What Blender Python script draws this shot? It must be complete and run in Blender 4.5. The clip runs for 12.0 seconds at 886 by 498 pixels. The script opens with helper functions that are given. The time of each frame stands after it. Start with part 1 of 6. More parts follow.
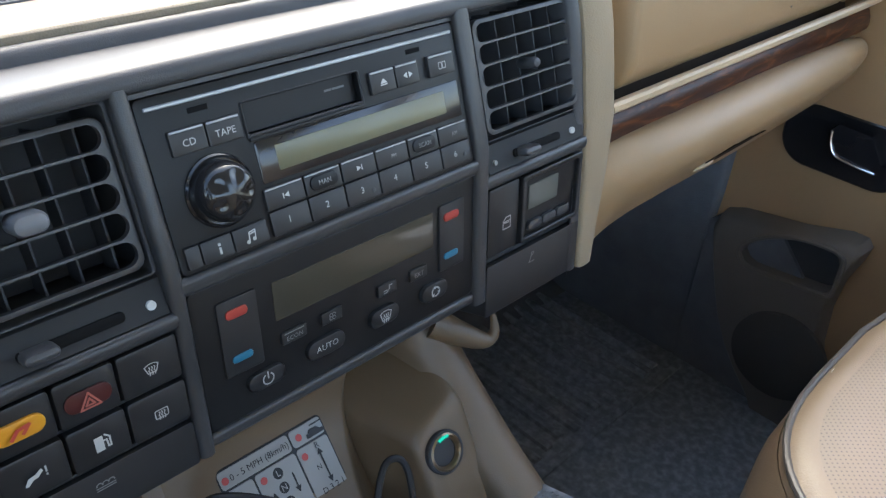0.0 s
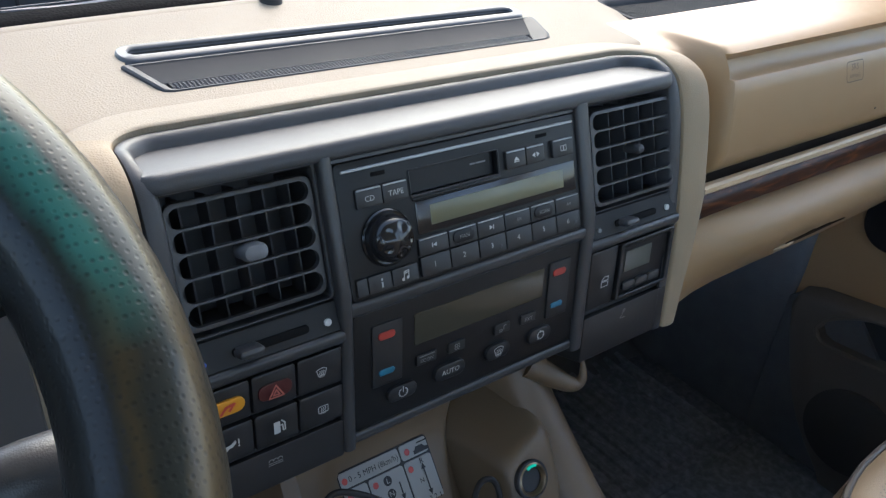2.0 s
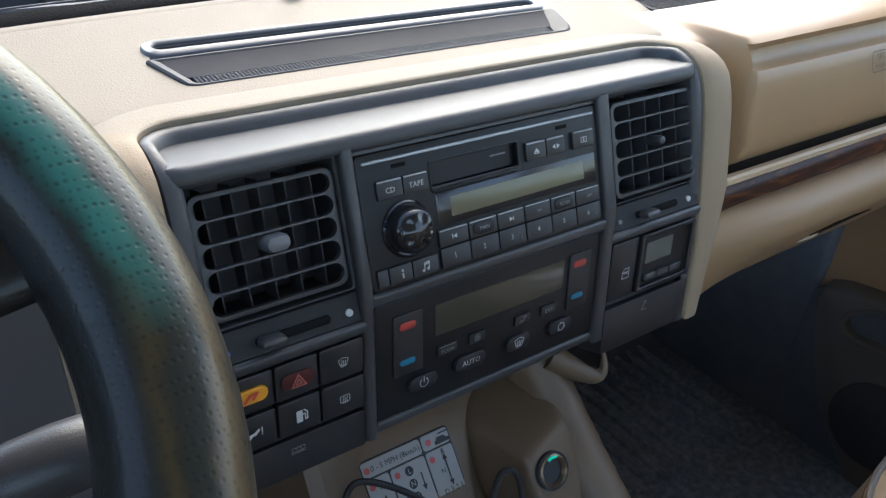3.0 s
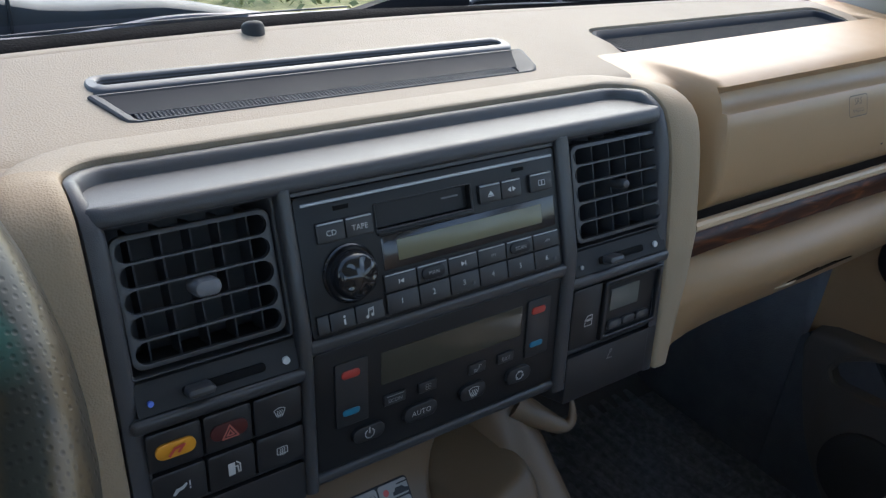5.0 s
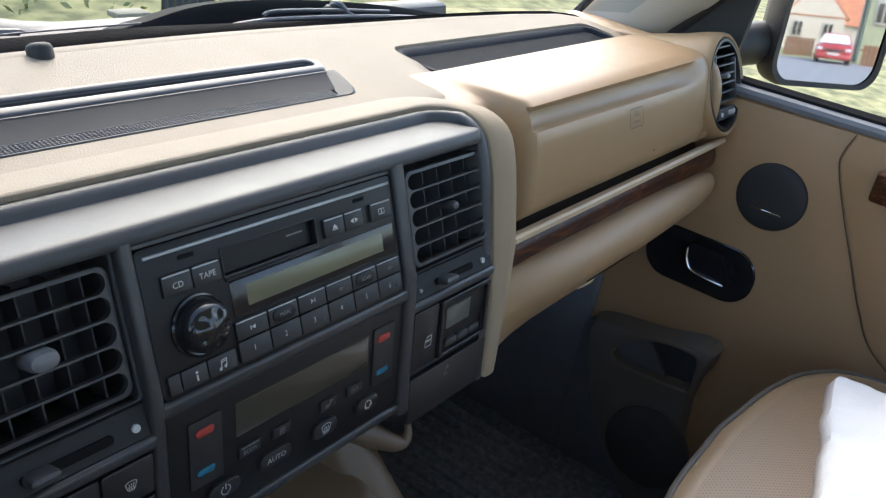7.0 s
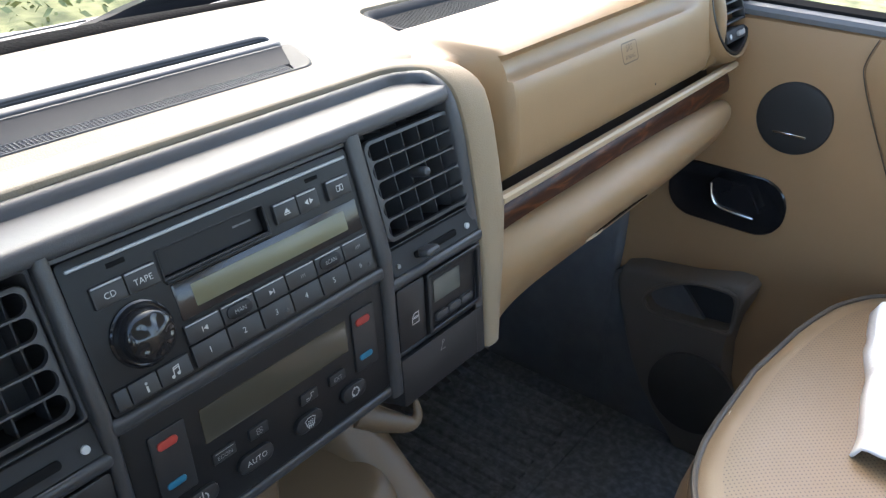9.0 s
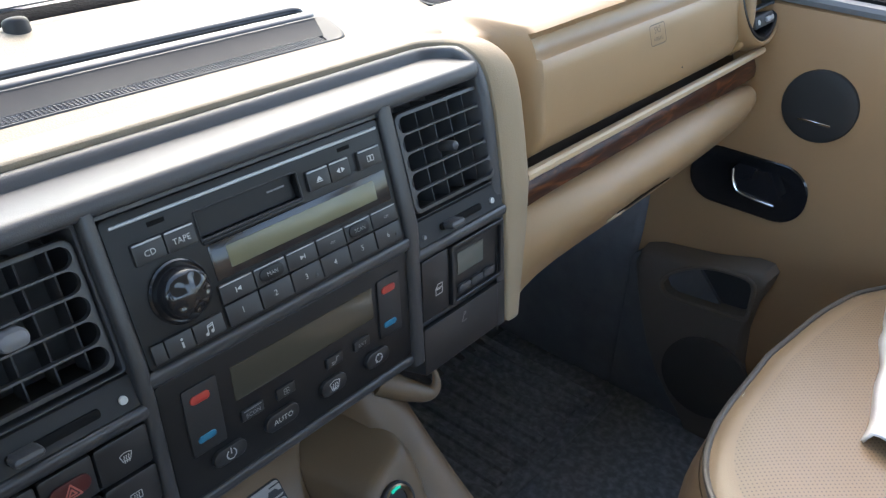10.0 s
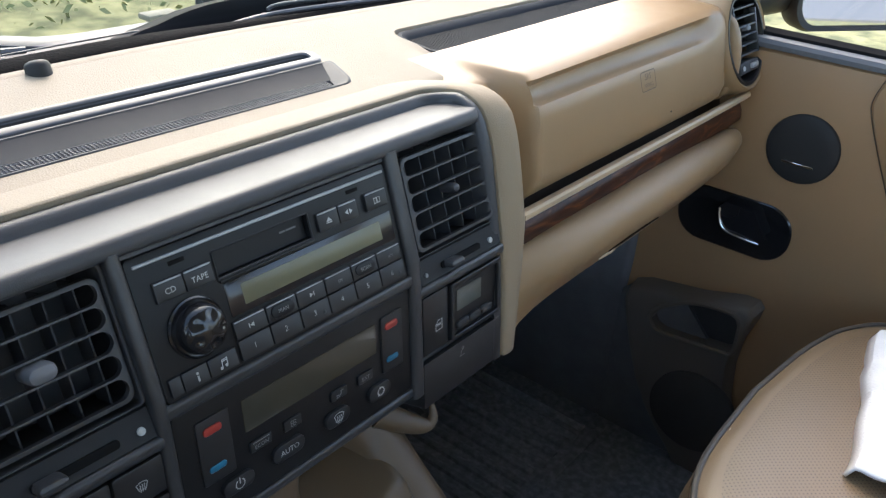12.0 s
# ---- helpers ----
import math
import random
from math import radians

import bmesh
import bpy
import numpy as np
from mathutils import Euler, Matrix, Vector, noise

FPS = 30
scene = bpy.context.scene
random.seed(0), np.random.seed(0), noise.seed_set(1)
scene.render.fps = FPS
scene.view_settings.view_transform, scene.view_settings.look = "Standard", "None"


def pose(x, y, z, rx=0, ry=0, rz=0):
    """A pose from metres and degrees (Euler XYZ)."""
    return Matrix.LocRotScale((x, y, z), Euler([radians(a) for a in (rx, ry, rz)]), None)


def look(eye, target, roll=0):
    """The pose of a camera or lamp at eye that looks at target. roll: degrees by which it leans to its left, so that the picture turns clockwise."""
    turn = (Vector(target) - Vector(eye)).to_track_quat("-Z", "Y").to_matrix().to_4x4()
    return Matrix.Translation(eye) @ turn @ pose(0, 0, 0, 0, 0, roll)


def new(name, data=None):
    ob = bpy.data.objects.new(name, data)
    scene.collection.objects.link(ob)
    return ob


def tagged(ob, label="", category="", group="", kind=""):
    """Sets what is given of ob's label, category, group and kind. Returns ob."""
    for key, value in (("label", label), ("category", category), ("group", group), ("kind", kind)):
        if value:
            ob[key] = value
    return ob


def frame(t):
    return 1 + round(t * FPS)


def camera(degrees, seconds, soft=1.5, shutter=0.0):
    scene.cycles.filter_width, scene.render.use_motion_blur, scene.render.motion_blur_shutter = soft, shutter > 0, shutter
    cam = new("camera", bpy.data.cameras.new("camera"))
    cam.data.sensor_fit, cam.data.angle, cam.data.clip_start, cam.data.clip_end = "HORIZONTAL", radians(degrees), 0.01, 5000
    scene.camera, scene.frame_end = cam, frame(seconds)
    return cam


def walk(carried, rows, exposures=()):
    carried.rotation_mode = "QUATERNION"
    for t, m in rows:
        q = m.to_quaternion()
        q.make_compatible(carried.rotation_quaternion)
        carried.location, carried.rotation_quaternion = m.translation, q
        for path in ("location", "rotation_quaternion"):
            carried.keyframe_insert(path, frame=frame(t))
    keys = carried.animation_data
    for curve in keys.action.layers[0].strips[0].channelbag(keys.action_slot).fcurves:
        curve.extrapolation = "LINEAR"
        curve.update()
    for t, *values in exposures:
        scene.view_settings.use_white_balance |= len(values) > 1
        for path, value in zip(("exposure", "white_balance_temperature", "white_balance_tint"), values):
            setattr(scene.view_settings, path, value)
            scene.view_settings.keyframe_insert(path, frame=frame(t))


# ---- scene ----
cam = camera(57.8, 12.0, soft=1.3)

# The fascia's own frame leans back from the upright by LEAN degrees; its origin is the radio's upper edge.
LEAN = 19.0
FASCIA = Matrix.Translation((0, 0, 0.69)) @ Matrix.Rotation(radians(-LEAN), 4, "X") @ Matrix.Translation((0, 0, -0.62))
PATH = [
    (0, (-0.2243, -0.3441, 0.6531), (0.6785, 0.7447, 0.1537), -10.44),
    (0.5, (-0.2286, -0.3411, 0.6367), (0.6704, 0.7661, 0.1720), -9.43),
    (1, (-0.2701, -0.3672, 0.6528), (0.5906, 0.7774, 0.2066), -7.91),
    (1.5, (-0.3034, -0.3881, 0.6746), (0.5297, 0.7979, 0.2879), -6.60),
    (2, (-0.3026, -0.3975, 0.6839), (0.5261, 0.7915, 0.2969), -7.07),
    (2.5, (-0.3009, -0.4010, 0.6840), (0.4995, 0.8056, 0.2923), -7.70),
    (2.7, (-0.3051, -0.4011, 0.6828), (0.4881, 0.8097, 0.2897), -7.71),
    (4.3, (-0.2804, -0.4040, 0.6829), (0.5115, 0.8195, 0.3279), -7.51),
    (4.5, (-0.2762, -0.4066, 0.6784), (0.5184, 0.8207, 0.3432), -6.62),
    (5, (-0.2647, -0.4048, 0.6795), (0.5374, 0.8199, 0.3528), -6.73),
    (5.5, (-0.2593, -0.3946, 0.6789), (0.5909, 0.7968, 0.3508), -6.28),
    (6, (-0.2550, -0.3950, 0.6789), (0.5907, 0.7985, 0.3468), -6.43),
    (6.5, (-0.2651, -0.3651, 0.6973), (0.6779, 0.7483, 0.3492), -5.12),
    (7, (-0.2921, -0.3639, 0.7066), (0.8209, 0.5648, 0.3207), -6.62),
    (7.2, (-0.2993, -0.3815, 0.7080), (0.8109, 0.5534, 0.3291), -7.55),
    (8.8, (-0.2200, -0.3800, 0.6933), (0.8034, 0.6295, 0.2649), -15.01),
    (9, (-0.2321, -0.3804, 0.6921), (0.7988, 0.6189, 0.2578), -14.40),
    (9.5, (-0.2432, -0.3827, 0.6922), (0.7717, 0.6275, 0.2458), -13.16),
    (10, (-0.2466, -0.3829, 0.6915), (0.7537, 0.6355, 0.2306), -12.94),
    (10.5, (-0.2476, -0.3826, 0.6904), (0.7465, 0.6410, 0.2279), -12.76),
    (11, (-0.2497, -0.3841, 0.6915), (0.7403, 0.6427, 0.2273), -12.57),
    (11.5, (-0.2429, -0.3868, 0.6927), (0.7550, 0.6313, 0.2261), -12.59),
    (12, (-0.2666, -0.3915, 0.7071), (0.7679, 0.6118, 0.2910), -11.87),
]
EXPOSURES = [(t, e + 0.18, {2: 6350, 2.5: 6350, 4.5: 6250, 5: 6150, 5.5: 6150, 6: 6200, 6.5: 6200, 7: 6450}.get(t, 6600), 10) for t, e in ((0, 2.63), (0.25, 3.3), (0.5, 4.22), (1, 3.7), (1.5, 2.4), (2, 1.92), (2.5, 1.97), (4.5, 1.82), (5, 1.5), (5.5, 1.68), (6, 1.95), (6.5, 1.68), (7, 1.78), (9, 2.43), (10, 2.43), (11, 2.43), (11.5, 2.26), (11.7, 2.7), (12, 1.97))]
walk(cam, [(t, FASCIA @ look(eye, target, roll)) for t, eye, target, roll in PATH], EXPOSURES)

# ---- daylight ----
world = bpy.data.worlds.new("sky")
scene.world = world
world.use_nodes = True
wt = world.node_tree
sky = wt.nodes.new("ShaderNodeTexSky")
sky.sky_type = "NISHITA"
sky.sun_disc = False
sky.sun_elevation, sky.sun_rotation = radians(42), radians(40)
sky.air_density, sky.dust_density, sky.ozone_density = 1.0, 3.0, 1.5
wt.links.new(sky.outputs[0], wt.nodes["Background"].inputs[0])
wt.nodes["Background"].inputs[1].default_value = 0.2
sun = new("sun", bpy.data.lights.new("sun", "SUN"))
sun.data.energy, sun.data.angle, sun.data.color = 0.11, radians(60), (1.0, 0.98, 0.95)
sun.matrix_world = look((1.91, 2.28, 2.68), (0, 0, 0))


# ---- materials ----
def material(name, colour, rough=0.5, metal=0.0, vary=0.12, big=6.0, grain=0.0, grain_scale=900.0, coat=0.0, spec=0.5, wear=0.05):
    """A surface with slow tone variation, optional fine grain and a little dust."""
    m = bpy.data.materials.new(name)
    m.use_nodes = True
    nt = m.node_tree
    b = nt.nodes["Principled BSDF"]
    tc = nt.nodes.new("ShaderNodeTexCoord")
    n1 = nt.nodes.new("ShaderNodeTexNoise")
    n1.inputs["Scale"].default_value, n1.inputs["Detail"].default_value = big, 6.0
    nt.links.new(tc.outputs["Object"], n1.inputs["Vector"])
    ramp = nt.nodes.new("ShaderNodeMapRange")
    ramp.inputs["From Min"].default_value, ramp.inputs["From Max"].default_value = 0.3, 0.7
    ramp.inputs["To Min"].default_value, ramp.inputs["To Max"].default_value = 1.0 - vary, 1.0 + vary
    nt.links.new(n1.outputs["Fac"], ramp.inputs["Value"])
    mul = nt.nodes.new("ShaderNodeVectorMath")
    mul.operation = "SCALE"
    mul.inputs[0].default_value = colour
    nt.links.new(ramp.outputs["Result"], mul.inputs["Scale"])
    nt.links.new(mul.outputs["Vector"], b.inputs["Base Color"])
    b.inputs["Metallic"].default_value = metal
    b.inputs["Specular IOR Level"].default_value = spec
    b.inputs["Coat Weight"].default_value = coat
    b.inputs["Coat Roughness"].default_value = 0.08
    n2 = nt.nodes.new("ShaderNodeTexNoise")
    n2.inputs["Scale"].default_value, n2.inputs["Detail"].default_value = 45.0, 5.0
    nt.links.new(tc.outputs["Object"], n2.inputs["Vector"])
    r2 = nt.nodes.new("ShaderNodeMapRange")
    r2.inputs["To Min"].default_value, r2.inputs["To Max"].default_value = rough - wear, rough + wear
    nt.links.new(n2.outputs["Fac"], r2.inputs["Value"])
    nt.links.new(r2.outputs["Result"], b.inputs["Roughness"])
    if grain:
        n3 = nt.nodes.new("ShaderNodeTexVoronoi")
        n3.inputs["Scale"].default_value = grain_scale
        nt.links.new(tc.outputs["Object"], n3.inputs["Vector"])
        bump = nt.nodes.new("ShaderNodeBump")
        bump.inputs["Strength"].default_value, bump.inputs["Distance"].default_value = grain, 0.0006
        nt.links.new(n3.outputs["Distance"], bump.inputs["Height"])
        nt.links.new(bump.outputs["Normal"], b.inputs["Normal"])
    return m


def emissive(name, colour, strength):
    m = bpy.data.materials.new(name)
    m.use_nodes = True
    b = m.node_tree.nodes["Principled BSDF"]
    b.inputs["Base Color"].default_value = (*colour, 1)
    b.inputs["Emission Color"].default_value = (*colour, 1)
    b.inputs["Emission Strength"].default_value = strength
    return m


def glass(name, tint=(1, 1, 1), rough=0.0):
    m = bpy.data.materials.new(name)
    m.use_nodes = True
    nt = m.node_tree
    nt.nodes.remove(nt.nodes["Principled BSDF"])
    out = nt.nodes["Material Output"]
    a, g, mix = (nt.nodes.new(k) for k in ("ShaderNodeBsdfTransparent", "ShaderNodeBsdfGlossy", "ShaderNodeMixShader"))
    a.inputs[0].default_value = (*tint, 1)
    g.inputs["Roughness"].default_value = rough
    mix.inputs[0].default_value = 0.05
    nt.links.new(a.outputs[0], mix.inputs[1])
    nt.links.new(g.outputs[0], mix.inputs[2])
    nt.links.new(mix.outputs[0], out.inputs[0])
    return m


def wood_material():
    m = material("walnut_burl", (0.1, 0.03, 0.012), rough=0.3, coat=0.0, vary=0.25, spec=0.16)
    nt = m.node_tree
    b = nt.nodes["Principled BSDF"]
    tc = next(n for n in nt.nodes if n.bl_idname == "ShaderNodeTexCoord")
    mp = nt.nodes.new("ShaderNodeMapping")
    mp.inputs["Scale"].default_value = (9, 40, 60)
    nt.links.new(tc.outputs["Object"], mp.inputs["Vector"])
    n = nt.nodes.new("ShaderNodeTexNoise")
    n.inputs["Scale"].default_value, n.inputs["Detail"].default_value, n.inputs["Distortion"].default_value = 1.6, 9.0, 2.2
    nt.links.new(mp.outputs[0], n.inputs["Vector"])
    cr = nt.nodes.new("ShaderNodeValToRGB")
    cr.color_ramp.elements[0].position, cr.color_ramp.elements[0].color = 0.3, (0.026, 0.010, 0.006, 1)
    cr.color_ramp.elements[1].position, cr.color_ramp.elements[1].color = 0.74, (0.165, 0.055, 0.018, 1)
    e = cr.color_ramp.elements.new(0.5)
    e.color = (0.052, 0.018, 0.008, 1)
    nt.links.new(n.outputs["Fac"], cr.inputs[0])
    nt.links.new(cr.outputs[0], b.inputs["Base Color"])
    return m


def leather_material(name, colour, holes=True):
    """Tan leather; a field of small round perforations where holes is set."""
    m = material(name, colour, rough=0.36, vary=0.12, grain=0.25, grain_scale=700)
    if not holes:
        return m
    nt = m.node_tree
    b = nt.nodes["Principled BSDF"]
    tc = next(n for n in nt.nodes if n.bl_idname == "ShaderNodeTexCoord")
    sep = nt.nodes.new("ShaderNodeSeparateXYZ")
    mp = nt.nodes.new("ShaderNodeMapping")
    mp.inputs["Rotation"].default_value = (0, 0, radians(45))
    mp.inputs["Scale"].default_value = (1700, 1700, 1700)
    nt.links.new(tc.outputs["Object"], mp.inputs["Vector"])
    nt.links.new(mp.outputs[0], sep.inputs[0])
    waves = []
    for axis in ("X", "Y"):
        w = nt.nodes.new("ShaderNodeMath")
        w.operation = "SINE"
        nt.links.new(sep.outputs[axis], w.inputs[0])
        waves.append(w)
    mul = nt.nodes.new("ShaderNodeMath")
    mul.operation = "ADD"
    nt.links.new(waves[0].outputs[0], mul.inputs[0])
    nt.links.new(waves[1].outputs[0], mul.inputs[1])
    mr = nt.nodes.new("ShaderNodeMapRange")
    mr.inputs["From Min"].default_value, mr.inputs["From Max"].default_value = 0.95, 1.8
    nt.links.new(mul.outputs[0], mr.inputs["Value"])
    mix = nt.nodes.new("ShaderNodeMixRGB")
    mix.inputs[2].default_value = (0.09, 0.06, 0.04, 1)
    src = b.inputs["Base Color"].links[0].from_socket
    nt.links.new(mr.outputs[0], mix.inputs[0])
    nt.links.new(src, mix.inputs[1])
    nt.links.new(mix.outputs[0], b.inputs["Base Color"])
    return m


def two_tone(m, scale, low, mid, high):
    """Worn patches: three colours along a soft noise."""
    nt = m.node_tree
    tc = next(n for n in nt.nodes if n.bl_idname == "ShaderNodeTexCoord")
    n = nt.nodes.new("ShaderNodeTexNoise")
    n.inputs["Scale"].default_value, n.inputs["Detail"].default_value = scale, 4.0
    nt.links.new(tc.outputs["Object"], n.inputs["Vector"])
    cr = nt.nodes.new("ShaderNodeValToRGB")
    cr.color_ramp.elements[0].position, cr.color_ramp.elements[0].color = 0.36, (*low, 1)
    cr.color_ramp.elements[1].position, cr.color_ramp.elements[1].color = 0.68, (*high, 1)
    e = cr.color_ramp.elements.new(0.5)
    e.color = (*mid, 1)
    nt.links.new(n.outputs["Fac"], cr.inputs[0])
    nt.links.new(cr.outputs[0], nt.nodes["Principled BSDF"].inputs["Base Color"])
    return m


def grass_material(name, a, c):
    m = material(name, a, rough=0.9, vary=0.3)
    nt = m.node_tree
    b = nt.nodes["Principled BSDF"]
    tc = next(n for n in nt.nodes if n.bl_idname == "ShaderNodeTexCoord")
    n = nt.nodes.new("ShaderNodeTexNoise")
    n.inputs["Scale"].default_value, n.inputs["Detail"].default_value = 4.5, 10.0
    nt.links.new(tc.outputs["Object"], n.inputs["Vector"])
    cr = nt.nodes.new("ShaderNodeValToRGB")
    cr.color_ramp.elements[0].position, cr.color_ramp.elements[0].color = 0.35, (*a, 1)
    cr.color_ramp.elements[1].position, cr.color_ramp.elements[1].color = 0.65, (*c, 1)
    nt.links.new(n.outputs["Fac"], cr.inputs[0])
    nt.links.new(cr.outputs[0], b.inputs["Base Color"])
    return m


# Dashboard skin is one beige; this copy holds the sky's pale glare.
BEIGE = material("beige_soft_sky_lit", (0.243, 0.197, 0.141), rough=0.62, spec=0.28, vary=0.05, grain=0.35, grain_scale=800)
# Browner copy of the same skin for the less lit sides.
BEIGE_SHADED = material("beige_shaded_surround", (0.262, 0.198, 0.126), rough=0.6, vary=0.05, spec=0.28, grain=0.35, grain_scale=800)
BEIGE_SMOOTH = material("beige_smooth_plastic", (0.286, 0.182, 0.092), rough=0.46, spec=0.4, vary=0.05, grain=0.12, grain_scale=900)
# Browner copy again for the lid, away from the pad's glare.
BEIGE_LID = material("beige_shaded_lid", (0.300, 0.189, 0.095), rough=0.42, spec=0.5, vary=0.04, grain=0.15, grain_scale=800)
# Beige darkened in its colour for the dim place under the fascia.
CONSOLE = material("console_beige_dimmed", (0.145, 0.099, 0.057), rough=0.45, vary=0.06, grain=0.12, grain_scale=900)
MARK = material("moulded_mark", (0.105, 0.072, 0.042), rough=0.5)
VANE_DARK = material("vent_duct_plastic", (0.055, 0.055, 0.057), rough=0.75, vary=0.1, spec=0.15)
KNOB_GREY = material("vent_knob_plastic", (0.13, 0.132, 0.138), rough=0.5, vary=0.1)
VANE = material("vent_vane_plastic", (0.042, 0.043, 0.046), rough=0.6, vary=0.1, spec=0.3)
STRIP = material("vent_strip_plastic", (0.017, 0.0172, 0.018), rough=0.6, vary=0.1, spec=0.28)
SLOT_BLACK = material("slot_black", (0.006, 0.006, 0.006), rough=0.8, spec=0.1)
# Near-black fill that stands for the shade inside the torn slit.
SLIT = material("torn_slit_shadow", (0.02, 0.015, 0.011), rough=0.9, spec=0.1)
SPEAKER = material("speaker_cloth", (0.055, 0.047, 0.04), rough=0.8, vary=0.12, grain=0.6, grain_scale=600)
# Same charcoal as GREY, set lighter and rougher for the hood.
HOOD_GREY = material("charcoal_hood_plastic", (0.047, 0.0475, 0.050), rough=0.45, vary=0.14, grain=0.15, grain_scale=1400, spec=0.42)
KNOB_BLACK = material("satin_black_knob", (0.012, 0.012, 0.013), rough=0.15, vary=0.1)
# Brown fill that stands for the shade in the gap and seam.
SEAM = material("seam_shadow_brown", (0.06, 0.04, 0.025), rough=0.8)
VENT_GREY = material("vent_grey_plastic", (0.040, 0.0405, 0.042), rough=0.42)
CREAM = material("cream_trim", (0.44, 0.32, 0.195), rough=0.45, vary=0.04)
GREY = material("charcoal_plastic", (0.036, 0.0363, 0.0375), rough=0.36, vary=0.12, grain=0.15, grain_scale=1400)
TRAY = material("tray_dark_plastic", (0.0125, 0.0160, 0.0225), rough=0.65, vary=0.1, spec=0.12)
TRAY_RIM = material("tray_rim_plastic", (0.040, 0.042, 0.047), rough=0.55, vary=0.1, spec=0.28)
MESH = material("tray_mesh_plastic", (0.075, 0.077, 0.083), rough=0.5, vary=0.1, spec=0.3)
# Lighter copy of TRAY; the sky's sheen is put into its colour.
TRAY_EDGE = material("tray_edge_sky_sheen", (0.060, 0.062, 0.068), rough=0.36, vary=0.1, spec=0.42)
RADIO = material("radio_black_plastic", (0.0100, 0.0101, 0.0106), spec=0.26, rough=0.38, vary=0.1, grain=0.08, grain_scale=1800)
BUTTON = material("button_plastic", (0.0130, 0.0132, 0.0138), rough=0.45, vary=0.1)
DARK = material("deep_black_plastic", (0.033, 0.0325, 0.033), rough=0.7, vary=0.2)
FLAP = material("cassette_flap_black", (0.008, 0.008, 0.009), rough=0.4, vary=0.1, spec=0.25)
GLOSS = material("glossy_black", (0.014, 0.014, 0.016), rough=0.14, vary=0.1)
# Worn silver whose pale tone also carries the edges' highlight.
SILVER_EDGE = material("worn_edge_highlight", (0.32, 0.33, 0.34), rough=0.35, vary=0.2, metal=0.3)
PRINT = material("white_print", (0.43, 0.43, 0.41), rough=0.5, vary=0.05)
PRINT_DIM = material("grey_print", (0.2, 0.2, 0.195), rough=0.5, vary=0.05)
PRINT_FAINT = material("faint_print", (0.23, 0.23, 0.225), rough=0.5)
PRINT_BLACK = material("black_print", (0.01, 0.01, 0.01), rough=0.5)
LCD = material("lcd_olive", (0.13, 0.125, 0.075), rough=0.25, vary=0.06)
LCD_GREY = material("clock_lcd_grey", (0.075, 0.080, 0.068), rough=0.3, vary=0.06)
# Brown base colour stands for the cabin reflected in the display.
SMOKED = material("smoked_brown_reflection", (0.052, 0.046, 0.033), rough=0.16, vary=0.1)
RED = material("red_lens", (0.36, 0.042, 0.03), rough=0.35)
BLUE = material("blue_lens", (0.015, 0.135, 0.22), rough=0.35)
BLUE_DOT = material("blue_dot", (0.06, 0.13, 0.5), rough=0.4)
AMBER = material("amber_lens", (0.64, 0.27, 0.018), rough=0.35)
HAZ_RED = material("hazard_red", (0.058, 0.009, 0.008), rough=0.4)
HAZ_PALE = material("hazard_pale_red", (0.38, 0.11, 0.085), rough=0.45)
WOOD = wood_material()
LEATHER = leather_material("perforated_tan_leather", (0.205, 0.140, 0.081))
LEATHER_EDGE = leather_material("smooth_tan_leather", (0.222, 0.151, 0.086), holes=False)
PIPING = material("piping_grey", (0.075, 0.064, 0.052), rough=0.38)
DOOR_TAN = material("door_trim_tan", (0.315, 0.186, 0.092), rough=0.5, vary=0.05, grain=0.2, grain_scale=700)
CARPET = material("dark_carpet", (0.125, 0.126, 0.13), rough=0.95, vary=0.12, big=30, grain=0.8, grain_scale=500)
RUBBER = material("black_rubber_mat", (0.16, 0.172, 0.20), rough=0.6, vary=0.25, big=20)
two_tone(RUBBER, 90.0, (0.13, 0.142, 0.15), (0.175, 0.188, 0.198), (0.25, 0.266, 0.278))
KNOB = material("satin_silver", (0.085, 0.087, 0.092), rough=0.42, metal=0.3, vary=0.06)
BRONZE = material("worn_bronze_ring", (0.30, 0.22, 0.14), rough=0.32, metal=0.9)
CHROME = material("chrome", (0.75, 0.75, 0.74), rough=0.15, metal=1.0)
STICKER = material("label_white", (0.29, 0.28, 0.255), rough=0.35, vary=0.05)
STICKER_RED = material("label_red", (0.5, 0.06, 0.05), rough=0.4)
GREEN_GLOW = emissive("green_ring_light", (0.0, 0.42, 0.28), 0.16)


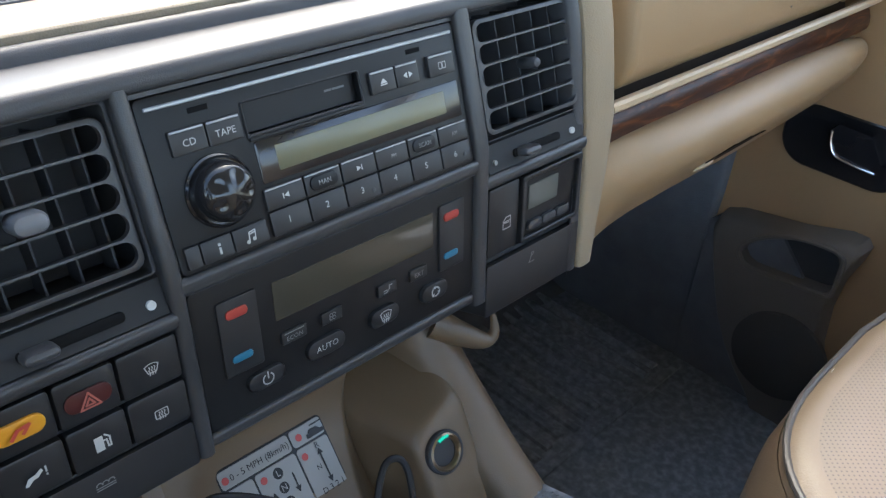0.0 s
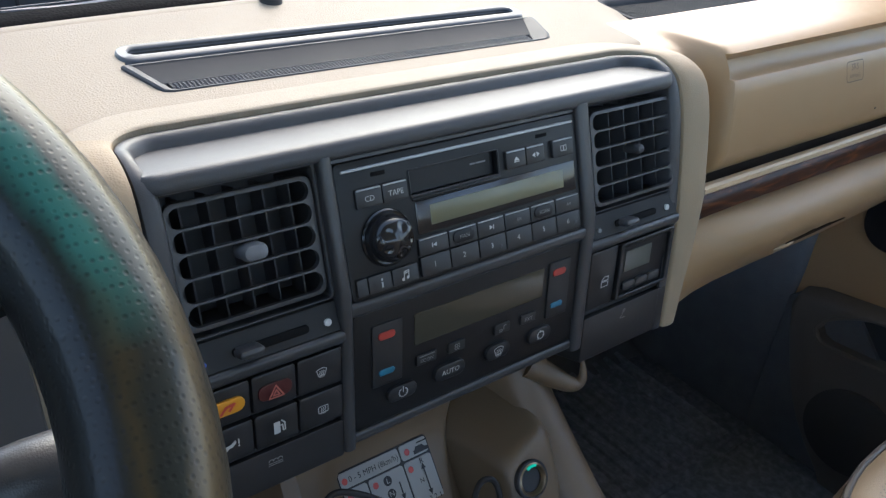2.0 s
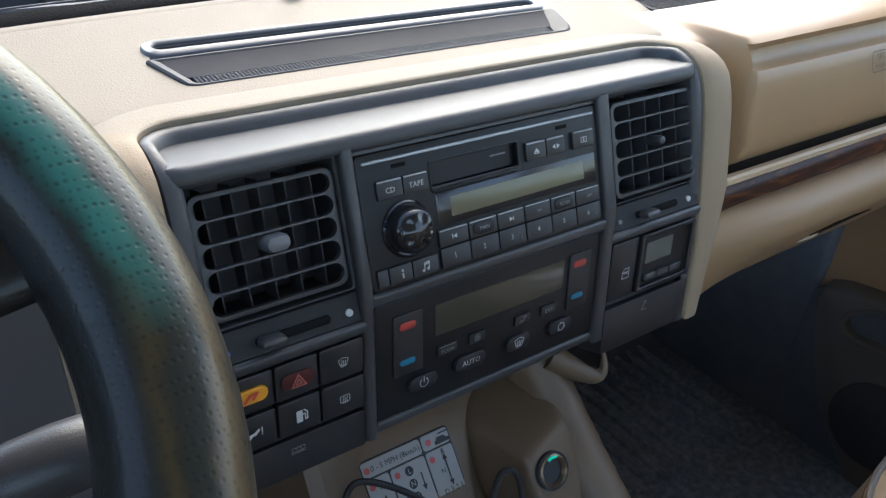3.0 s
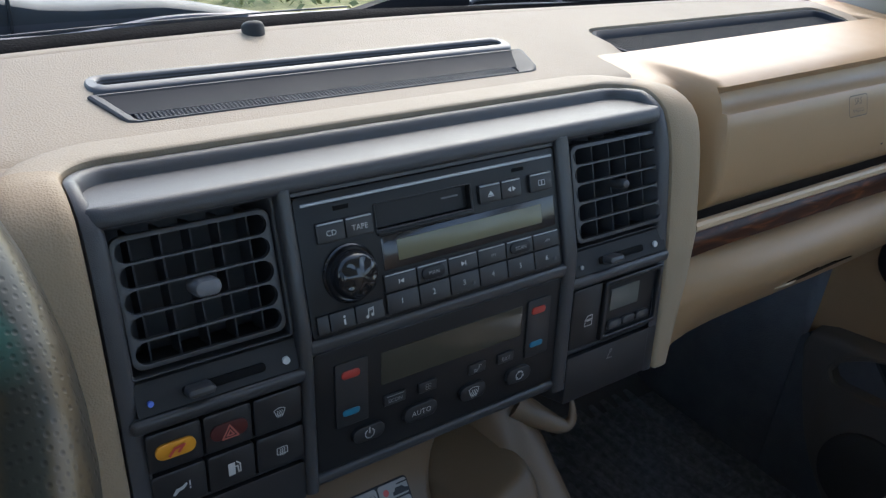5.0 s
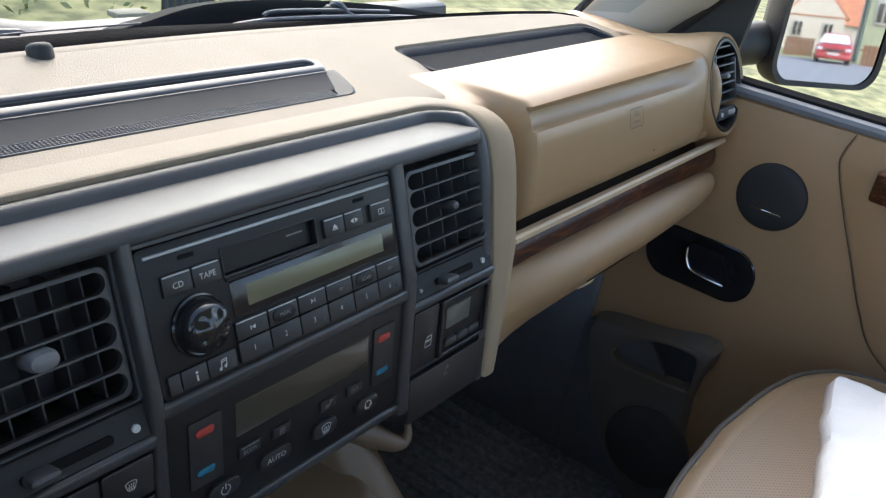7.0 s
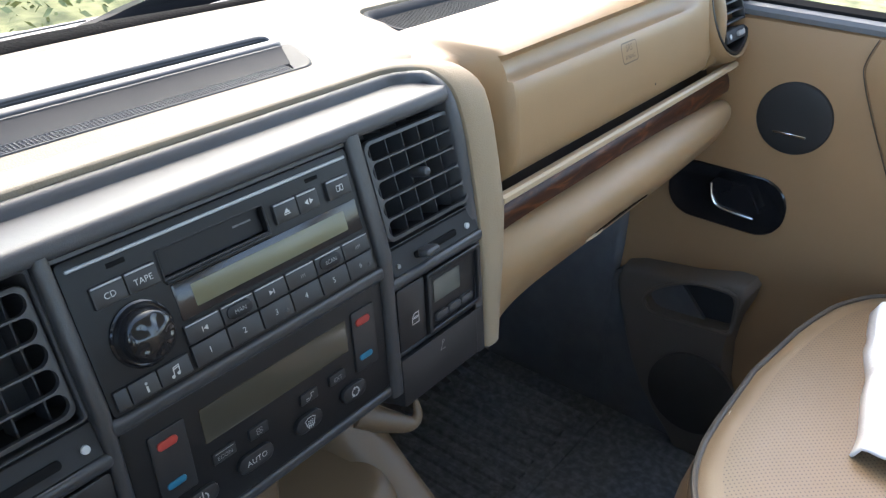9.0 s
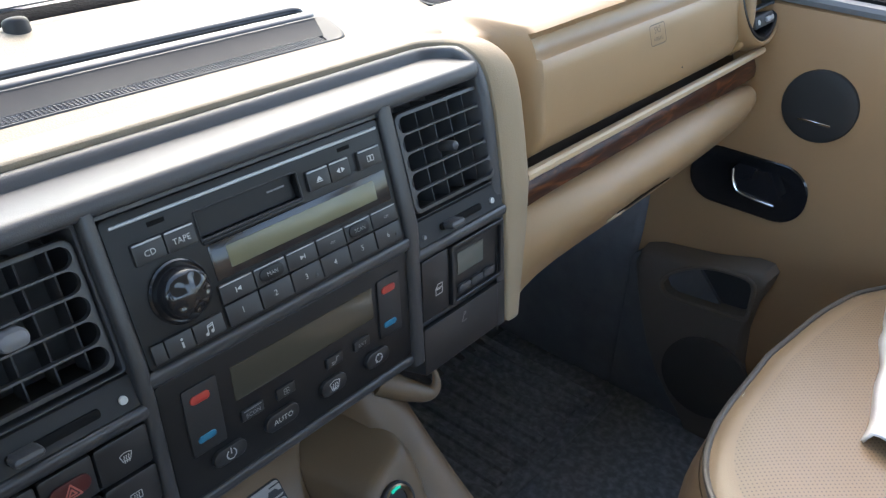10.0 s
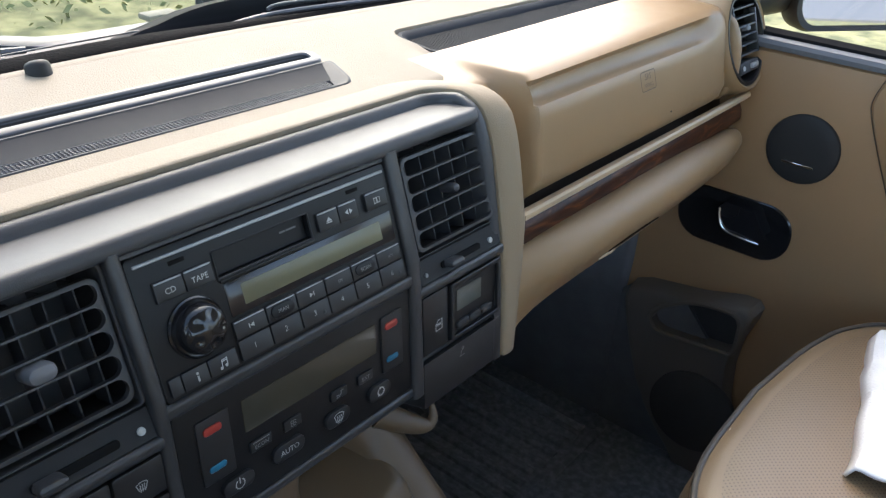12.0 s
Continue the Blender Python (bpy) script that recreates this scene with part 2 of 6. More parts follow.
def wheel_leather():
    """Dark leather: teal sheen painted near the inner side, brown wear near the outer side, small holes."""
    m = material("worn_leather_painted_sheen", (0.02, 0.02, 0.02), rough=0.33, vary=0.2, spec=0.20, coat=0.12)
    nt = m.node_tree
    b = nt.nodes["Principled BSDF"]
    tc = next(n for n in nt.nodes if n.bl_idname == "ShaderNodeTexCoord")

    def dot(v):
        d = nt.nodes.new("ShaderNodeVectorMath")
        d.operation = "DOT_PRODUCT"
        d.inputs[1].default_value = v
        nt.links.new(tc.outputs["Object"], d.inputs[0])
        return d.outputs["Value"]

    def maths(op, a, c=None, value=0.0):
        n = nt.nodes.new("ShaderNodeMath")
        n.operation = op
        nt.links.new(a, n.inputs[0])
        if c is not None:
            nt.links.new(c, n.inputs[1])
        else:
            n.inputs[1].default_value = value
        return n.outputs[0]
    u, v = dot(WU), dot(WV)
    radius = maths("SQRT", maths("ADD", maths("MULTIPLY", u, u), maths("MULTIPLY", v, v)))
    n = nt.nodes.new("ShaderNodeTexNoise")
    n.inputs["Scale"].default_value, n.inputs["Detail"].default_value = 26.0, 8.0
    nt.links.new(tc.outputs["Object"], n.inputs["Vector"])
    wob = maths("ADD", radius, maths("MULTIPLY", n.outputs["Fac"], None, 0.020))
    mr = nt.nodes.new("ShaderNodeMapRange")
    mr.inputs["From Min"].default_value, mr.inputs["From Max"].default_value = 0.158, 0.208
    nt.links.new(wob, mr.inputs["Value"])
    # The teal stops put a reflected sheen into the leather's colour.
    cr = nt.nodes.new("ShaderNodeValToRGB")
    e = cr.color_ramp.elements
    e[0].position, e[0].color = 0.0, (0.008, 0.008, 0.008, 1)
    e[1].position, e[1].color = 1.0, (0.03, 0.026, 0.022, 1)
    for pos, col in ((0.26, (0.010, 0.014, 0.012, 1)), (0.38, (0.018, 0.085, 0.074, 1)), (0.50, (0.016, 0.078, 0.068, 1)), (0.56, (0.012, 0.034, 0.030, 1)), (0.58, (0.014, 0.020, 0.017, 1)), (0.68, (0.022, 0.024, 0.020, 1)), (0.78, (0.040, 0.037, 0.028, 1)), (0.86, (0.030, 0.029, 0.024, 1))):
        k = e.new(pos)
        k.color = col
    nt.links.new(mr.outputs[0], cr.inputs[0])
    vo = nt.nodes.new("ShaderNodeTexVoronoi")
    vo.inputs["Scale"].default_value, vo.inputs["Randomness"].default_value = 400.0, 0.25
    nt.links.new(tc.outputs["Object"], vo.inputs["Vector"])
    hole = nt.nodes.new("ShaderNodeMapRange")
    hole.inputs["From Min"].default_value, hole.inputs["From Max"].default_value = 0.10, 0.40
    hole.inputs["To Min"].default_value = 0.42
    nt.links.new(vo.outputs["Distance"], hole.inputs["Value"])
    mix = nt.nodes.new("ShaderNodeMixRGB")
    mix.inputs[1].default_value = (0.006, 0.006, 0.006, 1)
    nt.links.new(hole.outputs[0], mix.inputs[0])
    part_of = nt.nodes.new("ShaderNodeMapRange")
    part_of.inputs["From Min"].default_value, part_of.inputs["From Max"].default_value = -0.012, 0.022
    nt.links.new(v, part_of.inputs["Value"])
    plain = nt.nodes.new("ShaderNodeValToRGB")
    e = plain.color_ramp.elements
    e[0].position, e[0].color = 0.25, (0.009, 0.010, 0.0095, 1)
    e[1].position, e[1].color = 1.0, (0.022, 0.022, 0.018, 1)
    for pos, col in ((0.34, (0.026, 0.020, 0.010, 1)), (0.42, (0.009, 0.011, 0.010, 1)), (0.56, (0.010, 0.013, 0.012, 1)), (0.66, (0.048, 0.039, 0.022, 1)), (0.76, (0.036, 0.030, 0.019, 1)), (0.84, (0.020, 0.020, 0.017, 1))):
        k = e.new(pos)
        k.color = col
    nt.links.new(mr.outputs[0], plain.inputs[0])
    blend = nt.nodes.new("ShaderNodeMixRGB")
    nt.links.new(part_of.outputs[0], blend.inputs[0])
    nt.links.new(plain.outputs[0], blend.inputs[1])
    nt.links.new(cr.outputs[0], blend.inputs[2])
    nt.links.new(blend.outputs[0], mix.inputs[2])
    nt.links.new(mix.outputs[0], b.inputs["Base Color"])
    bump = nt.nodes.new("ShaderNodeBump")
    bump.inputs["Strength"].default_value, bump.inputs["Distance"].default_value = 0.42, 0.0004
    nt.links.new(hole.outputs[0], bump.inputs["Height"])
    nt.links.new(bump.outputs["Normal"], b.inputs["Normal"])
    return m


WC = Vector((-0.426, -0.1707, 0.6098))
TILT_W, YAW_W = 0.573, 0.0893
WU = Vector((math.cos(YAW_W), math.sin(YAW_W), 0))
WV = Vector((-math.sin(YAW_W) * math.sin(TILT_W), math.cos(YAW_W) * math.sin(TILT_W), math.cos(TILT_W)))
WN = WU.cross(WV)
WHEEL = wheel_leather()
CLOTH = material("white_cloth", (0.8, 0.8, 0.79), rough=0.95, vary=0.04, grain=0.6, grain_scale=350)
PILLAR = material("pale_pillar_trim", (0.44, 0.385, 0.31), rough=0.7, vary=0.05, grain=0.2, grain_scale=800)
HEADLINING = material("headlining", (0.62, 0.58, 0.52), rough=0.95, vary=0.05)
GLASS = glass("window_glass", (0.93, 0.96, 0.95))
SCREEN = glass("tinted_windscreen_glass", (0.74, 0.79, 0.77))
MIRROR = material("mirror_silver", (0.85, 0.87, 0.88), rough=0.0, metal=1.0, vary=0.0)
MIRROR.node_tree.nodes["Principled BSDF"].inputs["Roughness"].default_value = 0.022
for link in list(MIRROR.node_tree.nodes["Principled BSDF"].inputs["Roughness"].links):
    MIRROR.node_tree.links.remove(link)
LEDGE_BLACK = material("black_foam_band", (0.0055, 0.0056, 0.006), rough=0.9, vary=0.2, spec=0.05, grain=0.6, grain_scale=420)
SCUTTLE_BLACK = material("scuttle_black", (0.013, 0.013, 0.0135), rough=0.85, vary=0.2, spec=0.12)
PAINT_BLACK = material("black_exterior_plastic", (0.023, 0.022, 0.0215), rough=0.55, vary=0.15, spec=0.3)
GRASS = grass_material("dry_grass", (0.10, 0.105, 0.035), (0.32, 0.29, 0.12))
HEDGE = grass_material("hedge_leaves", (0.17, 0.18, 0.065), (0.33, 0.31, 0.14))
STONE = material("weathered_stone", (0.30, 0.265, 0.19), rough=0.9, vary=0.25, big=14, grain=0.5, grain_scale=120)
BONNET_GREY = material("pale_bonnet_paint", (0.060, 0.063, 0.069), rough=0.5, vary=0.12, big=12)
# Dust and the grey reflection on black wipers, both put into one colour.
WIPER_GREY = material("dusty_wiper_sky_grey", (0.085, 0.086, 0.090), rough=0.42, vary=0.2)
ASPHALT = material("asphalt", (0.16, 0.16, 0.165), rough=0.9, vary=0.1, big=2)
HOUSE_WALL = material("pale_render", (0.40, 0.365, 0.32), rough=0.9, vary=0.06, big=1)
HOUSE_GREEN = material("sage_boards", (0.24, 0.255, 0.175), rough=0.9, vary=0.06, big=1)
ROOF_TILE = material("orange_roof_tile", (0.33, 0.135, 0.075), rough=0.85, vary=0.2, big=3)
# The sky's reflection is put into this pale base colour.
PALE_GLASS = material("sky_lit_glass", (0.42, 0.46, 0.48), rough=0.15, vary=0.1)
CAR_RED = material("red_car_paint", (0.26, 0.022, 0.026), rough=0.3, coat=0.5)
# Door tan darkened in its colour for the shade low down.
DOOR_SHADED = material("door_tan_shaded", (0.135, 0.112, 0.090), rough=0.55, vary=0.06, grain=0.2, grain_scale=700)
FENCE = material("brown_fence", (0.14, 0.075, 0.045), rough=0.9)


# ---- building helpers ----
BASES = {}
# Frames of their own: the set-back centre console, the passenger door, and what lies ahead of the dashboard.
CONSOLE_FRAME = FASCIA @ Matrix.Translation((0.0337, 0.0316, -0.0481)) @ Matrix.Scale(1.081, 4)
DOOR_FRAME = Matrix.Translation((-0.0075, -0.022, 0.0))
FRONT_FRAME = Matrix.Translation((0.0, -0.05, -0.013))
SEAT_FRAME = Matrix.Translation((-0.006, -0.021, 0.04))


def thing(name, base=(0, 0, 0), frame_matrix=FASCIA, label="", category="", group="", kind=""):
    """An Empty at the base of a thing; its parts are written in the coordinates of frame_matrix."""
    ob = new(name)
    ob.empty_display_size = 0.02
    ob.matrix_world = frame_matrix @ Matrix.Translation(base)
    BASES[ob.name] = Vector(base)
    return tagged(ob, label, category, group, kind)


def bend(v):
    """Below the radio the fascia falls away a little towards the footwell."""
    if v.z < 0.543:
        v.y += (0.543 - v.z) * 0.25


def part(name, bm, mat, parent, label="", smooth=True, bent=False):
    if bent:
        for v in bm.verts:
            bend(v.co)
    base = BASES[parent.name]
    bmesh.ops.translate(bm, verts=bm.verts, vec=-base)
    me = bpy.data.meshes.new(name)
    bmesh.ops.recalc_face_normals(bm, faces=bm.faces)
    bm.to_mesh(me)
    bm.free()
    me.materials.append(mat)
    if smooth:
        me.shade_smooth()
        me.set_sharp_from_angle(angle=radians(38))
    ob = new(name, me)
    ob.parent = parent
    BASES[ob.name] = base
    if label:
        ob["label"] = label
    return ob


def merge(bm, other):
    me = bpy.data.meshes.new("tmp")
    other.to_mesh(me)
    other.free()
    bm.from_mesh(me)
    bpy.data.meshes.remove(me)
    return bm


def box(x0, x1, y0, y1, z0, z1, r=0.0008, seg=2, into=None):
    bm = bmesh.new()
    bmesh.ops.create_cube(bm, size=1.0)
    for v in bm.verts:
        v.co = Vector(((x0 + x1) / 2 + v.co.x * (x1 - x0), (y0 + y1) / 2 + v.co.y * (y1 - y0), (z0 + z1) / 2 + v.co.z * (z1 - z0)))
    if r:
        bmesh.ops.bevel(bm, geom=bm.edges, offset=r, segments=seg, affect="EDGES", profile=0.5, clamp_overlap=True)
    return merge(into, bm) if into is not None else bm


def rounded(x0, x1, z0, z1, r, n=5):
    pts = []
    for cx, cz, a0 in ((x1 - r, z1 - r, 0), (x0 + r, z1 - r, 90), (x0 + r, z0 + r, 180), (x1 - r, z0 + r, 270)):
        for k in range(n + 1):
            a = radians(a0 + 90 * k / n)
            pts.append((cx + r * math.cos(a), cz + r * math.sin(a)))
    return pts


def loft(rings, closed=True, cap0=False, cap1=False, into=None):
    bm = into if into is not None else bmesh.new()
    vs = [[bm.verts.new(p) for p in ring] for ring in rings]
    for a, b in zip(vs, vs[1:]):
        n = len(a)
        for k in range(n if closed else n - 1):
            bm.faces.new((a[k], a[(k + 1) % n], b[(k + 1) % n], b[k]))
    if cap0:
        bm.faces.new(vs[0][::-1])
    if cap1:
        bm.faces.new(vs[-1])
    return bm


def inset(pts, d):
    """Points of a convex outline moved inwards by d, towards its middle along each axis."""
    cx = sum(p[0] for p in pts) / len(pts)
    cz = sum(p[1] for p in pts) / len(pts)
    hx = max(p[0] for p in pts) - cx
    hz = max(p[1] for p in pts) - cz
    return [(cx + (x - cx) * (hx - d) / hx, cz + (z - cz) * (hz - d) / hz) for x, z in pts]


def slab(pts, y_front, y_back, edge=0.0008, into=None):
    """An outline in x and z, from y_back to y_front, with a rounded front edge."""
    rings = [[(x, y_back, z) for x, z in pts], [(x, y_front + edge, z) for x, z in pts]]
    for k in (1, 2):
        a = radians(45 * k)
        rings.append([(x, y_front + edge * (1 - math.sin(a)), z) for x, z in inset(pts, edge * (1 - math.cos(a)))])
    return loft(rings, cap0=True, cap1=True, into=into)


def frame_ring(outer, inner, y_front, y_back, into=None):
    """A frame between two outlines with as many points."""
    mid_o, mid_i = inset(outer, 0.0006), inset(inner, -0.0006)
    rings = [[(x, y_back, z) for x, z in outer], [(x, y_front + 0.0006, z) for x, z in outer], [(x, y_front, z) for x, z in mid_o],
             [(x, y_front, z) for x, z in mid_i], [(x, y_front + 0.0006, z) for x, z in inner], [(x, y_back, z) for x, z in inner]]
    return loft(rings, into=into)


def tube(path, radius, n=10, into=None, caps=True):
    path = [Vector(p) for p in path]
    rings, up = [], None
    for k, p in enumerate(path):
        d = (path[min(k + 1, len(path) - 1)] - path[max(k - 1, 0)]).normalized()
        if up is None:
            up = d.orthogonal().normalized()
        up = (up - d * up.dot(d)).normalized()
        side = d.cross(up)
        rr = radius[k] if isinstance(radius, (list, tuple)) else radius
        rings.append([p + rr * (math.cos(2 * math.pi * j / n) * up + math.sin(2 * math.pi * j / n) * side) for j in range(n)])
    return loft(rings, cap0=caps, cap1=caps, into=into)


def smooth_path(pts, steps=6):
    pts = [Vector(p) for p in pts]
    out = []
    for k in range(len(pts) - 1):
        p0, p1, p2, p3 = pts[max(k - 1, 0)], pts[k], pts[k + 1], pts[min(k + 2, len(pts) - 1)]
        for s in range(steps):
            t = s / steps
            out.append(0.5 * (2 * p1 + (p2 - p0) * t + (2 * p0 - 5 * p1 + 4 * p2 - p3) * t * t + (3 * p1 - p0 - 3 * p2 + p3) * t ** 3))
    out.append(pts[-1])
    return out


def lathe(profile, centre, axis="y", n=32, into=None):
    """profile: (radius, along); turned round the axis through centre."""
    rings = []
    c = Vector(centre)
    for r, a in profile:
        ring = []
        for k in range(n):
            u, v = r * math.cos(2 * math.pi * k / n), r * math.sin(2 * math.pi * k / n)
            ring.append(c + (Vector((u, a, v)) if axis == "y" else Vector((u, v, a)) if axis == "z" else Vector((a, u, v))))
        rings.append(ring)
    return loft(rings, cap0=True, cap1=True, into=into)


def cut(ob, cutter):
    """Takes the closed mesh cutter, in the coordinates of ob, out of ob."""
    bmesh.ops.recalc_face_normals(cutter, faces=cutter.faces)
    me = bpy.data.meshes.new("cutter")
    cutter.to_mesh(me)
    cutter.free()
    tool = new("cutter", me)
    tool.matrix_world = ob.matrix_world
    if ob.parent:
        tool.parent = ob.parent
    mod = ob.modifiers.new("cut", "BOOLEAN")
    mod.operation, mod.object, mod.solver = "DIFFERENCE", tool, "EXACT"
    bpy.context.view_layer.update()
    dg = bpy.context.evaluated_depsgraph_get()
    done = bpy.data.meshes.new_from_object(ob.evaluated_get(dg))
    ob.modifiers.clear()
    old = ob.data
    done.name = old.name
    ob.data = done
    bpy.data.meshes.remove(old)
    bpy.data.objects.remove(tool)
    bpy.data.meshes.remove(me)
    ob.data.shade_smooth()
    ob.data.set_sharp_from_angle(angle=radians(38))


def shifted(bm, parent):
    """A cutter written in a thing's frame, moved to its base."""
    bmesh.ops.translate(bm, verts=bm.verts, vec=-BASES[parent.name])
    return bm


def words(text, size, x, y, z, bold=0.0):
    """Flat lettering centred at (x, z) on the plane y, facing the cabin."""
    cu = bpy.data.curves.new("lettering", "FONT")
    cu.body, cu.size, cu.align_x, cu.align_y, cu.offset = text, size, "CENTER", "CENTER", bold
    cu.resolution_u = 2
    ob = bpy.data.objects.new("lettering", cu)
    me = bpy.data.meshes.new_from_object(ob)
    bm = bmesh.new()
    bm.from_mesh(me)
    for v in bm.verts:
        v.co = Vector((x + v.co.x, y - v.co.z, z + v.co.y))
    bpy.data.objects.remove(ob)
    bpy.data.curves.remove(cu)
    bpy.data.meshes.remove(me)
    return bm


def strokes(lines, width, x, y, z, scale=1.0, into=None):
    """Flat printed lines: polylines in x and z about (x, z), on the plane y."""
    bm = into if into is not None else bmesh.new()
    for line in lines:
        for (ax, az), (bx, bz) in zip(line, line[1:]):
            a, b = Vector((x + ax * scale, z + az * scale)), Vector((x + bx * scale, z + bz * scale))
            d = (b - a)
            if d.length < 1e-7:
                continue
            d.normalize()
            n = Vector((-d.y, d.x)) * width / 2
            a, b = a - d * width * 0.35, b + d * width * 0.35
            bm.faces.new([bm.verts.new((p.x, y, p.y)) for p in (a - n, b - n, b + n, a + n)])
    return bm


def arc(cx, cz, r, a0, a1, n=12):
    return [(cx + r * math.cos(radians(a0 + (a1 - a0) * k / n)), cz + r * math.sin(radians(a0 + (a1 - a0) * k / n))) for k in range(n + 1)]


def blob(pts, x, y, z, scale=1.0, into=None):
    bm = into if into is not None else bmesh.new()
    bm.faces.new([bm.verts.new((x + a * scale, y, z + b * scale)) for a, b in pts])
    return bm


def top_plane(y):
    """The height of the dashboard's top at a distance y from the fascia."""
    return 0.650 + 0.46 * (y - 0.045)

def pad_back(x):
    """Where the pad's rear edge runs, bowed towards the windscreen and falling back at the right."""
    if x < 0.30:
        return min(0.2235 - 0.16 * (x - 0.12) ** 2, 0.232 - 0.12 * (abs(x) / 0.76) ** 3)
    turn = [(0.30, 0.2183), (0.46, 0.2125), (0.57, 0.2050), (0.68, 0.1905), (0.745, 0.175), (0.85, 0.140)]
    for (x0, y0), (x1, y1) in zip(turn, turn[1:]):
        if x <= x1:
            return y0 + (y1 - y0) * (x - x0) / (x1 - x0)
    return 0.140


# ---- the car's shell and what closes it ----
IDENT = Matrix.Identity(4)


def shell():
    floor = thing("floor", (0, 0, 0), IDENT, "dark carpeted car floor with a black ribbed mat", "floor", kind="structure")
    part("carpet", box(-0.80, 0.80, -1.6, 0.54, -0.06, 0.0, 0.002), CARPET, floor)
    bulk = thing("wall_front", (0, 0.4, 0), IDENT, "dark carpeted bulkhead under the dashboard", "wall", kind="structure")
    rings = []
    for x in (-0.80, 0.80):
        rings.append([(x, 0.28, 0.001), (x, 0.36, 0.02), (x, 0.44, 0.08), (x, 0.50, 0.20), (x, 0.50, 0.42), (x, 0.42, 0.54), (x, 0.42, 0.62), (x, 0.46, 0.62), (x, 0.54, 0.5), (x, 0.54, -0.05), (x, 0.28, -0.05)])
    part("toe_board", loft(rings, cap0=True, cap1=True), CARPET, bulk)
    # Unseen plate added to stop daylight leaking in behind the dashboard.
    part("light_stop", box(0.56, 0.80, 0.17, 0.46, 0.600, 0.612, 0.0), CARPET, bulk)
    # Unseen wall; its height sets how much side light comes in.
    side = thing("wall_left", (-0.80, -0.6, 0), IDENT, "unseen beige driver's door trim bounding the side light", "wall", kind="structure")
    part("door_trim", box(-0.86, -0.80, -0.72, 0.30, -0.05, 0.64, 0.01), BEIGE, side)
    part("front_post", box(-0.86, -0.80, 0.26, 0.54, -0.05, 0.66, 0.01), CARPET, side)
    part("rear_door_inner", box(-0.86, -0.80, -1.6, -0.72, -0.05, 0.66, 0.01), BEIGE, side)
    part("tunnel", box(-0.135, 0.118, -1.0, 0.50, 0.0, 0.20, 0.02), CARPET, floor)
    kick = thing("wall_right", (0.80, 0.35, 0.0), IDENT, "dark carpeted side of the passenger footwell", "wall", kind="structure")
    part("kick_panel", box(0.750, 0.86, 0.098, 0.54, -0.05, 0.60, 0.012, 4), CARPET, kick)
    # Unseen wall added behind; its height limits light from the rear.
    rear = thing("wall_back", (0, -1.6, 0), IDENT, "unseen beige rear wall limiting light from behind", "wall", kind="structure")
    part("rear_panel", box(-0.86, 0.86, -1.66, -1.6, -0.05, 0.82, 0.01), BEIGE, rear)
    # Unseen roof lining added to block and bounce light from above.
    roof = thing("ceiling", (0, -0.7, 1.22), IDENT, "unseen pale headlining closing the cabin above", "ceiling", kind="structure")
    part("headlining", box(-0.78, 0.78, -1.66, -0.16, 1.24, 1.28, 0.01), HEADLINING, roof)
    # pillars: windscreen pillars lean back to the roof
    for sx in (-1, 1):
        pil = thing("pillar", (sx * 0.78, 0.33, 0.70), IDENT, "beige windscreen pillar rising from the dashboard's corner", "pillar", kind="structure")
        path = smooth_path([(sx * 0.80, 0.235, 0.65), (sx * 0.795, 0.145, 0.75), (sx * 0.785, 0.085, 0.81), (sx * 0.77, -0.03, 0.95), (sx * 0.75, -0.13, 1.12), (sx * 0.74, -0.20, 1.27)], 4)
        rings = [[p + Vector((0.032 * math.cos(a), 0.055 * math.sin(a) * 0.75, 0.055 * math.sin(a) * 0.65)) for a in [2 * math.pi * k / 12 for k in range(12)]] for p in path]
        part("pillar_trim", loft(rings, cap0=True, cap1=True), PILLAR, pil)
    part("seal", tube(smooth_path([(0.775, 0.265, 0.68), (0.768, 0.205, 0.757), (0.76, 0.15, 0.81), (0.74, 0.02, 0.96), (0.72, -0.10, 1.13), (0.71, -0.16, 1.22)], 4), 0.006, 8), DARK, pil, "black rubber windscreen seal")
    for y in (-0.72, -1.55):
        for sx in (-1, 1):
            post = thing("pillar", (sx * 0.79, y, 0.66), IDENT, "beige upright door pillar between the windows", "pillar", kind="structure")
            part("pillar_trim", box(sx * 0.79 - 0.025, sx * 0.79 + 0.025, y - 0.05, y + 0.05, 0.5, 1.25, 0.012), PILLAR, post)


def windscreen():
    ws = thing("window_1", (0, 0.36, 0.73), FRONT_FRAME, "clear raked windscreen over the dashboard", "window", kind="structure")
    rings = []
    for t in range(7):
        f = t / 6
        y, z, w = 0.329 - 0.489 * f, 0.7385 + 0.5065 * f, 0.77 - 0.05 * f
        rings.append([(w * s, y - 0.12 * abs(s) ** 3, z) for s in [k / 6 - 1 for k in range(13)]])
    pane = part("pane", loft(rings, closed=False), SCREEN, ws)
    pane.visible_shadow = False
    into = FRONT_FRAME.inverted() @ FASCIA
    path = [into @ Vector((x, pad_back(x) + 0.0212, top_plane(pad_back(x) + 0.0212) + 0.0004)) for x in [0.03 * k for k in range(-20, 4)]]
    part("glass_edge", tube(path, 0.0008, 8), WIPER_GREY, ws, "pale line of the glass's lower edge")


shell()
windscreen()

# ---- dashboard ----
dash = thing("dashboard", (0, 0.1, 0.5), FASCIA, "beige moulded dashboard with airbag panel and wood strip", "dashboard")


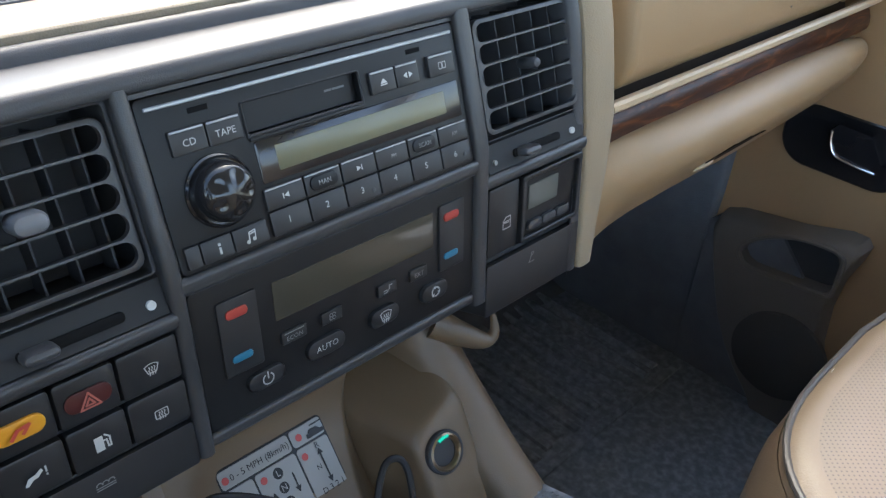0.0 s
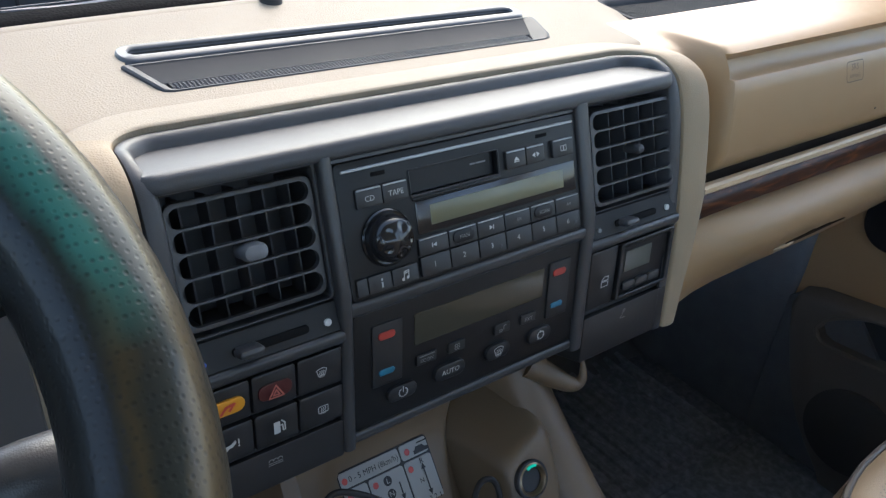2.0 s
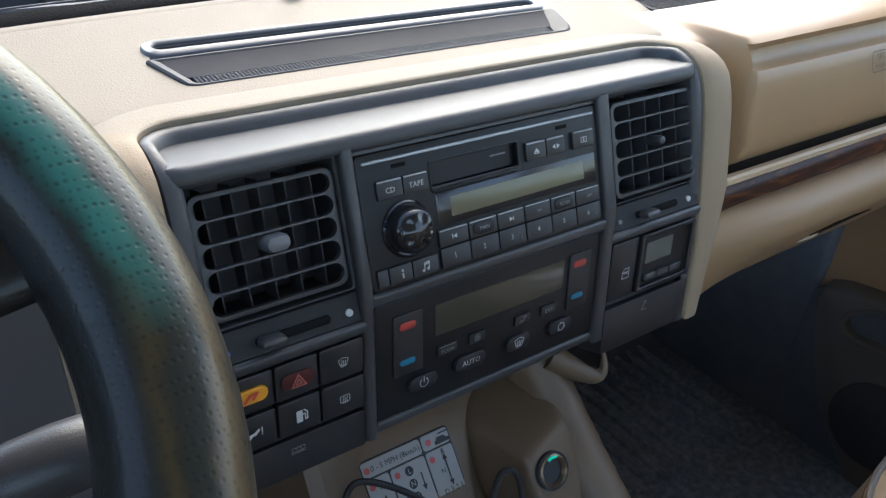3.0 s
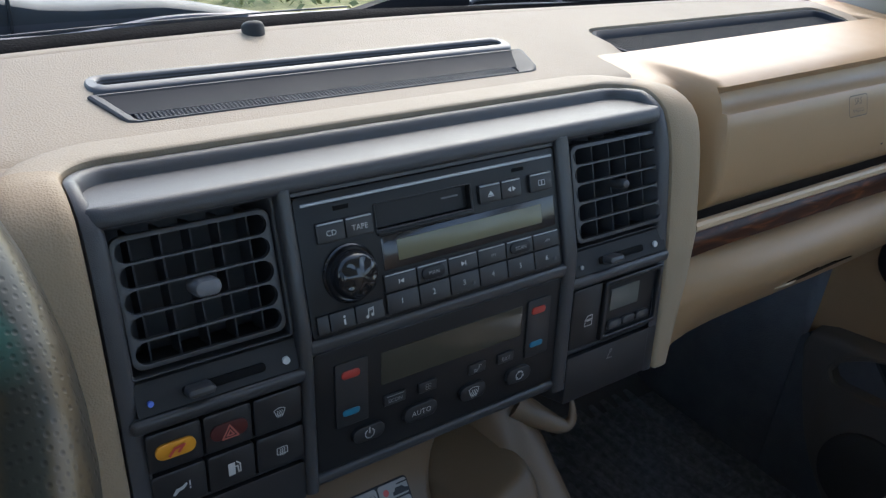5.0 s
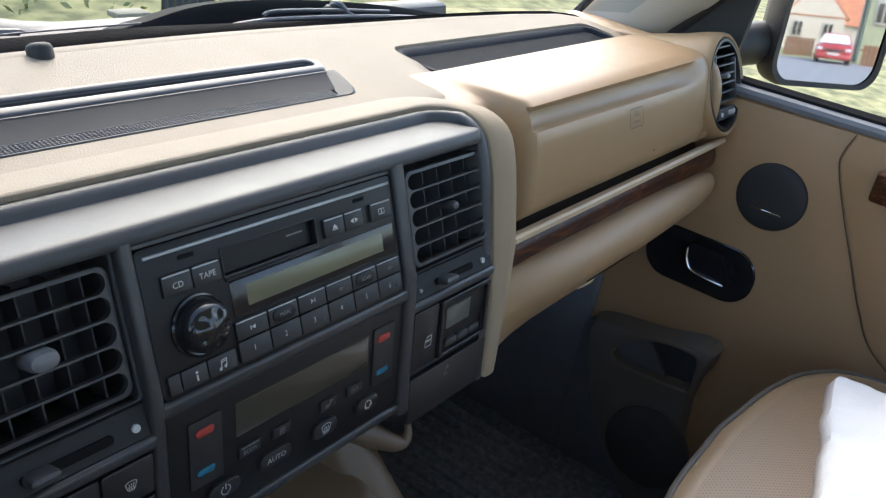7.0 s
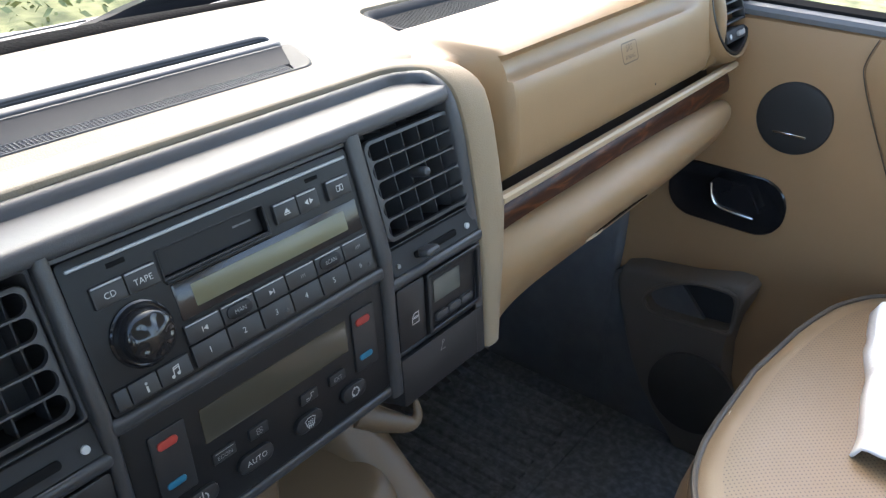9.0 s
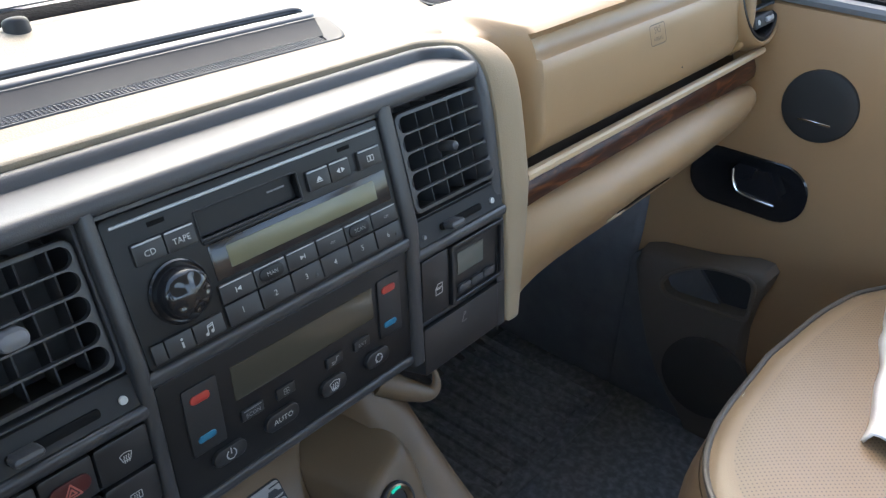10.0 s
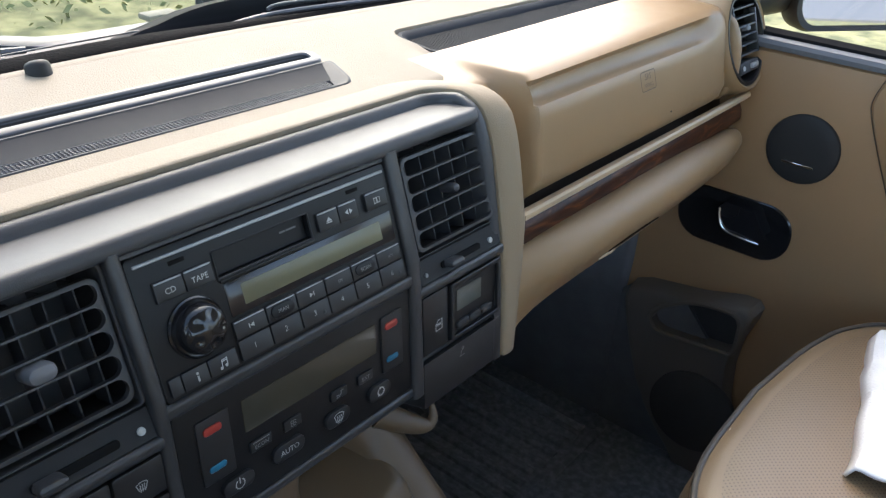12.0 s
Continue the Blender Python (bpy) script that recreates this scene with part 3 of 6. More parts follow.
def top_pad():
    rings = []
    xs = [-0.80, -0.6, -0.4, -0.32, -0.25, -0.2, -0.15, -0.1, -0.05, 0, 0.05, 0.1, 0.15, 0.2, 0.235, 0.264, 0.274, 0.35, 0.4, 0.46, 0.52, 0.57, 0.62, 0.66, 0.70, 0.74, 0.79]
    for x in xs:
        drop = max(0.0, abs(x) - 0.66) ** 2 * 2.2
        back = pad_back(x)
        ring = []
        for y, dz in ((0.056, -0.016), (0.056, -0.006), (0.0572, -0.003), (0.060, -0.0006), (0.066, 0.0), (0.08, 0.0), (0.0955, 0.0), (0.12, 0.0), (0.15, 0.0), (back - 0.0152, 0.0), (back - 0.0146, -0.0008), (back - 0.0140, -0.0002), (back - 0.006, -0.0010), (back - 0.0015, -0.0022), (back, -0.005), (back, -0.07)):
            dip = 0.006 * max(0.0, min(1.0, (x - 0.264) / 0.01)) if y < 0.098 else 0.0
            ring.append((x, y, top_plane(y) + dz - drop - dip))
        ring.append((x, 0.066, top_plane(0.066) - 0.06 - drop))
        rings.append(ring)
    return loft(rings, cap0=True, cap1=True)


pad = part("top_pad", top_pad(), BEIGE, dash)


def rear_ledge():
    """The black ribbed band from the pad's rear edge up to the glass, and the drop behind it."""
    rings = []
    for k in range(-16, 17):
        x = 0.05 * k
        y = pad_back(x)
        drop = max(0.0, abs(x) - 0.66) ** 2 * 2.2
        f = max(0.0, min(1.0, (x - 0.08) / 0.20))
        wide = 0.020 - 0.013 * f
        top = lambda d, dz: (x, y + d, top_plane(y + d) - drop + dz)
        rings.append([top(-0.004, -0.012), top(0.0015, -0.0035), top(0.004, -0.0015), top(wide - 0.003, -0.0005), top(wide - 0.0005, -0.0015), top(wide + 0.001, -0.006), top(wide + 0.03, -0.075), top(0.0, -0.075)])
    return loft(rings, cap0=True, cap1=True)


part("rear_ledge", rear_ledge(), LEDGE_BLACK, dash, "matt black ledge under the windscreen")


def plan_cut(pts, depth):
    """A well in the dashboard's top: an outline in x and y, cut down from the top."""
    rings = [[(x, y, top_plane(y) + 0.02) for x, y in pts], [(x, y, top_plane(y) - depth) for x, y in pts]]
    return loft(rings, cap0=True, cap1=True)


WELL = [(-0.156, 0.1315), (-0.160, 0.1175), (-0.149, 0.0902), (-0.145, 0.0882), (0.161, 0.0882), (0.165, 0.0902), (0.1745, 0.1175), (0.176, 0.1315)]
SLOT = rounded(-0.158, 0.1785, 0.1321, 0.1487, 0.008)
GRILLE = rounded(0.283, 0.662, 0.097, 0.155, 0.016)
wells = merge(merge(plan_cut(WELL, 0.03), plan_cut(SLOT, 0.03)), plan_cut(GRILLE, 0.018))
cut(pad, shifted(wells, pad))
RECESS = [(-0.2285, 0.030), (-0.2250, 0.045), (-0.2205, 0.082), (-0.2172, 0.110), (-0.2160, 0.150), (-0.2190, 0.180), (-0.2260, 0.195), (-0.240, 0.199), (-0.62, 0.199), (-0.64, 0.03)]
cut(pad, shifted(plan_cut(RECESS, 0.06), pad))


def defroster():
    t = thing("defroster_outlet", (0, 0.11, 0.67), FASCIA, "dark grey windscreen defroster slot above a mesh-lined tray", "air outlet")

    def up(p, dz):
        return (p[0], p[1], top_plane(p[1]) + dz)
    outer = rounded(-0.1580, 0.1800, 0.1278, 0.1503, 0.0100, 6)
    mid = inset(outer, 0.0010)
    rim, inner = rounded(-0.1516, 0.1736, 0.1344, 0.1470, 0.0059, 6), rounded(-0.1496, 0.1716, 0.1357, 0.1457, 0.0048, 6)
    part("slot_frame", loft([[up(p, -0.008) for p in outer], [up(p, 0.0012) for p in outer], [up(p, 0.0026) for p in mid], [up(p, 0.0026) for p in rim], [up(p, 0.0014) for p in inset(rim, 0.001)], [up(p, -0.001) for p in inset(rim, 0.0015)]]), TRAY_EDGE, t)
    part("slot_lining", loft([[up(p, 0.0010) for p in inset(rim, 0.0013)], [up(p, -0.022) for p in inset(rim, 0.0020)]]), DARK, t)
    part("slot_floor", loft([[up(p, -0.022) for p in inset(inner, -0.002)], [up(p, -0.024) for p in inset(inner, -0.002)]], cap0=True, cap1=True), DARK, t)
    part("gap", loft([[up(p, -0.004) for p in ((-0.1567, 0.1317), (-0.1587, 0.1188), (0.1752, 0.1188), (0.1865, 0.1317))], [up(p, -0.009) for p in ((-0.1567, 0.1317), (-0.1587, 0.1188), (0.1752, 0.1188), (0.1865, 0.1317))]], cap0=True, cap1=True), DARK, t)
    o = [(-0.1613, 0.1227), (-0.1516, 0.0928), (-0.1490, 0.0885), (-0.1434, 0.0867), (0.1599, 0.0867), (0.1660, 0.0885), (0.1696, 0.0928), (0.1793, 0.1174), (0.1788, 0.1218), (0.1742, 0.1237)]
    i1 = [(-0.1567, 0.1218), (-0.1485, 0.0935), (-0.1464, 0.0898), (-0.1413, 0.0883), (0.1578, 0.0883), (0.1629, 0.0898), (0.1665, 0.0935), (0.1752, 0.1171), (0.1744, 0.1204), (0.1711, 0.1221)]
    i2 = [(-0.1475, 0.1208), (-0.1429, 0.0942), (-0.1415, 0.0915), (-0.1388, 0.0894), (0.1476, 0.0894), (0.1501, 0.0915), (0.1527, 0.0942), (0.1609, 0.1161), (0.1619, 0.1188), (0.1619, 0.1208)]
    rise = [0.0026, 0.0024, 0.0014, 0.0009, 0.0009, 0.0014, 0.0026, 0.0034, 0.0034, 0.0026]
    part("tray_frame", loft([[up(p, -0.006) for p in o], [up(p, h - 0.0010) for p, h in zip(o, rise)], [up(((a[0] * 2 + b[0]) / 3, (a[1] * 2 + b[1]) / 3), h) for a, b, h in zip(o, i1, rise)], [up(p, h - 0.0002) for p, h in zip(i1, rise)], [up(p, -0.0014) for p in i2], [up(p, -0.006) for p in i2]]), TRAY_RIM, t)
    part("tray_back", loft([[up((x, 0.1231), -0.006) for x in (-0.1536, 0.1691)], [up((x, 0.1233), 0.0018) for x in (-0.1536, 0.1691)], [up((x, 0.1221), 0.0022) for x in (-0.1536, 0.1691)], [up((x, 0.1211), 0.0014) for x in (-0.1536, 0.1691)], [up((x, 0.1005), -0.0010) for x in (-0.1454, 0.1563)], [up((x, 0.1001), -0.0035) for x in (-0.1454, 0.1563)]], closed=False), TRAY, t)
    part("tray_floor", loft([[up(p, -0.0045) for p in i2], [up(p, -0.010) for p in i2]], cap0=True, cap1=True), DARK, t)
    bm = bmesh.new()
    z = lambda y: top_plane(y) - 0.0008
    for k in range(110):
        x = -0.1408 + 0.2899 * k / 109
        loft([[(x - 0.0007, y, z(y)), (x + 0.0007, y, z(y)), (x + 0.0007, y, z(y) - 0.002), (x - 0.0007, y, z(y) - 0.002)] for y in (0.0895, 0.1003)], into=bm)
    for k in range(6):
        y = 0.0902 + 0.0096 * k / 5
        loft([[(x, y - 0.0005, z(y) + 0.0002), (x, y + 0.0005, z(y) + 0.0002), (x, y + 0.0005, z(y) - 0.002), (x, y - 0.0005, z(y) - 0.002)] for x in (-0.1418, 0.1496)], into=bm)
    mesh = part("mesh", bm, MESH, t, "fine dark grey mesh along the tray", smooth=False)
    mesh["kind"] = "stuff"


defroster()


def passenger_grille():
    t = thing("speaker_grille", (0.47, 0.126, 0.68), FASCIA, "dark ribbed grille set in the dashboard's top", "grille")
    pts, inner = rounded(0.285, 0.660, 0.099, 0.153, 0.015), rounded(0.292, 0.653, 0.106, 0.146, 0.010)
    up = lambda p, dz: (p[0], p[1], top_plane(p[1]) + dz)
    part("rim", loft([[up(p, -0.012) for p in pts], [up(p, -0.002) for p in pts], [up(p, -0.002) for p in inset(pts, 0.003)], [up(p, -0.0075) for p in inner], [up(p, -0.014) for p in inner]]), TRAY, t)
    part("backing", loft([[up(p, -0.010) for p in pts], [up(p, -0.012) for p in pts]], cap0=True, cap1=True), DARK, t)
    bm = bmesh.new()
    for k in range(120):
        x = 0.294 + 0.357 * k / 119
        loft([[(x - 0.0007, y, top_plane(y) - 0.0075), (x + 0.0007, y, top_plane(y) - 0.0075), (x + 0.0007, y, top_plane(y) - 0.0105), (x - 0.0007, y, top_plane(y) - 0.0105)] for y in (0.106, 0.146)], into=bm)
    part("ribs", bm, TRAY, t, smooth=False)["kind"] = "stuff"


passenger_grille()


def sweep(xs_off, path):
    """A cross-section of (x, offset) along a path in y and z; offsets go outwards from the path."""
    rings = []
    for k, (y, z) in enumerate(path):
        a, b = path[max(k - 1, 0)], path[min(k + 1, len(path) - 1)]
        d = Vector((b[0] - a[0], b[1] - a[1])).normalized()
        n = Vector((-d.y, d.x))
        rings.append([(x, y + n.x * o, z + n.y * o) for x, o in xs_off])
    return rings


SIDE = [(0.029, 0.420), (0.0218, 0.45), (0.0125, 0.49), (0.0045, 0.53), (-0.0005, 0.57), (-0.003, 0.595), (-0.0032, 0.610), (-0.0022, 0.622), (0.0005, 0.631), (0.0055, 0.6375), (0.0115, 0.6425), (0.018, 0.6462)]
SIDE_SKIN = [(0.0, -0.02), (0.0, -0.002), (0.0009, 0.0006), (0.0035, 0.0022), (0.010, 0.0030), (0.020, 0.0030), (0.030, 0.0020), (0.0345, -0.0005), (0.0375, -0.005), (0.039, -0.03)]
TOP_SKIN = [(0.0, -0.02), (0.0, 0.0014), (0.0003, 0.0026), (0.0012, 0.0033), (0.003, 0.0034), (0.008, 0.0026), (0.0135, 0.0015), (0.020, 0.0002), (0.027, -0.0012), (0.034, -0.0032)]


HALF, MIDDLE = 0.206, 0.0045


def fascia_outline():
    """Half of the fascia's edge: up the side, back over the bend, round the corner to the middle.
    Each station: point, direction out of the fascia, direction of the surface, how much of a side it is."""
    out = []
    for k, (y, z) in enumerate(SIDE):
        a, b = SIDE[max(k - 1, 0)], SIDE[min(k + 1, len(SIDE) - 1)]
        d = Vector((0, b[0] - a[0], b[1] - a[1])).normalized()
        out.append((Vector((HALF, y, z)), Vector((1, 0, 0)), Vector((0, -d.z, d.y)), 1.0 if z < 0.62 else 1.0 - 0.45 * (z - 0.62) / 0.0262))
    for k in range(1, 11):
        a = radians(9 * k)
        c = Vector((HALF - 0.0265 * (1 - math.cos(a)), 0.018 + 0.0265 * math.sin(a), 0.6462 + 0.0058 * math.sin(a)))
        w = min(1.0, k / 4)
        d = Vector((0, -0.42, 0.907)).lerp(Vector((0, -0.417, 0.909)), w).normalized()
        out.append((c, (Vector((1, 0, 0)) * math.cos(a) + Vector((0, 0.909, 0.417)) * math.sin(a)).normalized(), d, 0.55 * (1 - k / 10) ** 1.3))
    for x in (0.165, 0.12, 0.06, 0.0):
        out.append((Vector((x, 0.0445, 0.6520)), Vector((0, 0.909, 0.417)), Vector((0, -0.417, 0.909)), 0.0))
    return out


OUTLINE = fascia_outline()


def both_sides(rings):
    left = [[Vector((MIDDLE - v.x, v.y, v.z)) for v in ring] for ring in rings[:-1]]
    return left + [[Vector((MIDDLE + v.x, v.y, v.z)) for v in ring] for ring in rings[::-1]]


def surround():
    """The soft skin round the fascia: up one side, over the top and down the other, with rounded corners."""
    rings = []
    for c, out, nor, w in OUTLINE:
        slim = 1.0 - 0.5 * max(0.0, min(1.0, (0.52 - c.z) / 0.095))
        rings.append([c + out * slim * (a[0] * w + b[0] * (1 - w)) + nor * (a[1] * w + b[1] * (1 - w)) for a, b in zip(SIDE_SKIN, TOP_SKIN)])
    return both_sides(rings)


skin = surround()
# Top takes the glare-greyed beige, the sides the shaded copy.
for name, rows, mat in (("surround_side", skin[:15], BEIGE_SHADED), ("surround_top", skin[14:-14], BEIGE), ("surround_side", skin[-15:], BEIGE_SHADED)):
    part(name, loft(rows, cap0=True, cap1=True), mat, dash)

LID = [(0.024, 0.5395), (0.013, 0.5447), (0.004, 0.558), (0.0, 0.576), (-0.004, 0.594), (-0.0062, 0.606), (-0.0070, 0.6155), (-0.0058, 0.6180), (-0.0010, 0.6196), (0.0032, 0.6232), (0.0054, 0.6290), (0.0042, 0.6350), (-0.0040, 0.6400), (0.0010, 0.6452), (0.010, 0.6500), (0.024, 0.6555), (0.040, 0.6610), (0.058, 0.6668), (0.078, 0.6722), (0.0935, 0.6755), (0.094, 0.65)]


def airbag_lid():
    rings = []
    flat = [(0.034, 0.5390), (0.033, 0.5465), (0.031, 0.560), (0.030, 0.578), (0.030, 0.594), (0.030, 0.606), (0.030, 0.616), (0.030, 0.622), (0.030, 0.627), (0.0305, 0.632), (0.0315, 0.6365), (0.0335, 0.6410), (0.0370, 0.6450), (0.0425, 0.6488)]
    flat += [(y, top_plane(y) + 0.0006) for y in (0.050, 0.058, 0.066, 0.076, 0.090, 0.0985)] + [(0.099, 0.65)]
    for x, f in ((0.234, 0.0), (0.240, 0.0), (0.246, 0.0), (0.252, 0.0), (0.258, 0.0), (0.263, 0.0), (0.267, 0.02), (0.270, 0.14), (0.2730, 0.42), (0.2750, 0.68), (0.2770, 0.87), (0.2800, 0.97), (0.284, 1.0), (0.31, 1.0), (0.33, 1.0), (0.40, 1.0), (0.52, 1.0), (0.59, 1.0), (0.62, 1.0), (0.635, 1.0), (0.652, 0.99), (0.668, 0.97), (0.678, 0.94), (0.684, 0.89), (0.687, 0.80), (0.6885, 0.60), (0.689, 0.30)):
        g = min(1.0, max(0.0, (x - 0.261) / 0.026))
        g = g * g * (3 - 2 * g)
        ring = []
        for k, (a, b) in enumerate(zip(flat, LID)):
            s = max(0.0, min(1.0, (k - 13) / 4))
            h = f if x > 0.5 else f * (1 - s) + g * s
            ring.append((x, a[0] * (1 - h) + b[0] * h, a[1] * (1 - h) + b[1] * h))
        rings.append(ring)
    # the groove under the ridge runs out before both ends
    out = []
    for ring in rings:
        x = ring[0][0]
        keep = min(1.0, max(0.0, (x - 0.2775) / 0.0035), max(0.0, (0.650 - x) / 0.045))
        new_ring = []
        for k, (px, y, z) in enumerate(ring):
            if 7 <= k <= 11:
                a, b = ring[6], ring[12]
                s = (k - 6) / 6
                flat_y, flat_z = a[1] * (1 - s) + b[1] * s - 0.002 * math.sin(math.pi * s), a[2] * (1 - s) + b[2] * s
                y, z = y * keep + flat_y * (1 - keep), z * keep + flat_z * (1 - keep)
            climb = 0.012 * max(0.0, min(x, 0.62) - 0.3)
            z += climb * (1.0 if k >= 11 else (0.0, 0.1, 0.3, 0.55, 0.8)[max(0, k - 6)] if k > 5 else 0.0)
            z -= 0.004 * max(0.0, min(1.0, (0.244 - px) / 0.008)) if k > 13 else 0.0
            new_ring.append((px, y + 0.005 * min(1.0, max(0.0, (px - 0.26) / 0.03)), z))
        out.append(new_ring)
    return loft(out, closed=False, cap0=False)


def end_band():
    """The rounded band of the dashboard's skin between the cover's end and the outer vent."""
    path = [(0.030, 0.541), (0.016, 0.5475), (0.006, 0.560), (0.0, 0.578), (-0.0035, 0.596), (-0.0040, 0.612), (-0.0015, 0.626), (0.004, 0.6375), (0.0125, 0.6455), (0.024, 0.6515), (0.045, top_plane(0.045) + 0.0030), (0.075, top_plane(0.075) + 0.0024), (0.105, top_plane(0.105) + 0.0015), (0.125, top_plane(0.125) - 0.002)]
    skin = [(0.6895, -0.016), (0.6905, -0.003), (0.6920, 0.0004), (0.6950, 0.0022), (0.7000, 0.0028), (0.7050, 0.0018), (0.7085, -0.0010), (0.7105, -0.006), (0.7110, -0.020)]
    return loft(sweep(skin, path), cap0=True, cap1=True)


part("end_band", end_band(), BEIGE_SMOOTH, dash, "rounded beige band at the cover's end")
lid = part("airbag_cover", airbag_lid(), BEIGE_LID, dash, "beige airbag cover with a moulded ridge")
part("airbag_mark", strokes([rounded(-0.015, 0.015, -0.0095, 0.0095, 0.003) + [(0.015, 0.0065)]], 0.0010, 0.4714, -0.0024, 0.603), MARK, lid)
part("lettering", words("SRS", 0.0088, 0.4714, -0.0024, 0.6068), MARK, lid)
part("lettering", words("AIRBAG", 0.0056, 0.4714, -0.0024, 0.5985), MARK, lid)
part("pin_hole", lathe([(0.0, -0.0008), (0.0020, -0.0008), (0.0020, 0.003)], (0.534, 0.0095, 0.5595), n=10), DARK, lid)


def lower_dash():
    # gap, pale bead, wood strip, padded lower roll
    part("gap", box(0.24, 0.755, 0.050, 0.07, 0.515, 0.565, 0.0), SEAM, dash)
    bead = [(0.0185, 0.5352), (0.0110, 0.5372), (0.0058, 0.5368), (0.0036, 0.5345), (0.0044, 0.5308), (0.0085, 0.5286), (0.0185, 0.5280)]
    part("trim_bead", loft([[(x, y + 0.02 * max(0, x - 0.69) ** 1 , z) for y, z in bead] for x in (0.245, 0.4, 0.55, 0.69, 0.745)], cap0=True, cap1=True), CREAM, dash, "pale bead above the wood strip")
    wood = [(0.03, 0.528), (0.021, 0.527), (0.0185, 0.522), (0.0175, 0.515), (0.0185, 0.508), (0.021, 0.502), (0.03, 0.50)]
    part("wood_strip", loft([[(x, y + 0.02 * max(0, x - 0.69), z) for y, z in wood] for x in (0.245, 0.35, 0.45, 0.55, 0.69, 0.745)], cap0=True, cap1=True), WOOD, dash, "glossy burr walnut strip")
    roll = [(0.03, 0.5055), (0.018, 0.5065), (0.008, 0.504), (-0.002, 0.4975), (-0.007, 0.489), (-0.0065, 0.480), (-0.003, 0.472), (0.004, 0.4645), (0.022, 0.4510), (0.032, 0.4440), (0.041, 0.4375), (0.052, 0.4295), (0.062, 0.4225), (0.070, 0.4175), (0.082, 0.4140), (0.2, 0.413), (0.2, 0.5)]
    rings = []
    for x, f in ((0.235, 0.38), (0.252, 0.50), (0.270, 0.68), (0.30, 0.86), (0.34, 0.97), (0.4, 1.0), (0.5, 1.0), (0.56, 0.95), (0.63, 0.82), (0.68, 0.68), (0.71, 0.55), (0.73, 0.40), (0.741, 0.24), (0.745, 0.1)):
        cy, cz = 0.03, 0.476
        ring = []
        for y, z in roll:
            g = f if y < 0.1 else 1.0
            ring.append((x, cy + (y - cy) * g, cz + (z - cz) * (0.35 + 0.65 * g if x > 0.45 else 1.0)))
        rings.append(ring)
    part("knee_roll", loft(rings, cap0=True, cap1=True), BEIGE_SMOOTH, dash, "padded beige roll over the glovebox")
    slit = []
    for x, up, low in ((0.404, 0.0, 0.001), (0.412, 0.0030, 0.0036), (0.424, 0.0055, 0.0050), (0.436, 0.0092, 0.0050), (0.441, 0.0062, 0.0048), (0.455, 0.0070, 0.0040), (0.470, 0.0076, 0.0024), (0.474, 0.0040, 0.0020), (0.488, 0.0046, 0.0004), (0.512, 0.0016, -0.0004)):
        slit.append([(x, 0.0285 - 1.4 * (z - 0.445), z) for z in (0.445 + up, 0.445 - low)] + [(x, 0.06, 0.445 - low), (x, 0.06, 0.445 + up)])
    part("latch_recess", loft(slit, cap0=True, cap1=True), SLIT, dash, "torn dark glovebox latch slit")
    a, b = Vector((0.388, 0.0325, 0.4420)), Vector((0.418, 0.0302, 0.4432))
    part("torn_edge", tube([a, a.lerp(b, 0.35) + Vector((0, -0.0006, 0.0004)), a.lerp(b, 0.7) + Vector((0, -0.0008, 0.0006)), b], [0.0006, 0.0018, 0.0020, 0.0008], 8), CREAM, dash, "pale torn edge under the latch slit")
    # left of the fascia, behind the wheel
    part("instrument_panel", box(-0.70, -0.262, 0.004, 0.02, 0.47, 0.63, 0.004), DARK, dash)
    binnacle = part("binnacle", loft([[(x, y, z) for y, z in ((0.02, 0.43), (0.012, 0.50), (0.010, 0.60), (0.014, 0.630), (0.026, 0.6455), (0.045, 0.6492), (0.07, 0.6605), (0.12, 0.6835), (0.2, 0.7203), (0.2, 0.43))] for x in (-0.80, -0.212)], cap0=True, cap1=True), BEIGE, dash)
    cut(binnacle, shifted(plan_cut(RECESS, 0.06), binnacle))
    shelf = [(0.20, 0.655), (0.085, 0.655), (0.080, 0.6695), (0.074, 0.6725), (0.030, 0.6690), (0.026, 0.665), (0.022, 0.60), (0.20, 0.60)]
    part("instrument_housing", loft([[(x, y, z - 0.016 * f) for y, z in shelf] for x, f in ((-0.60, 0.3), (-0.24, 0.0), (-0.232, 0.0), (-0.2290, 0.15))], cap0=True, cap1=True), VENT_GREY, dash, "grey housing of the instruments")
    part("end_pod", pod(), BEIGE_SMOOTH, dash, "rounded beige pod round the outer vent")


def pod():
    rings = []
    for y, s in ((0.21, 0.86), (0.16, 0.95), (0.10, 1.0), (0.05, 1.0), (0.020, 0.99), (0.006, 0.965), (-0.001, 0.935), (-0.003, 0.90), (-0.0015, 0.87), (0.004, 0.855), (0.03, 0.85)):
        rings.append([(0.732 + 0.066 * s * math.cos(a), y, 0.605 + 0.46 * max(0.0, y - 0.09) + 0.068 * s * math.sin(a)) for a in [2 * math.pi * k / 40 for k in range(40)]])
    return loft(rings)


lower_dash()


# ---- centre fascia ----
fascia = thing("centre_fascia", (0, 0, 0.44), FASCIA, "charcoal plastic centre fascia holding radio and switches", "fascia")


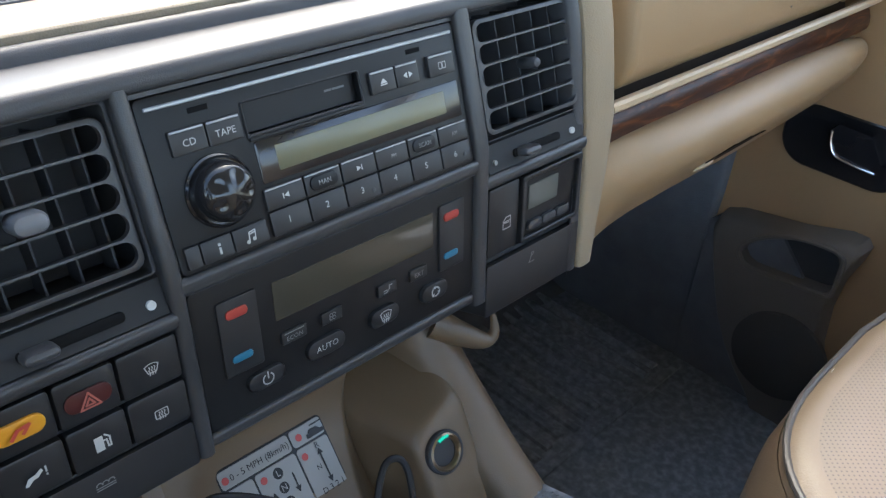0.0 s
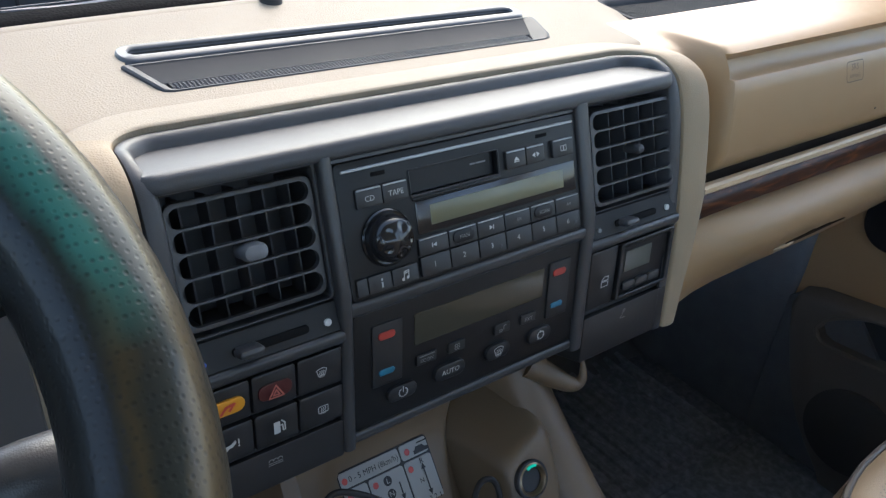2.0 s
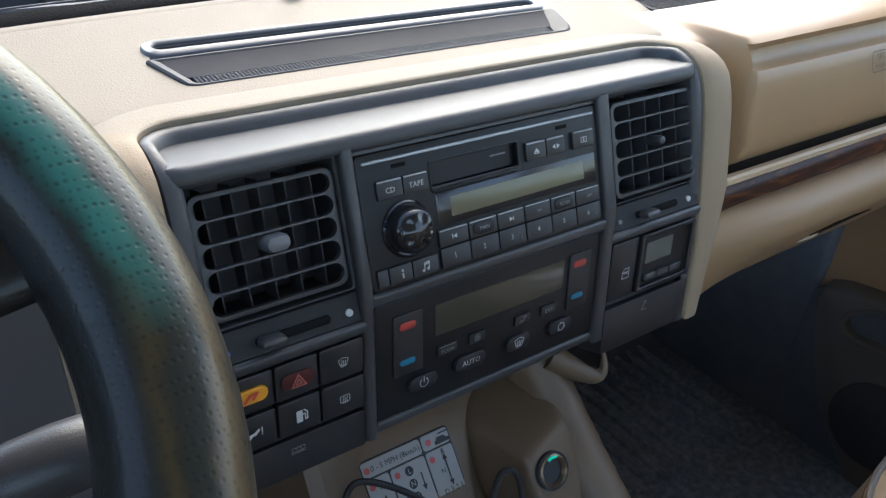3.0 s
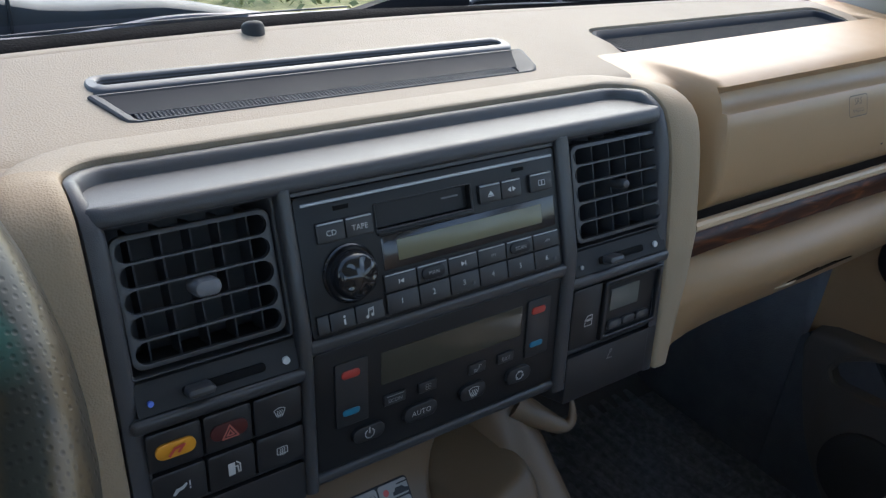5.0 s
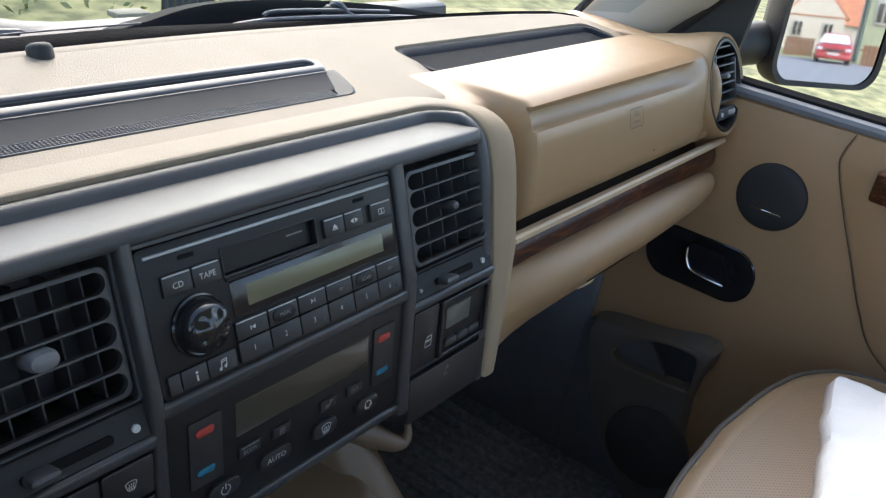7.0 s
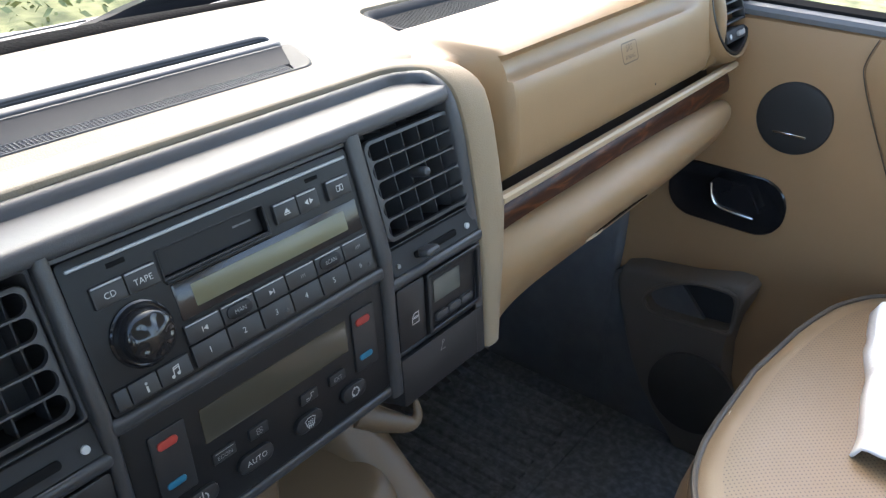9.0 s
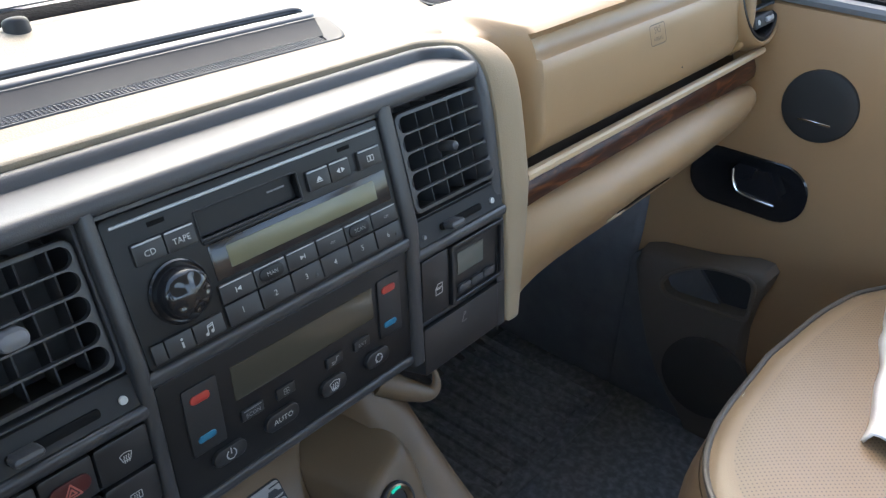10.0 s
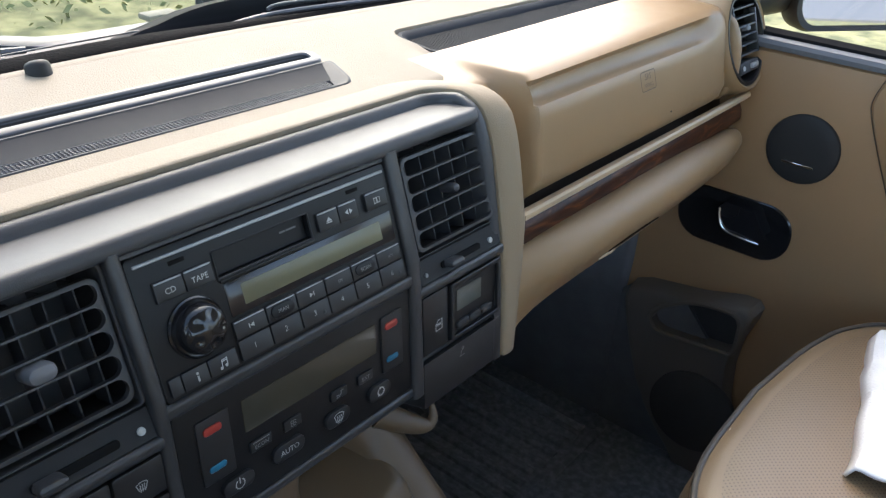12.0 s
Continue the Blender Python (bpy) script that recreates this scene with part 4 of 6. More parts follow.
def post(x0, x1, y0, z0, z1, into):
    """An upright bar of the frame in short lengths, so that it can follow the bend."""
    zs = [z0] + [z for z in (0.46, 0.48, 0.50, 0.52, 0.53, 0.545, 0.58) if z0 + 0.004 < z < z1 - 0.004] + [z1]
    r = 0.0040
    turn = [(1 - math.cos(radians(18 * k)), 1 - math.sin(radians(18 * k))) for k in range(6)]
    sec = [(x0 - 0.001, 0.03)] + [(x0 + r * a, y0 + r * b) for a, b in turn] + [(x1 - r * a, y0 + r * b) for a, b in turn[::-1]] + [(x1 + 0.001, 0.03)]
    loft([[(x, y, z) for x, y in sec] for z in zs], cap0=True, cap1=True, into=into)


def fascia_frame():
    bm = bmesh.new()
    post(-0.1025, -0.0940, -0.0036, 0.436, 0.626, bm)
    post(0.0985, 0.1105, -0.0036, 0.436, 0.626, bm)
    box(-0.098, 0.102, -0.0030, 0.03, 0.5288, 0.5388, 0.0036, 4, bm)
    for x0, x1 in ((-0.197, -0.098), (0.104, 0.2105)):
        box(x0, x1, -0.0036, 0.03, 0.5150, 0.5245, 0.0040, 4, bm)
    box(-0.098, 0.104, -0.001, 0.03, 0.4375, 0.4465, 0.0035, 4, bm)
    for z in (0.4887,):
        box(-0.197, -0.098, 0.003, 0.03, z - 0.001, z + 0.001, 0.0005, 1, bm)
    box(-0.197, -0.098, 0.002, 0.03, 0.4618, 0.4638, 0.0006, 1, bm)
    box(0.104, 0.2105, 0.002, 0.03, 0.4608, 0.4645, 0.0006, 1, bm)
    return bm


part("frame", fascia_frame(), GREY, fascia, bent=True)
part("backing", box(-0.196, 0.205, 0.055, 0.06, 0.43, 0.63, 0.0), DARK, fascia)


def shelf(y):
    return 0.6345 + 0.21 * (y + 0.001)


def hood():
    """A shelf with a rolled front edge, closed behind and at both ends by a raised rim."""
    rings, inner = [], []
    for c, out, nor, w in OUTLINE:
        wide = 1.0 + 0.45 * max(0.0, min(1.0, (0.642 - c.z) / 0.02))
        p = c - out * 0.0082 * wide
        side = max(0.0, min(1.0, (0.010 - c.y) / 0.008))
        down = (Vector((0, 0, -1)) * (1 - side) - nor * side).normalized()
        deep = max(0.003, p.z - shelf(p.y) + 0.001) * (1 - side) + 0.02 * side
        ring = [c - out * a * wide + nor * b for a, b in ((0.0004, -0.02), (0.0004, -0.0018), (0.0009, -0.0004), (0.0026, 0.0004), (0.0056, 0.0002), (0.0070, -0.0008))]
        ring += [c - out * 0.0079 * wide + down * 0.0028, p + down * deep]
        rings.append(ring)
        if p.z > shelf(p.y) and p.y > 0.003:
            inner.append((p.x + 0.0012, p.y))
    bm = loft(both_sides(rings))
    rows = [(0.2015, 0.03, 0.6235), (0.2015, 0.0, 0.6235), (0.2015, -0.0018, 0.6242), (0.2015, -0.0027, 0.6256), (0.2015, -0.0030, 0.6285), (0.2015, -0.0026, 0.6310), (0.2010, -0.0015, 0.6330), (0.2005, 0.0003, 0.6343), (0.1995, 0.0022, 0.6349)]
    rows += [(x, y, shelf(y)) for x, y in inner[:-3]]
    rows.append((rows[-1][0], inner[-1][1] + 0.001, shelf(inner[-1][1] + 0.001)))
    turn = ((-1, 0.0036), (-0.985, 0.0020), (-0.965, 0.0008), (-0.94, 0.0003), (-0.8, 0), (-0.4, 0), (0, 0), (0.4, 0), (0.8, 0), (0.94, 0.0003), (0.965, 0.0008), (0.985, 0.0020), (1, 0.0036))
    loft([[(MIDDLE + w * s, y + e * max(0.0, min(1.0, (0.6352 - z) / 0.003)), z) for s, e in turn] for w, y, z in rows], closed=False, into=bm)
    return bm


part("hood", hood(), HOOD_GREY, fascia, "charcoal hood with a shallow shelf")
part("header_strip", box(-0.0945, 0.0990, 0.0012, 0.03, 0.6207, 0.6233, 0.0004, 1), GREY, fascia)
part("blanking_panel", slab(rounded(-0.192, -0.1025, 0.4340, 0.4612, 0.002), -0.001, 0.03), BUTTON, fascia, bent=True)
part("blanking_panel", slab(rounded(0.1105, 0.2085, 0.4210, 0.4600, 0.002), -0.002, 0.03), BUTTON, fascia, bent=True)
part("icon", strokes([[(-0.007, 0), (0.007, 0)], arc(-0.0045, 0.002, 0.0022, 0, 180), arc(0, 0.002, 0.0022, 0, 180), arc(0.0045, 0.002, 0.0022, 0, 180), [(-0.007, -0.002), (0.007, -0.002)]], 0.0006, -0.1495, -0.0014, 0.4515, 0.65), PRINT_DIM, fascia, bent=True)
part("icon", strokes([[(-0.004, -0.004), (0.004, -0.004)], [(0.003, 0.005), (-0.001, 0.002), (-0.003, -0.003)], arc(0.001, 0.005, 0.0016, 0, 300)], 0.0007, 0.156, -0.0024, 0.4500, 0.7), PRINT_DIM, fascia, bent=True)


# ---- radio ----
def button(parent, x0, x1, z0, z1, y=-0.0022, r=0.0008, name="button", mat=None, bent=False, label=""):
    return part(name, slab(rounded(x0, x1, z0, z1, r, 3), y, 0.004, 0.0006), mat or BUTTON, parent, label, bent=bent)


def scooped_knob(profile, centre, n=60):
    """A domed knob with five scooped finger hollows."""
    rings = []
    for r, a in profile:
        depth = 0.0016 * math.exp(-((r - 0.0085) / 0.0024) ** 2)
        ring = []
        for k in range(n):
            t = 2 * math.pi * k / n
            w = (0.5 + 0.5 * math.cos(5 * t + 0.6)) ** 1.6
            ring.append((centre[0] + r * math.cos(t), centre[1] + a + depth * w, centre[2] + r * math.sin(t)))
        rings.append(ring)
    return loft(rings, cap0=True, cap1=True)


def radio():
    t = thing("car_radio", (0, 0, 0.54), FASCIA, "black cassette car radio with round volume knob", "radio")
    body = part("body", slab(rounded(-0.0935, 0.0975, 0.5385, 0.6205, 0.003), 0.0, 0.035, 0.001), RADIO, t)
    cut(body, shifted(slab(rounded(-0.0437, 0.0252, 0.5923, 0.6077, 0.001, 3), -0.01, 0.008), body))
    part("edge_line", box(-0.0895, 0.0945, -0.0011, 0.001, 0.6145, 0.6163, 0.0004, 1), SILVER_EDGE, t, "worn silver line with a painted highlight along the upper edge")
    for x in (-0.065, 0.065):
        part("release_slot", box(x - 0.005, x + 0.005, -0.0003, 0.002, 0.6093, 0.6118, 0.0002, 1), SLOT_BLACK, t)
    part("cassette_slot", frame_ring(rounded(-0.0450, 0.0265, 0.5895, 0.6085, 0.0015, 3), rounded(-0.0435, 0.0250, 0.5925, 0.6075, 0.001, 3), -0.0008, 0.003), RADIO, t)
    fl = part("cassette_flap", box(-0.0434, 0.0249, 0.0040, 0.0078, 0.5926, 0.6074, 0.0003, 1), FLAP, t)
    part("print", strokes([[(-0.0065, 0), (-0.0050, 0)], [(-0.0042, 0), (-0.0027, 0)], [(-0.0015, 0), (0.0055, 0)]], 0.0011, 0.0125, 0.0037, 0.602), KNOB_GREY, fl)
    part("slot_lip", box(-0.0440, 0.0255, -0.0016, 0.002, 0.5890, 0.5912, 0.0006, 2), RADIO, t)
    for text, x0, x1 in (("CD", -0.0828, -0.0651), ("TAPE", -0.0645, -0.0468)):
        b = button(t, x0, x1, 0.5925, 0.6040)
        part("print", words(text, 0.0047, (x0 + x1) / 2, -0.0025, 0.5975), PRINT, b)
        # pale strip paints the highlight along the button's top edge
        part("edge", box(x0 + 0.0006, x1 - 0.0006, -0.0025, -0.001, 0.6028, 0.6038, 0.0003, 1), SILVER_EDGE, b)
    for kind, x0, x1 in (("eject", 0.0312, 0.0482), ("arrows", 0.0488, 0.0650), ("dolby", 0.0728, 0.0922)):
        b = button(t, x0, x1, 0.5935, 0.6055)
        part("edge", box(x0 + 0.0006, x1 - 0.0006, -0.0025, -0.001, 0.6043, 0.6053, 0.0003, 1), SILVER_EDGE, b)
        x = (x0 + x1) / 2
        if kind == "eject":
            bm = blob([(-0.0024, -0.0006), (0.0024, -0.0006), (0, 0.0020)], x, -0.0025, 0.5990)
            blob([(-0.0024, -0.0016), (0.0024, -0.0016), (0.0024, -0.0010), (-0.0024, -0.0010)], x, -0.0025, 0.5990, into=bm)
        elif kind == "arrows":
            bm = blob([(-0.0006, -0.0017), (-0.0006, 0.0017), (-0.0034, 0)], x, -0.0025, 0.5992)
            blob([(0.0006, -0.0017), (0.0034, 0), (0.0006, 0.0017)], x, -0.0025, 0.5992, into=bm)
        else:
            bm = strokes([rounded(-0.0026, -0.0003, -0.0017, 0.0017, 0.0002) + [(-0.0003, 0.0015)], rounded(0.0003, 0.0026, -0.0017, 0.0017, 0.0002) + [(0.0026, 0.0015)]], 0.0005, x, -0.0025, 0.5990)
        part("print", bm, PRINT, b)
    part("display_bezel", slab(rounded(-0.0425, 0.0935, 0.5675, 0.5885, 0.0015), -0.0006, 0.003, 0.0005), GLOSS, t)
    part("display", slab(rounded(-0.0320, 0.0815, 0.5718, 0.5845, 0.0006, 3), -0.0009, 0.002, 0.0002), LCD, t, "dim olive liquid crystal display")
    edges = [-0.0448, -0.0216, 0.0015, 0.0246, 0.0477, 0.0708, 0.0940]
    for k, text in enumerate(("prev", "MAN", "next", "FM", "SCAN", "AM")):
        b = button(t, edges[k] + 0.0004, edges[k + 1] - 0.0004, 0.5545, 0.5655)
        x = (edges[k] + edges[k + 1]) / 2
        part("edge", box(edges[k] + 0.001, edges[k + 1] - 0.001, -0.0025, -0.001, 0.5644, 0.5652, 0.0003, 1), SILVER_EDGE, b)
        if k in (0, 2):
            s = -1 if k == 0 else 1
            bm = blob([(s * -0.0018, -0.0014), (s * 0.0010, 0), (s * -0.0018, 0.0014)], x, -0.0025, 0.5598)
            blob([(0.0012 * s, -0.0014), (0.0018 * s, -0.0014), (0.0018 * s, 0.0014), (0.0012 * s, 0.0014)], x, -0.0025, 0.5598, into=bm)
            part("print", bm, PRINT, b)
        else:
            if k in (1, 4):
                part("cap", slab(rounded(x - 0.0085, x + 0.0085, 0.5560, 0.5638, 0.0036), -0.0032, 0.0, 0.0006), RADIO, b)
            part("print", words(text, 0.0036 if k in (1, 4) else 0.0030, x, -0.0035, 0.5598), PRINT_FAINT, b)
    for k in range(6):
        b = button(t, edges[k] + 0.0004, edges[k + 1] - 0.0004, 0.5412, 0.5537)
        x = (edges[k] + edges[k + 1]) / 2
        part("print", words(str(k + 1), 0.0050, x - 0.001, -0.0025, 0.5475), PRINT, b)
        if k in (2, 5):
            part("dimple", lathe([(0.0, -0.0008), (0.0012, -0.0006), (0.0014, 0.001)], (x + 0.0065, -0.002, 0.5455), n=10), VENT_GREY, b)
    for k, (x0, x1) in enumerate(((-0.0905, -0.0832), (-0.0826, -0.0665), (-0.0659, -0.0470))):
        b = button(t, x0, x1, 0.5412, 0.5520)
        x = (x0 + x1) / 2
        if k == 1:
            bm = blob([(-0.0006, -0.0026), (0.0006, -0.0026), (0.0006, 0.0008), (-0.0006, 0.0008)], x + 0.001, -0.0025, 0.5462)
            blob(arc(0, 0.0022, 0.0008, 0, 330), x + 0.001, -0.0025, 0.5462, into=bm)
            part("print", bm, PRINT, b)
        elif k == 2:
            bm = strokes([[(-0.0016, -0.0020), (-0.0012, 0.0022), (0.0022, 0.0028), (0.0018, -0.0014)], [(-0.0013, 0.0012), (0.0021, 0.0018)]], 0.0006, x, -0.0025, 0.5465)
            blob(arc(-0.0023, -0.0022, 0.0010, 0, 330), x, -0.0025, 0.5465, into=bm)
            blob(arc(0.0011, -0.0016, 0.0010, 0, 330), x, -0.0025, 0.5465, into=bm)
            part("print", bm, PRINT, b)
    part("volume_knob", scooped_knob([(0.0175, 0.001), (0.0175, -0.0015), (0.0165, -0.0025), (0.0158, -0.002), (0.0148, -0.002), (0.0140, -0.008), (0.0125, -0.0115), (0.0112, -0.0127), (0.0100, -0.0136), (0.0088, -0.0141), (0.0075, -0.0146), (0.0062, -0.0148), (0.005, -0.0150), (0.0025, -0.0152), (0.0, -0.0153)], (-0.0650, 0.0, 0.5720)), KNOB_BLACK, t, "glossy black domed volume knob")


radio()


# ---- climate control ----
def demist(rear=False):
    if rear:
        base = [rounded(-0.005, 0.005, -0.0035, 0.0035, 0.001) + [(0.005, 0.0025)]]
    else:
        base = [[(-0.0052, 0.003), (-0.0032, -0.003), (0.0032, -0.003), (0.0052, 0.003)], arc(0, -0.004, 0.0087, 53, 127)]
    waves = []
    for x in (-0.002, 0, 0.002):
        waves.append([(x, -0.0048), (x + 0.0006, -0.003), (x - 0.0004, -0.001), (x + 0.0006, 0.001), (x, 0.002)])
    return base + waves


def climate():
    t = thing("climate_control", (0, 0, 0.45), FASCIA, "black climate control panel with smoked display", "control panel")
    part("body", slab(rounded(-0.0938, 0.0985, 0.4465, 0.5290, 0.003), 0.0, 0.035, 0.001), RADIO, t, bent=True)
    part("display", slab(rounded(-0.0488, 0.0635, 0.4940, 0.5168, 0.001, 3), -0.0006, 0.003, 0.0003), SMOKED, t, "smoked display window, brown reflection put into its colour", bent=True)
    for x0, x1 in ((-0.0810, -0.0585), (0.0680, 0.0890)):
        rocker = part("temperature_rocker", slab(rounded(x0, x1, 0.4745, 0.5185, 0.0015), -0.0014, 0.003, 0.0006), BUTTON, t, bent=True)
        xc = (x0 + x1) / 2 - 0.001
        part("red_lens", slab(rounded(xc - 0.0062, xc + 0.0062, 0.5074, 0.5128, 0.0024), -0.0024, 0.0, 0.0005), RED, rocker, "red warm-side lens", bent=True)
        part("blue_lens", slab(rounded(xc - 0.0060, xc + 0.0060, 0.4818, 0.4862, 0.0021), -0.0022, 0.0, 0.0005), BLUE, rocker, "blue cool-side lens", bent=True)
    for kind, x, z, w, h in (("power", -0.0593, 0.4645, 0.0115, 0.0055), ("auto", -0.0204, 0.4655, 0.0130, 0.0060), ("demist", 0.0221, 0.4650, 0.0110, 0.0060), ("recirculate", 0.0625, 0.4640, 0.0110, 0.0060), ("econ", -0.0395, 0.4820, 0.0080, 0.0038), ("fan", -0.0145, 0.4818, 0.0070, 0.0038), ("feet", 0.0258, 0.4816, 0.0070, 0.0038), ("ext", 0.0503, 0.4815, 0.0070, 0.0038)):
        big = kind in ("power", "auto", "demist", "recirculate")
        b = part("button", slab(rounded(x - w, x + w, z - h, z + h, h * 0.95 if big else 0.001), -0.0034 if big else -0.0018, 0.003, 0.0012 if big else 0.0005), BUTTON, t, bent=True)
        y = -0.0037 if big else -0.0021
        if kind == "auto":
            bm = words("AUTO", 0.0054, x, y, z)
        elif kind == "econ":
            bm = words("ECON", 0.0038, x, y, z - 0.0008)
            strokes([[(-0.006, 0.0026), (0.006, 0.0026)]], 0.0006, x, y, z, into=bm)
        elif kind == "ext":
            bm = words("EXT", 0.0042, x, y, z - 0.0006)
        elif kind == "power":
            bm = strokes([arc(0, 0, 0.0032, 125, 415, 18), [(0, 0.0004), (0, 0.0042)]], 0.0008, x, y, z)
        elif kind == "demist":
            bm = strokes(demist(), 0.0006, x, y, z, 0.8)
        elif kind == "recirculate":
            bm = strokes([arc(0, 0, 0.0030, a, a + 72, 6) for a in (20, 140, 260)], 0.0010, x, y, z)
            for a in (100, 220, 340):
                u, v = Vector((math.cos(radians(a)), math.sin(radians(a)))), Vector((-math.sin(radians(a)), math.cos(radians(a))))
                blob([tuple(u * 0.0017 - v * 0.0002), tuple(u * 0.0043 - v * 0.0002), tuple(u * 0.0030 + v * 0.0018)], x, y, z, into=bm)
        elif kind == "fan":
            bm = strokes([arc(0.001, 0.001, 0.001, 0, 300), arc(-0.001, -0.001, 0.001, 0, 300), arc(0.001, -0.001, 0.001, 0, 300), arc(-0.001, 0.001, 0.001, 0, 300)], 0.0006, x, y, z)
        else:
            bm = strokes([[(-0.003, -0.002), (-0.001, -0.002), (0.001, 0.0), (0.001, 0.002), (0.003, 0.002)], [(-0.003, -0.0005), (-0.001, -0.0005)]], 0.0008, x, y, z)
        part("print", bm, PRINT if big else PRINT_DIM, b, bent=True)


climate()


# ---- vents ----
def fascia_vent(x0, x1, label, levers, kw, kh, blue, white, off, deep, knob):
    t = thing("air_vent", ((x0 + x1) / 2, 0, 0.545), FASCIA, label, "air vent", "air vents in the fascia")
    part("housing", frame_ring(rounded(x0 - 0.002, x1 + 0.002, 0.545, 0.624, 0.002), rounded(x0, x1, 0.5455, 0.6225, 0.002), 0.003, 0.055), VANE_DARK, t)
    part("back_panel", box(x0, x1, 0.046, 0.050, 0.546, 0.622, 0.0005, 1), VANE_DARK, t)
    zs = [0.616, 0.6035, 0.5905, 0.577, 0.5635, 0.5505]
    plate = part("grille", slab(rounded(x0 + 0.001, x1 - 0.001, 0.5485, 0.6180, 0.006), deep, deep + 0.0042, 0.0010), VENT_GREY, t)
    slots = bmesh.new()
    for a, b in zip(zs, zs[1:]):
        pts = rounded(x0 + 0.0034, x1 - 0.0034, b + 0.0006, a - 0.0006, (a - b) / 2 - 0.0007, 6)
        loft([[(x, -0.01, z) for x, z in pts], [(x, 0.03, z) for x, z in pts]], cap0=True, cap1=True, into=slots)
    cut(plate, shifted(slots, plate))
    for k in range(5):
        x = x0 + (x1 - x0) * (k + 0.8) / 5.5
        part("vane", box(x - 0.0006, x + 0.0006, deep + 0.0090, 0.030, 0.549, 0.618, 0.0003, 1), VANE, t)
    xm, zm = (x0 + x1) / 2 + off, 0.584
    part("thumb_knob", slab(rounded(xm - kw, xm + kw, zm - kh, zm + kh, kh * 0.95), -0.0035, 0.012, 0.0035), knob, t)
    # the flow control strip under the grille
    strip = [(0.018, 0.5450), (0.0065, 0.5440), (0.0048, 0.5425), (0.0030, 0.5250), (0.02, 0.5240)]
    st = part("control_strip", loft([[(x, y, z) for y, z in strip] for x in (x0 - 0.0015, x1 + 0.0015)], cap0=True, cap1=True), STRIP, t)
    part("lever_slot", slab(rounded(x0 + 0.022, x0 + 0.068, 0.5296, 0.5346, 0.002), 0.0024, 0.006, 0.0003), SLOT_BLACK, st)
    lx = x0 + levers
    part("lever", slab(rounded(lx - 0.0075, lx + 0.0075, 0.5295, 0.5348, 0.0024), -0.0065, 0.004, 0.0024), GREY, t)
    part("white_dot", lathe([(0.0, -0.0006), (0.0022, -0.0006), (0.0023, 0.001)], (white, 0.0028, 0.5318), n=14), PRINT, st, "white open mark")
    part("blue_dot", lathe([(0.0, -0.0006), (0.0016, -0.0006), (0.0017, 0.001)], (blue, 0.0028, 0.5312), n=12), BLUE_DOT if x0 < 0 else PRINT_DIM, st, "blue shut mark" if x0 < 0 else "grey shut mark")


fascia_vent(-0.1905, -0.1045, "charcoal air vent with five slots and thumb knob", 0.030, 0.0075, 0.0048, -0.1851, -0.1102, 0.0008, 0.0045, KNOB_GREY)
fascia_vent(0.1130, 0.2045, "charcoal air vent with slots beside the radio", 0.032, 0.0040, 0.0036, 0.1175, 0.1942, 0.0035, 0.0015, VENT_GREY)


def outer_vent():
    c = Vector((0.732, 0.0, 0.605))
    t = thing("air_vent", c, FASCIA, "oval black air vent at the dashboard's end", "air vent")
    ell = lambda y, s: [(c.x + 0.0565 * s * math.cos(a), c.y + y, c.z + 0.0585 * s * math.sin(a)) for a in [2 * math.pi * k / 36 for k in range(36)]]
    part("rim", loft([ell(0.03, 1.0), ell(0.0, 1.0), ell(-0.002, 0.975), ell(-0.002, 0.92), ell(0.003, 0.88), ell(0.03, 0.86)]), RADIO, t)
    part("backing", loft([ell(0.028, 0.93), ell(0.030, 0.93)], cap0=True, cap1=True), DARK, t)
    for k in range(7):
        z = c.z - 0.020 + 0.0112 * k
        part("slat", box(c.x - 0.029, c.x + 0.036, c.y - 0.0005, c.y + 0.014, z - 0.0011, z + 0.0011, 0.0007, 2), VENT_GREY, t)
    for x, top in ((-0.0305, 0.040), (0.0365, 0.032)):
        part("upright", box(c.x + x - 0.0018, c.x + x + 0.0018, c.y - 0.0012, c.y + 0.014, c.z - 0.022, c.z + top, 0.0012, 2), VENT_GREY, t)
    part("thumb_knob", slab(rounded(c.x - 0.006, c.x + 0.006, c.z + 0.008, c.z + 0.014, 0.0028), c.y - 0.006, c.y + 0.005, 0.002), KNOB_GREY, t)
    part("control_strip", box(c.x - 0.026, c.x + 0.030, c.y - 0.002, c.y + 0.02, c.z - 0.042, c.z - 0.028, 0.002), DARK, t)
    part("lever", box(c.x + 0.002, c.x + 0.016, c.y - 0.006, c.y, c.z - 0.038, c.z - 0.032, 0.002), SILVER_EDGE, t)
    for x in (-0.018, 0.024):
        part("mark", lathe([(0.0, -0.0006), (0.003, -0.0006), (0.003, 0.001)], (c.x + x, c.y - 0.0024, c.z - 0.035), n=12), PRINT, t)


outer_vent()


# ---- switches and clock ----
def switch(x0, x1, z0, z1, label, icon, mat=PRINT, extra=None):
    t = thing("dashboard_switch", ((x0 + x1) / 2, 0.0, z0), FASCIA, label, "switch", "switches on the fascia")
    r = 0.0018
    pts = rounded(x0, x1, z0, z1, r, 3)
    body = slab(pts, -0.0030, 0.03, 0.001)
    for v in body.verts:
        if v.co.y < 0.01:
            v.co.y += 0.10 * abs(v.co.z - (z0 + z1) / 2 - 0.003)
    part("rocker", body, BUTTON, t, bent=True)
    if extra:
        extra(t, (x0 + x1) / 2, (z0 + z1) / 2)
    if icon:
        part("icon", icon((x0 + x1) / 2, (z0 + z1) / 2), mat, t, bent=True)


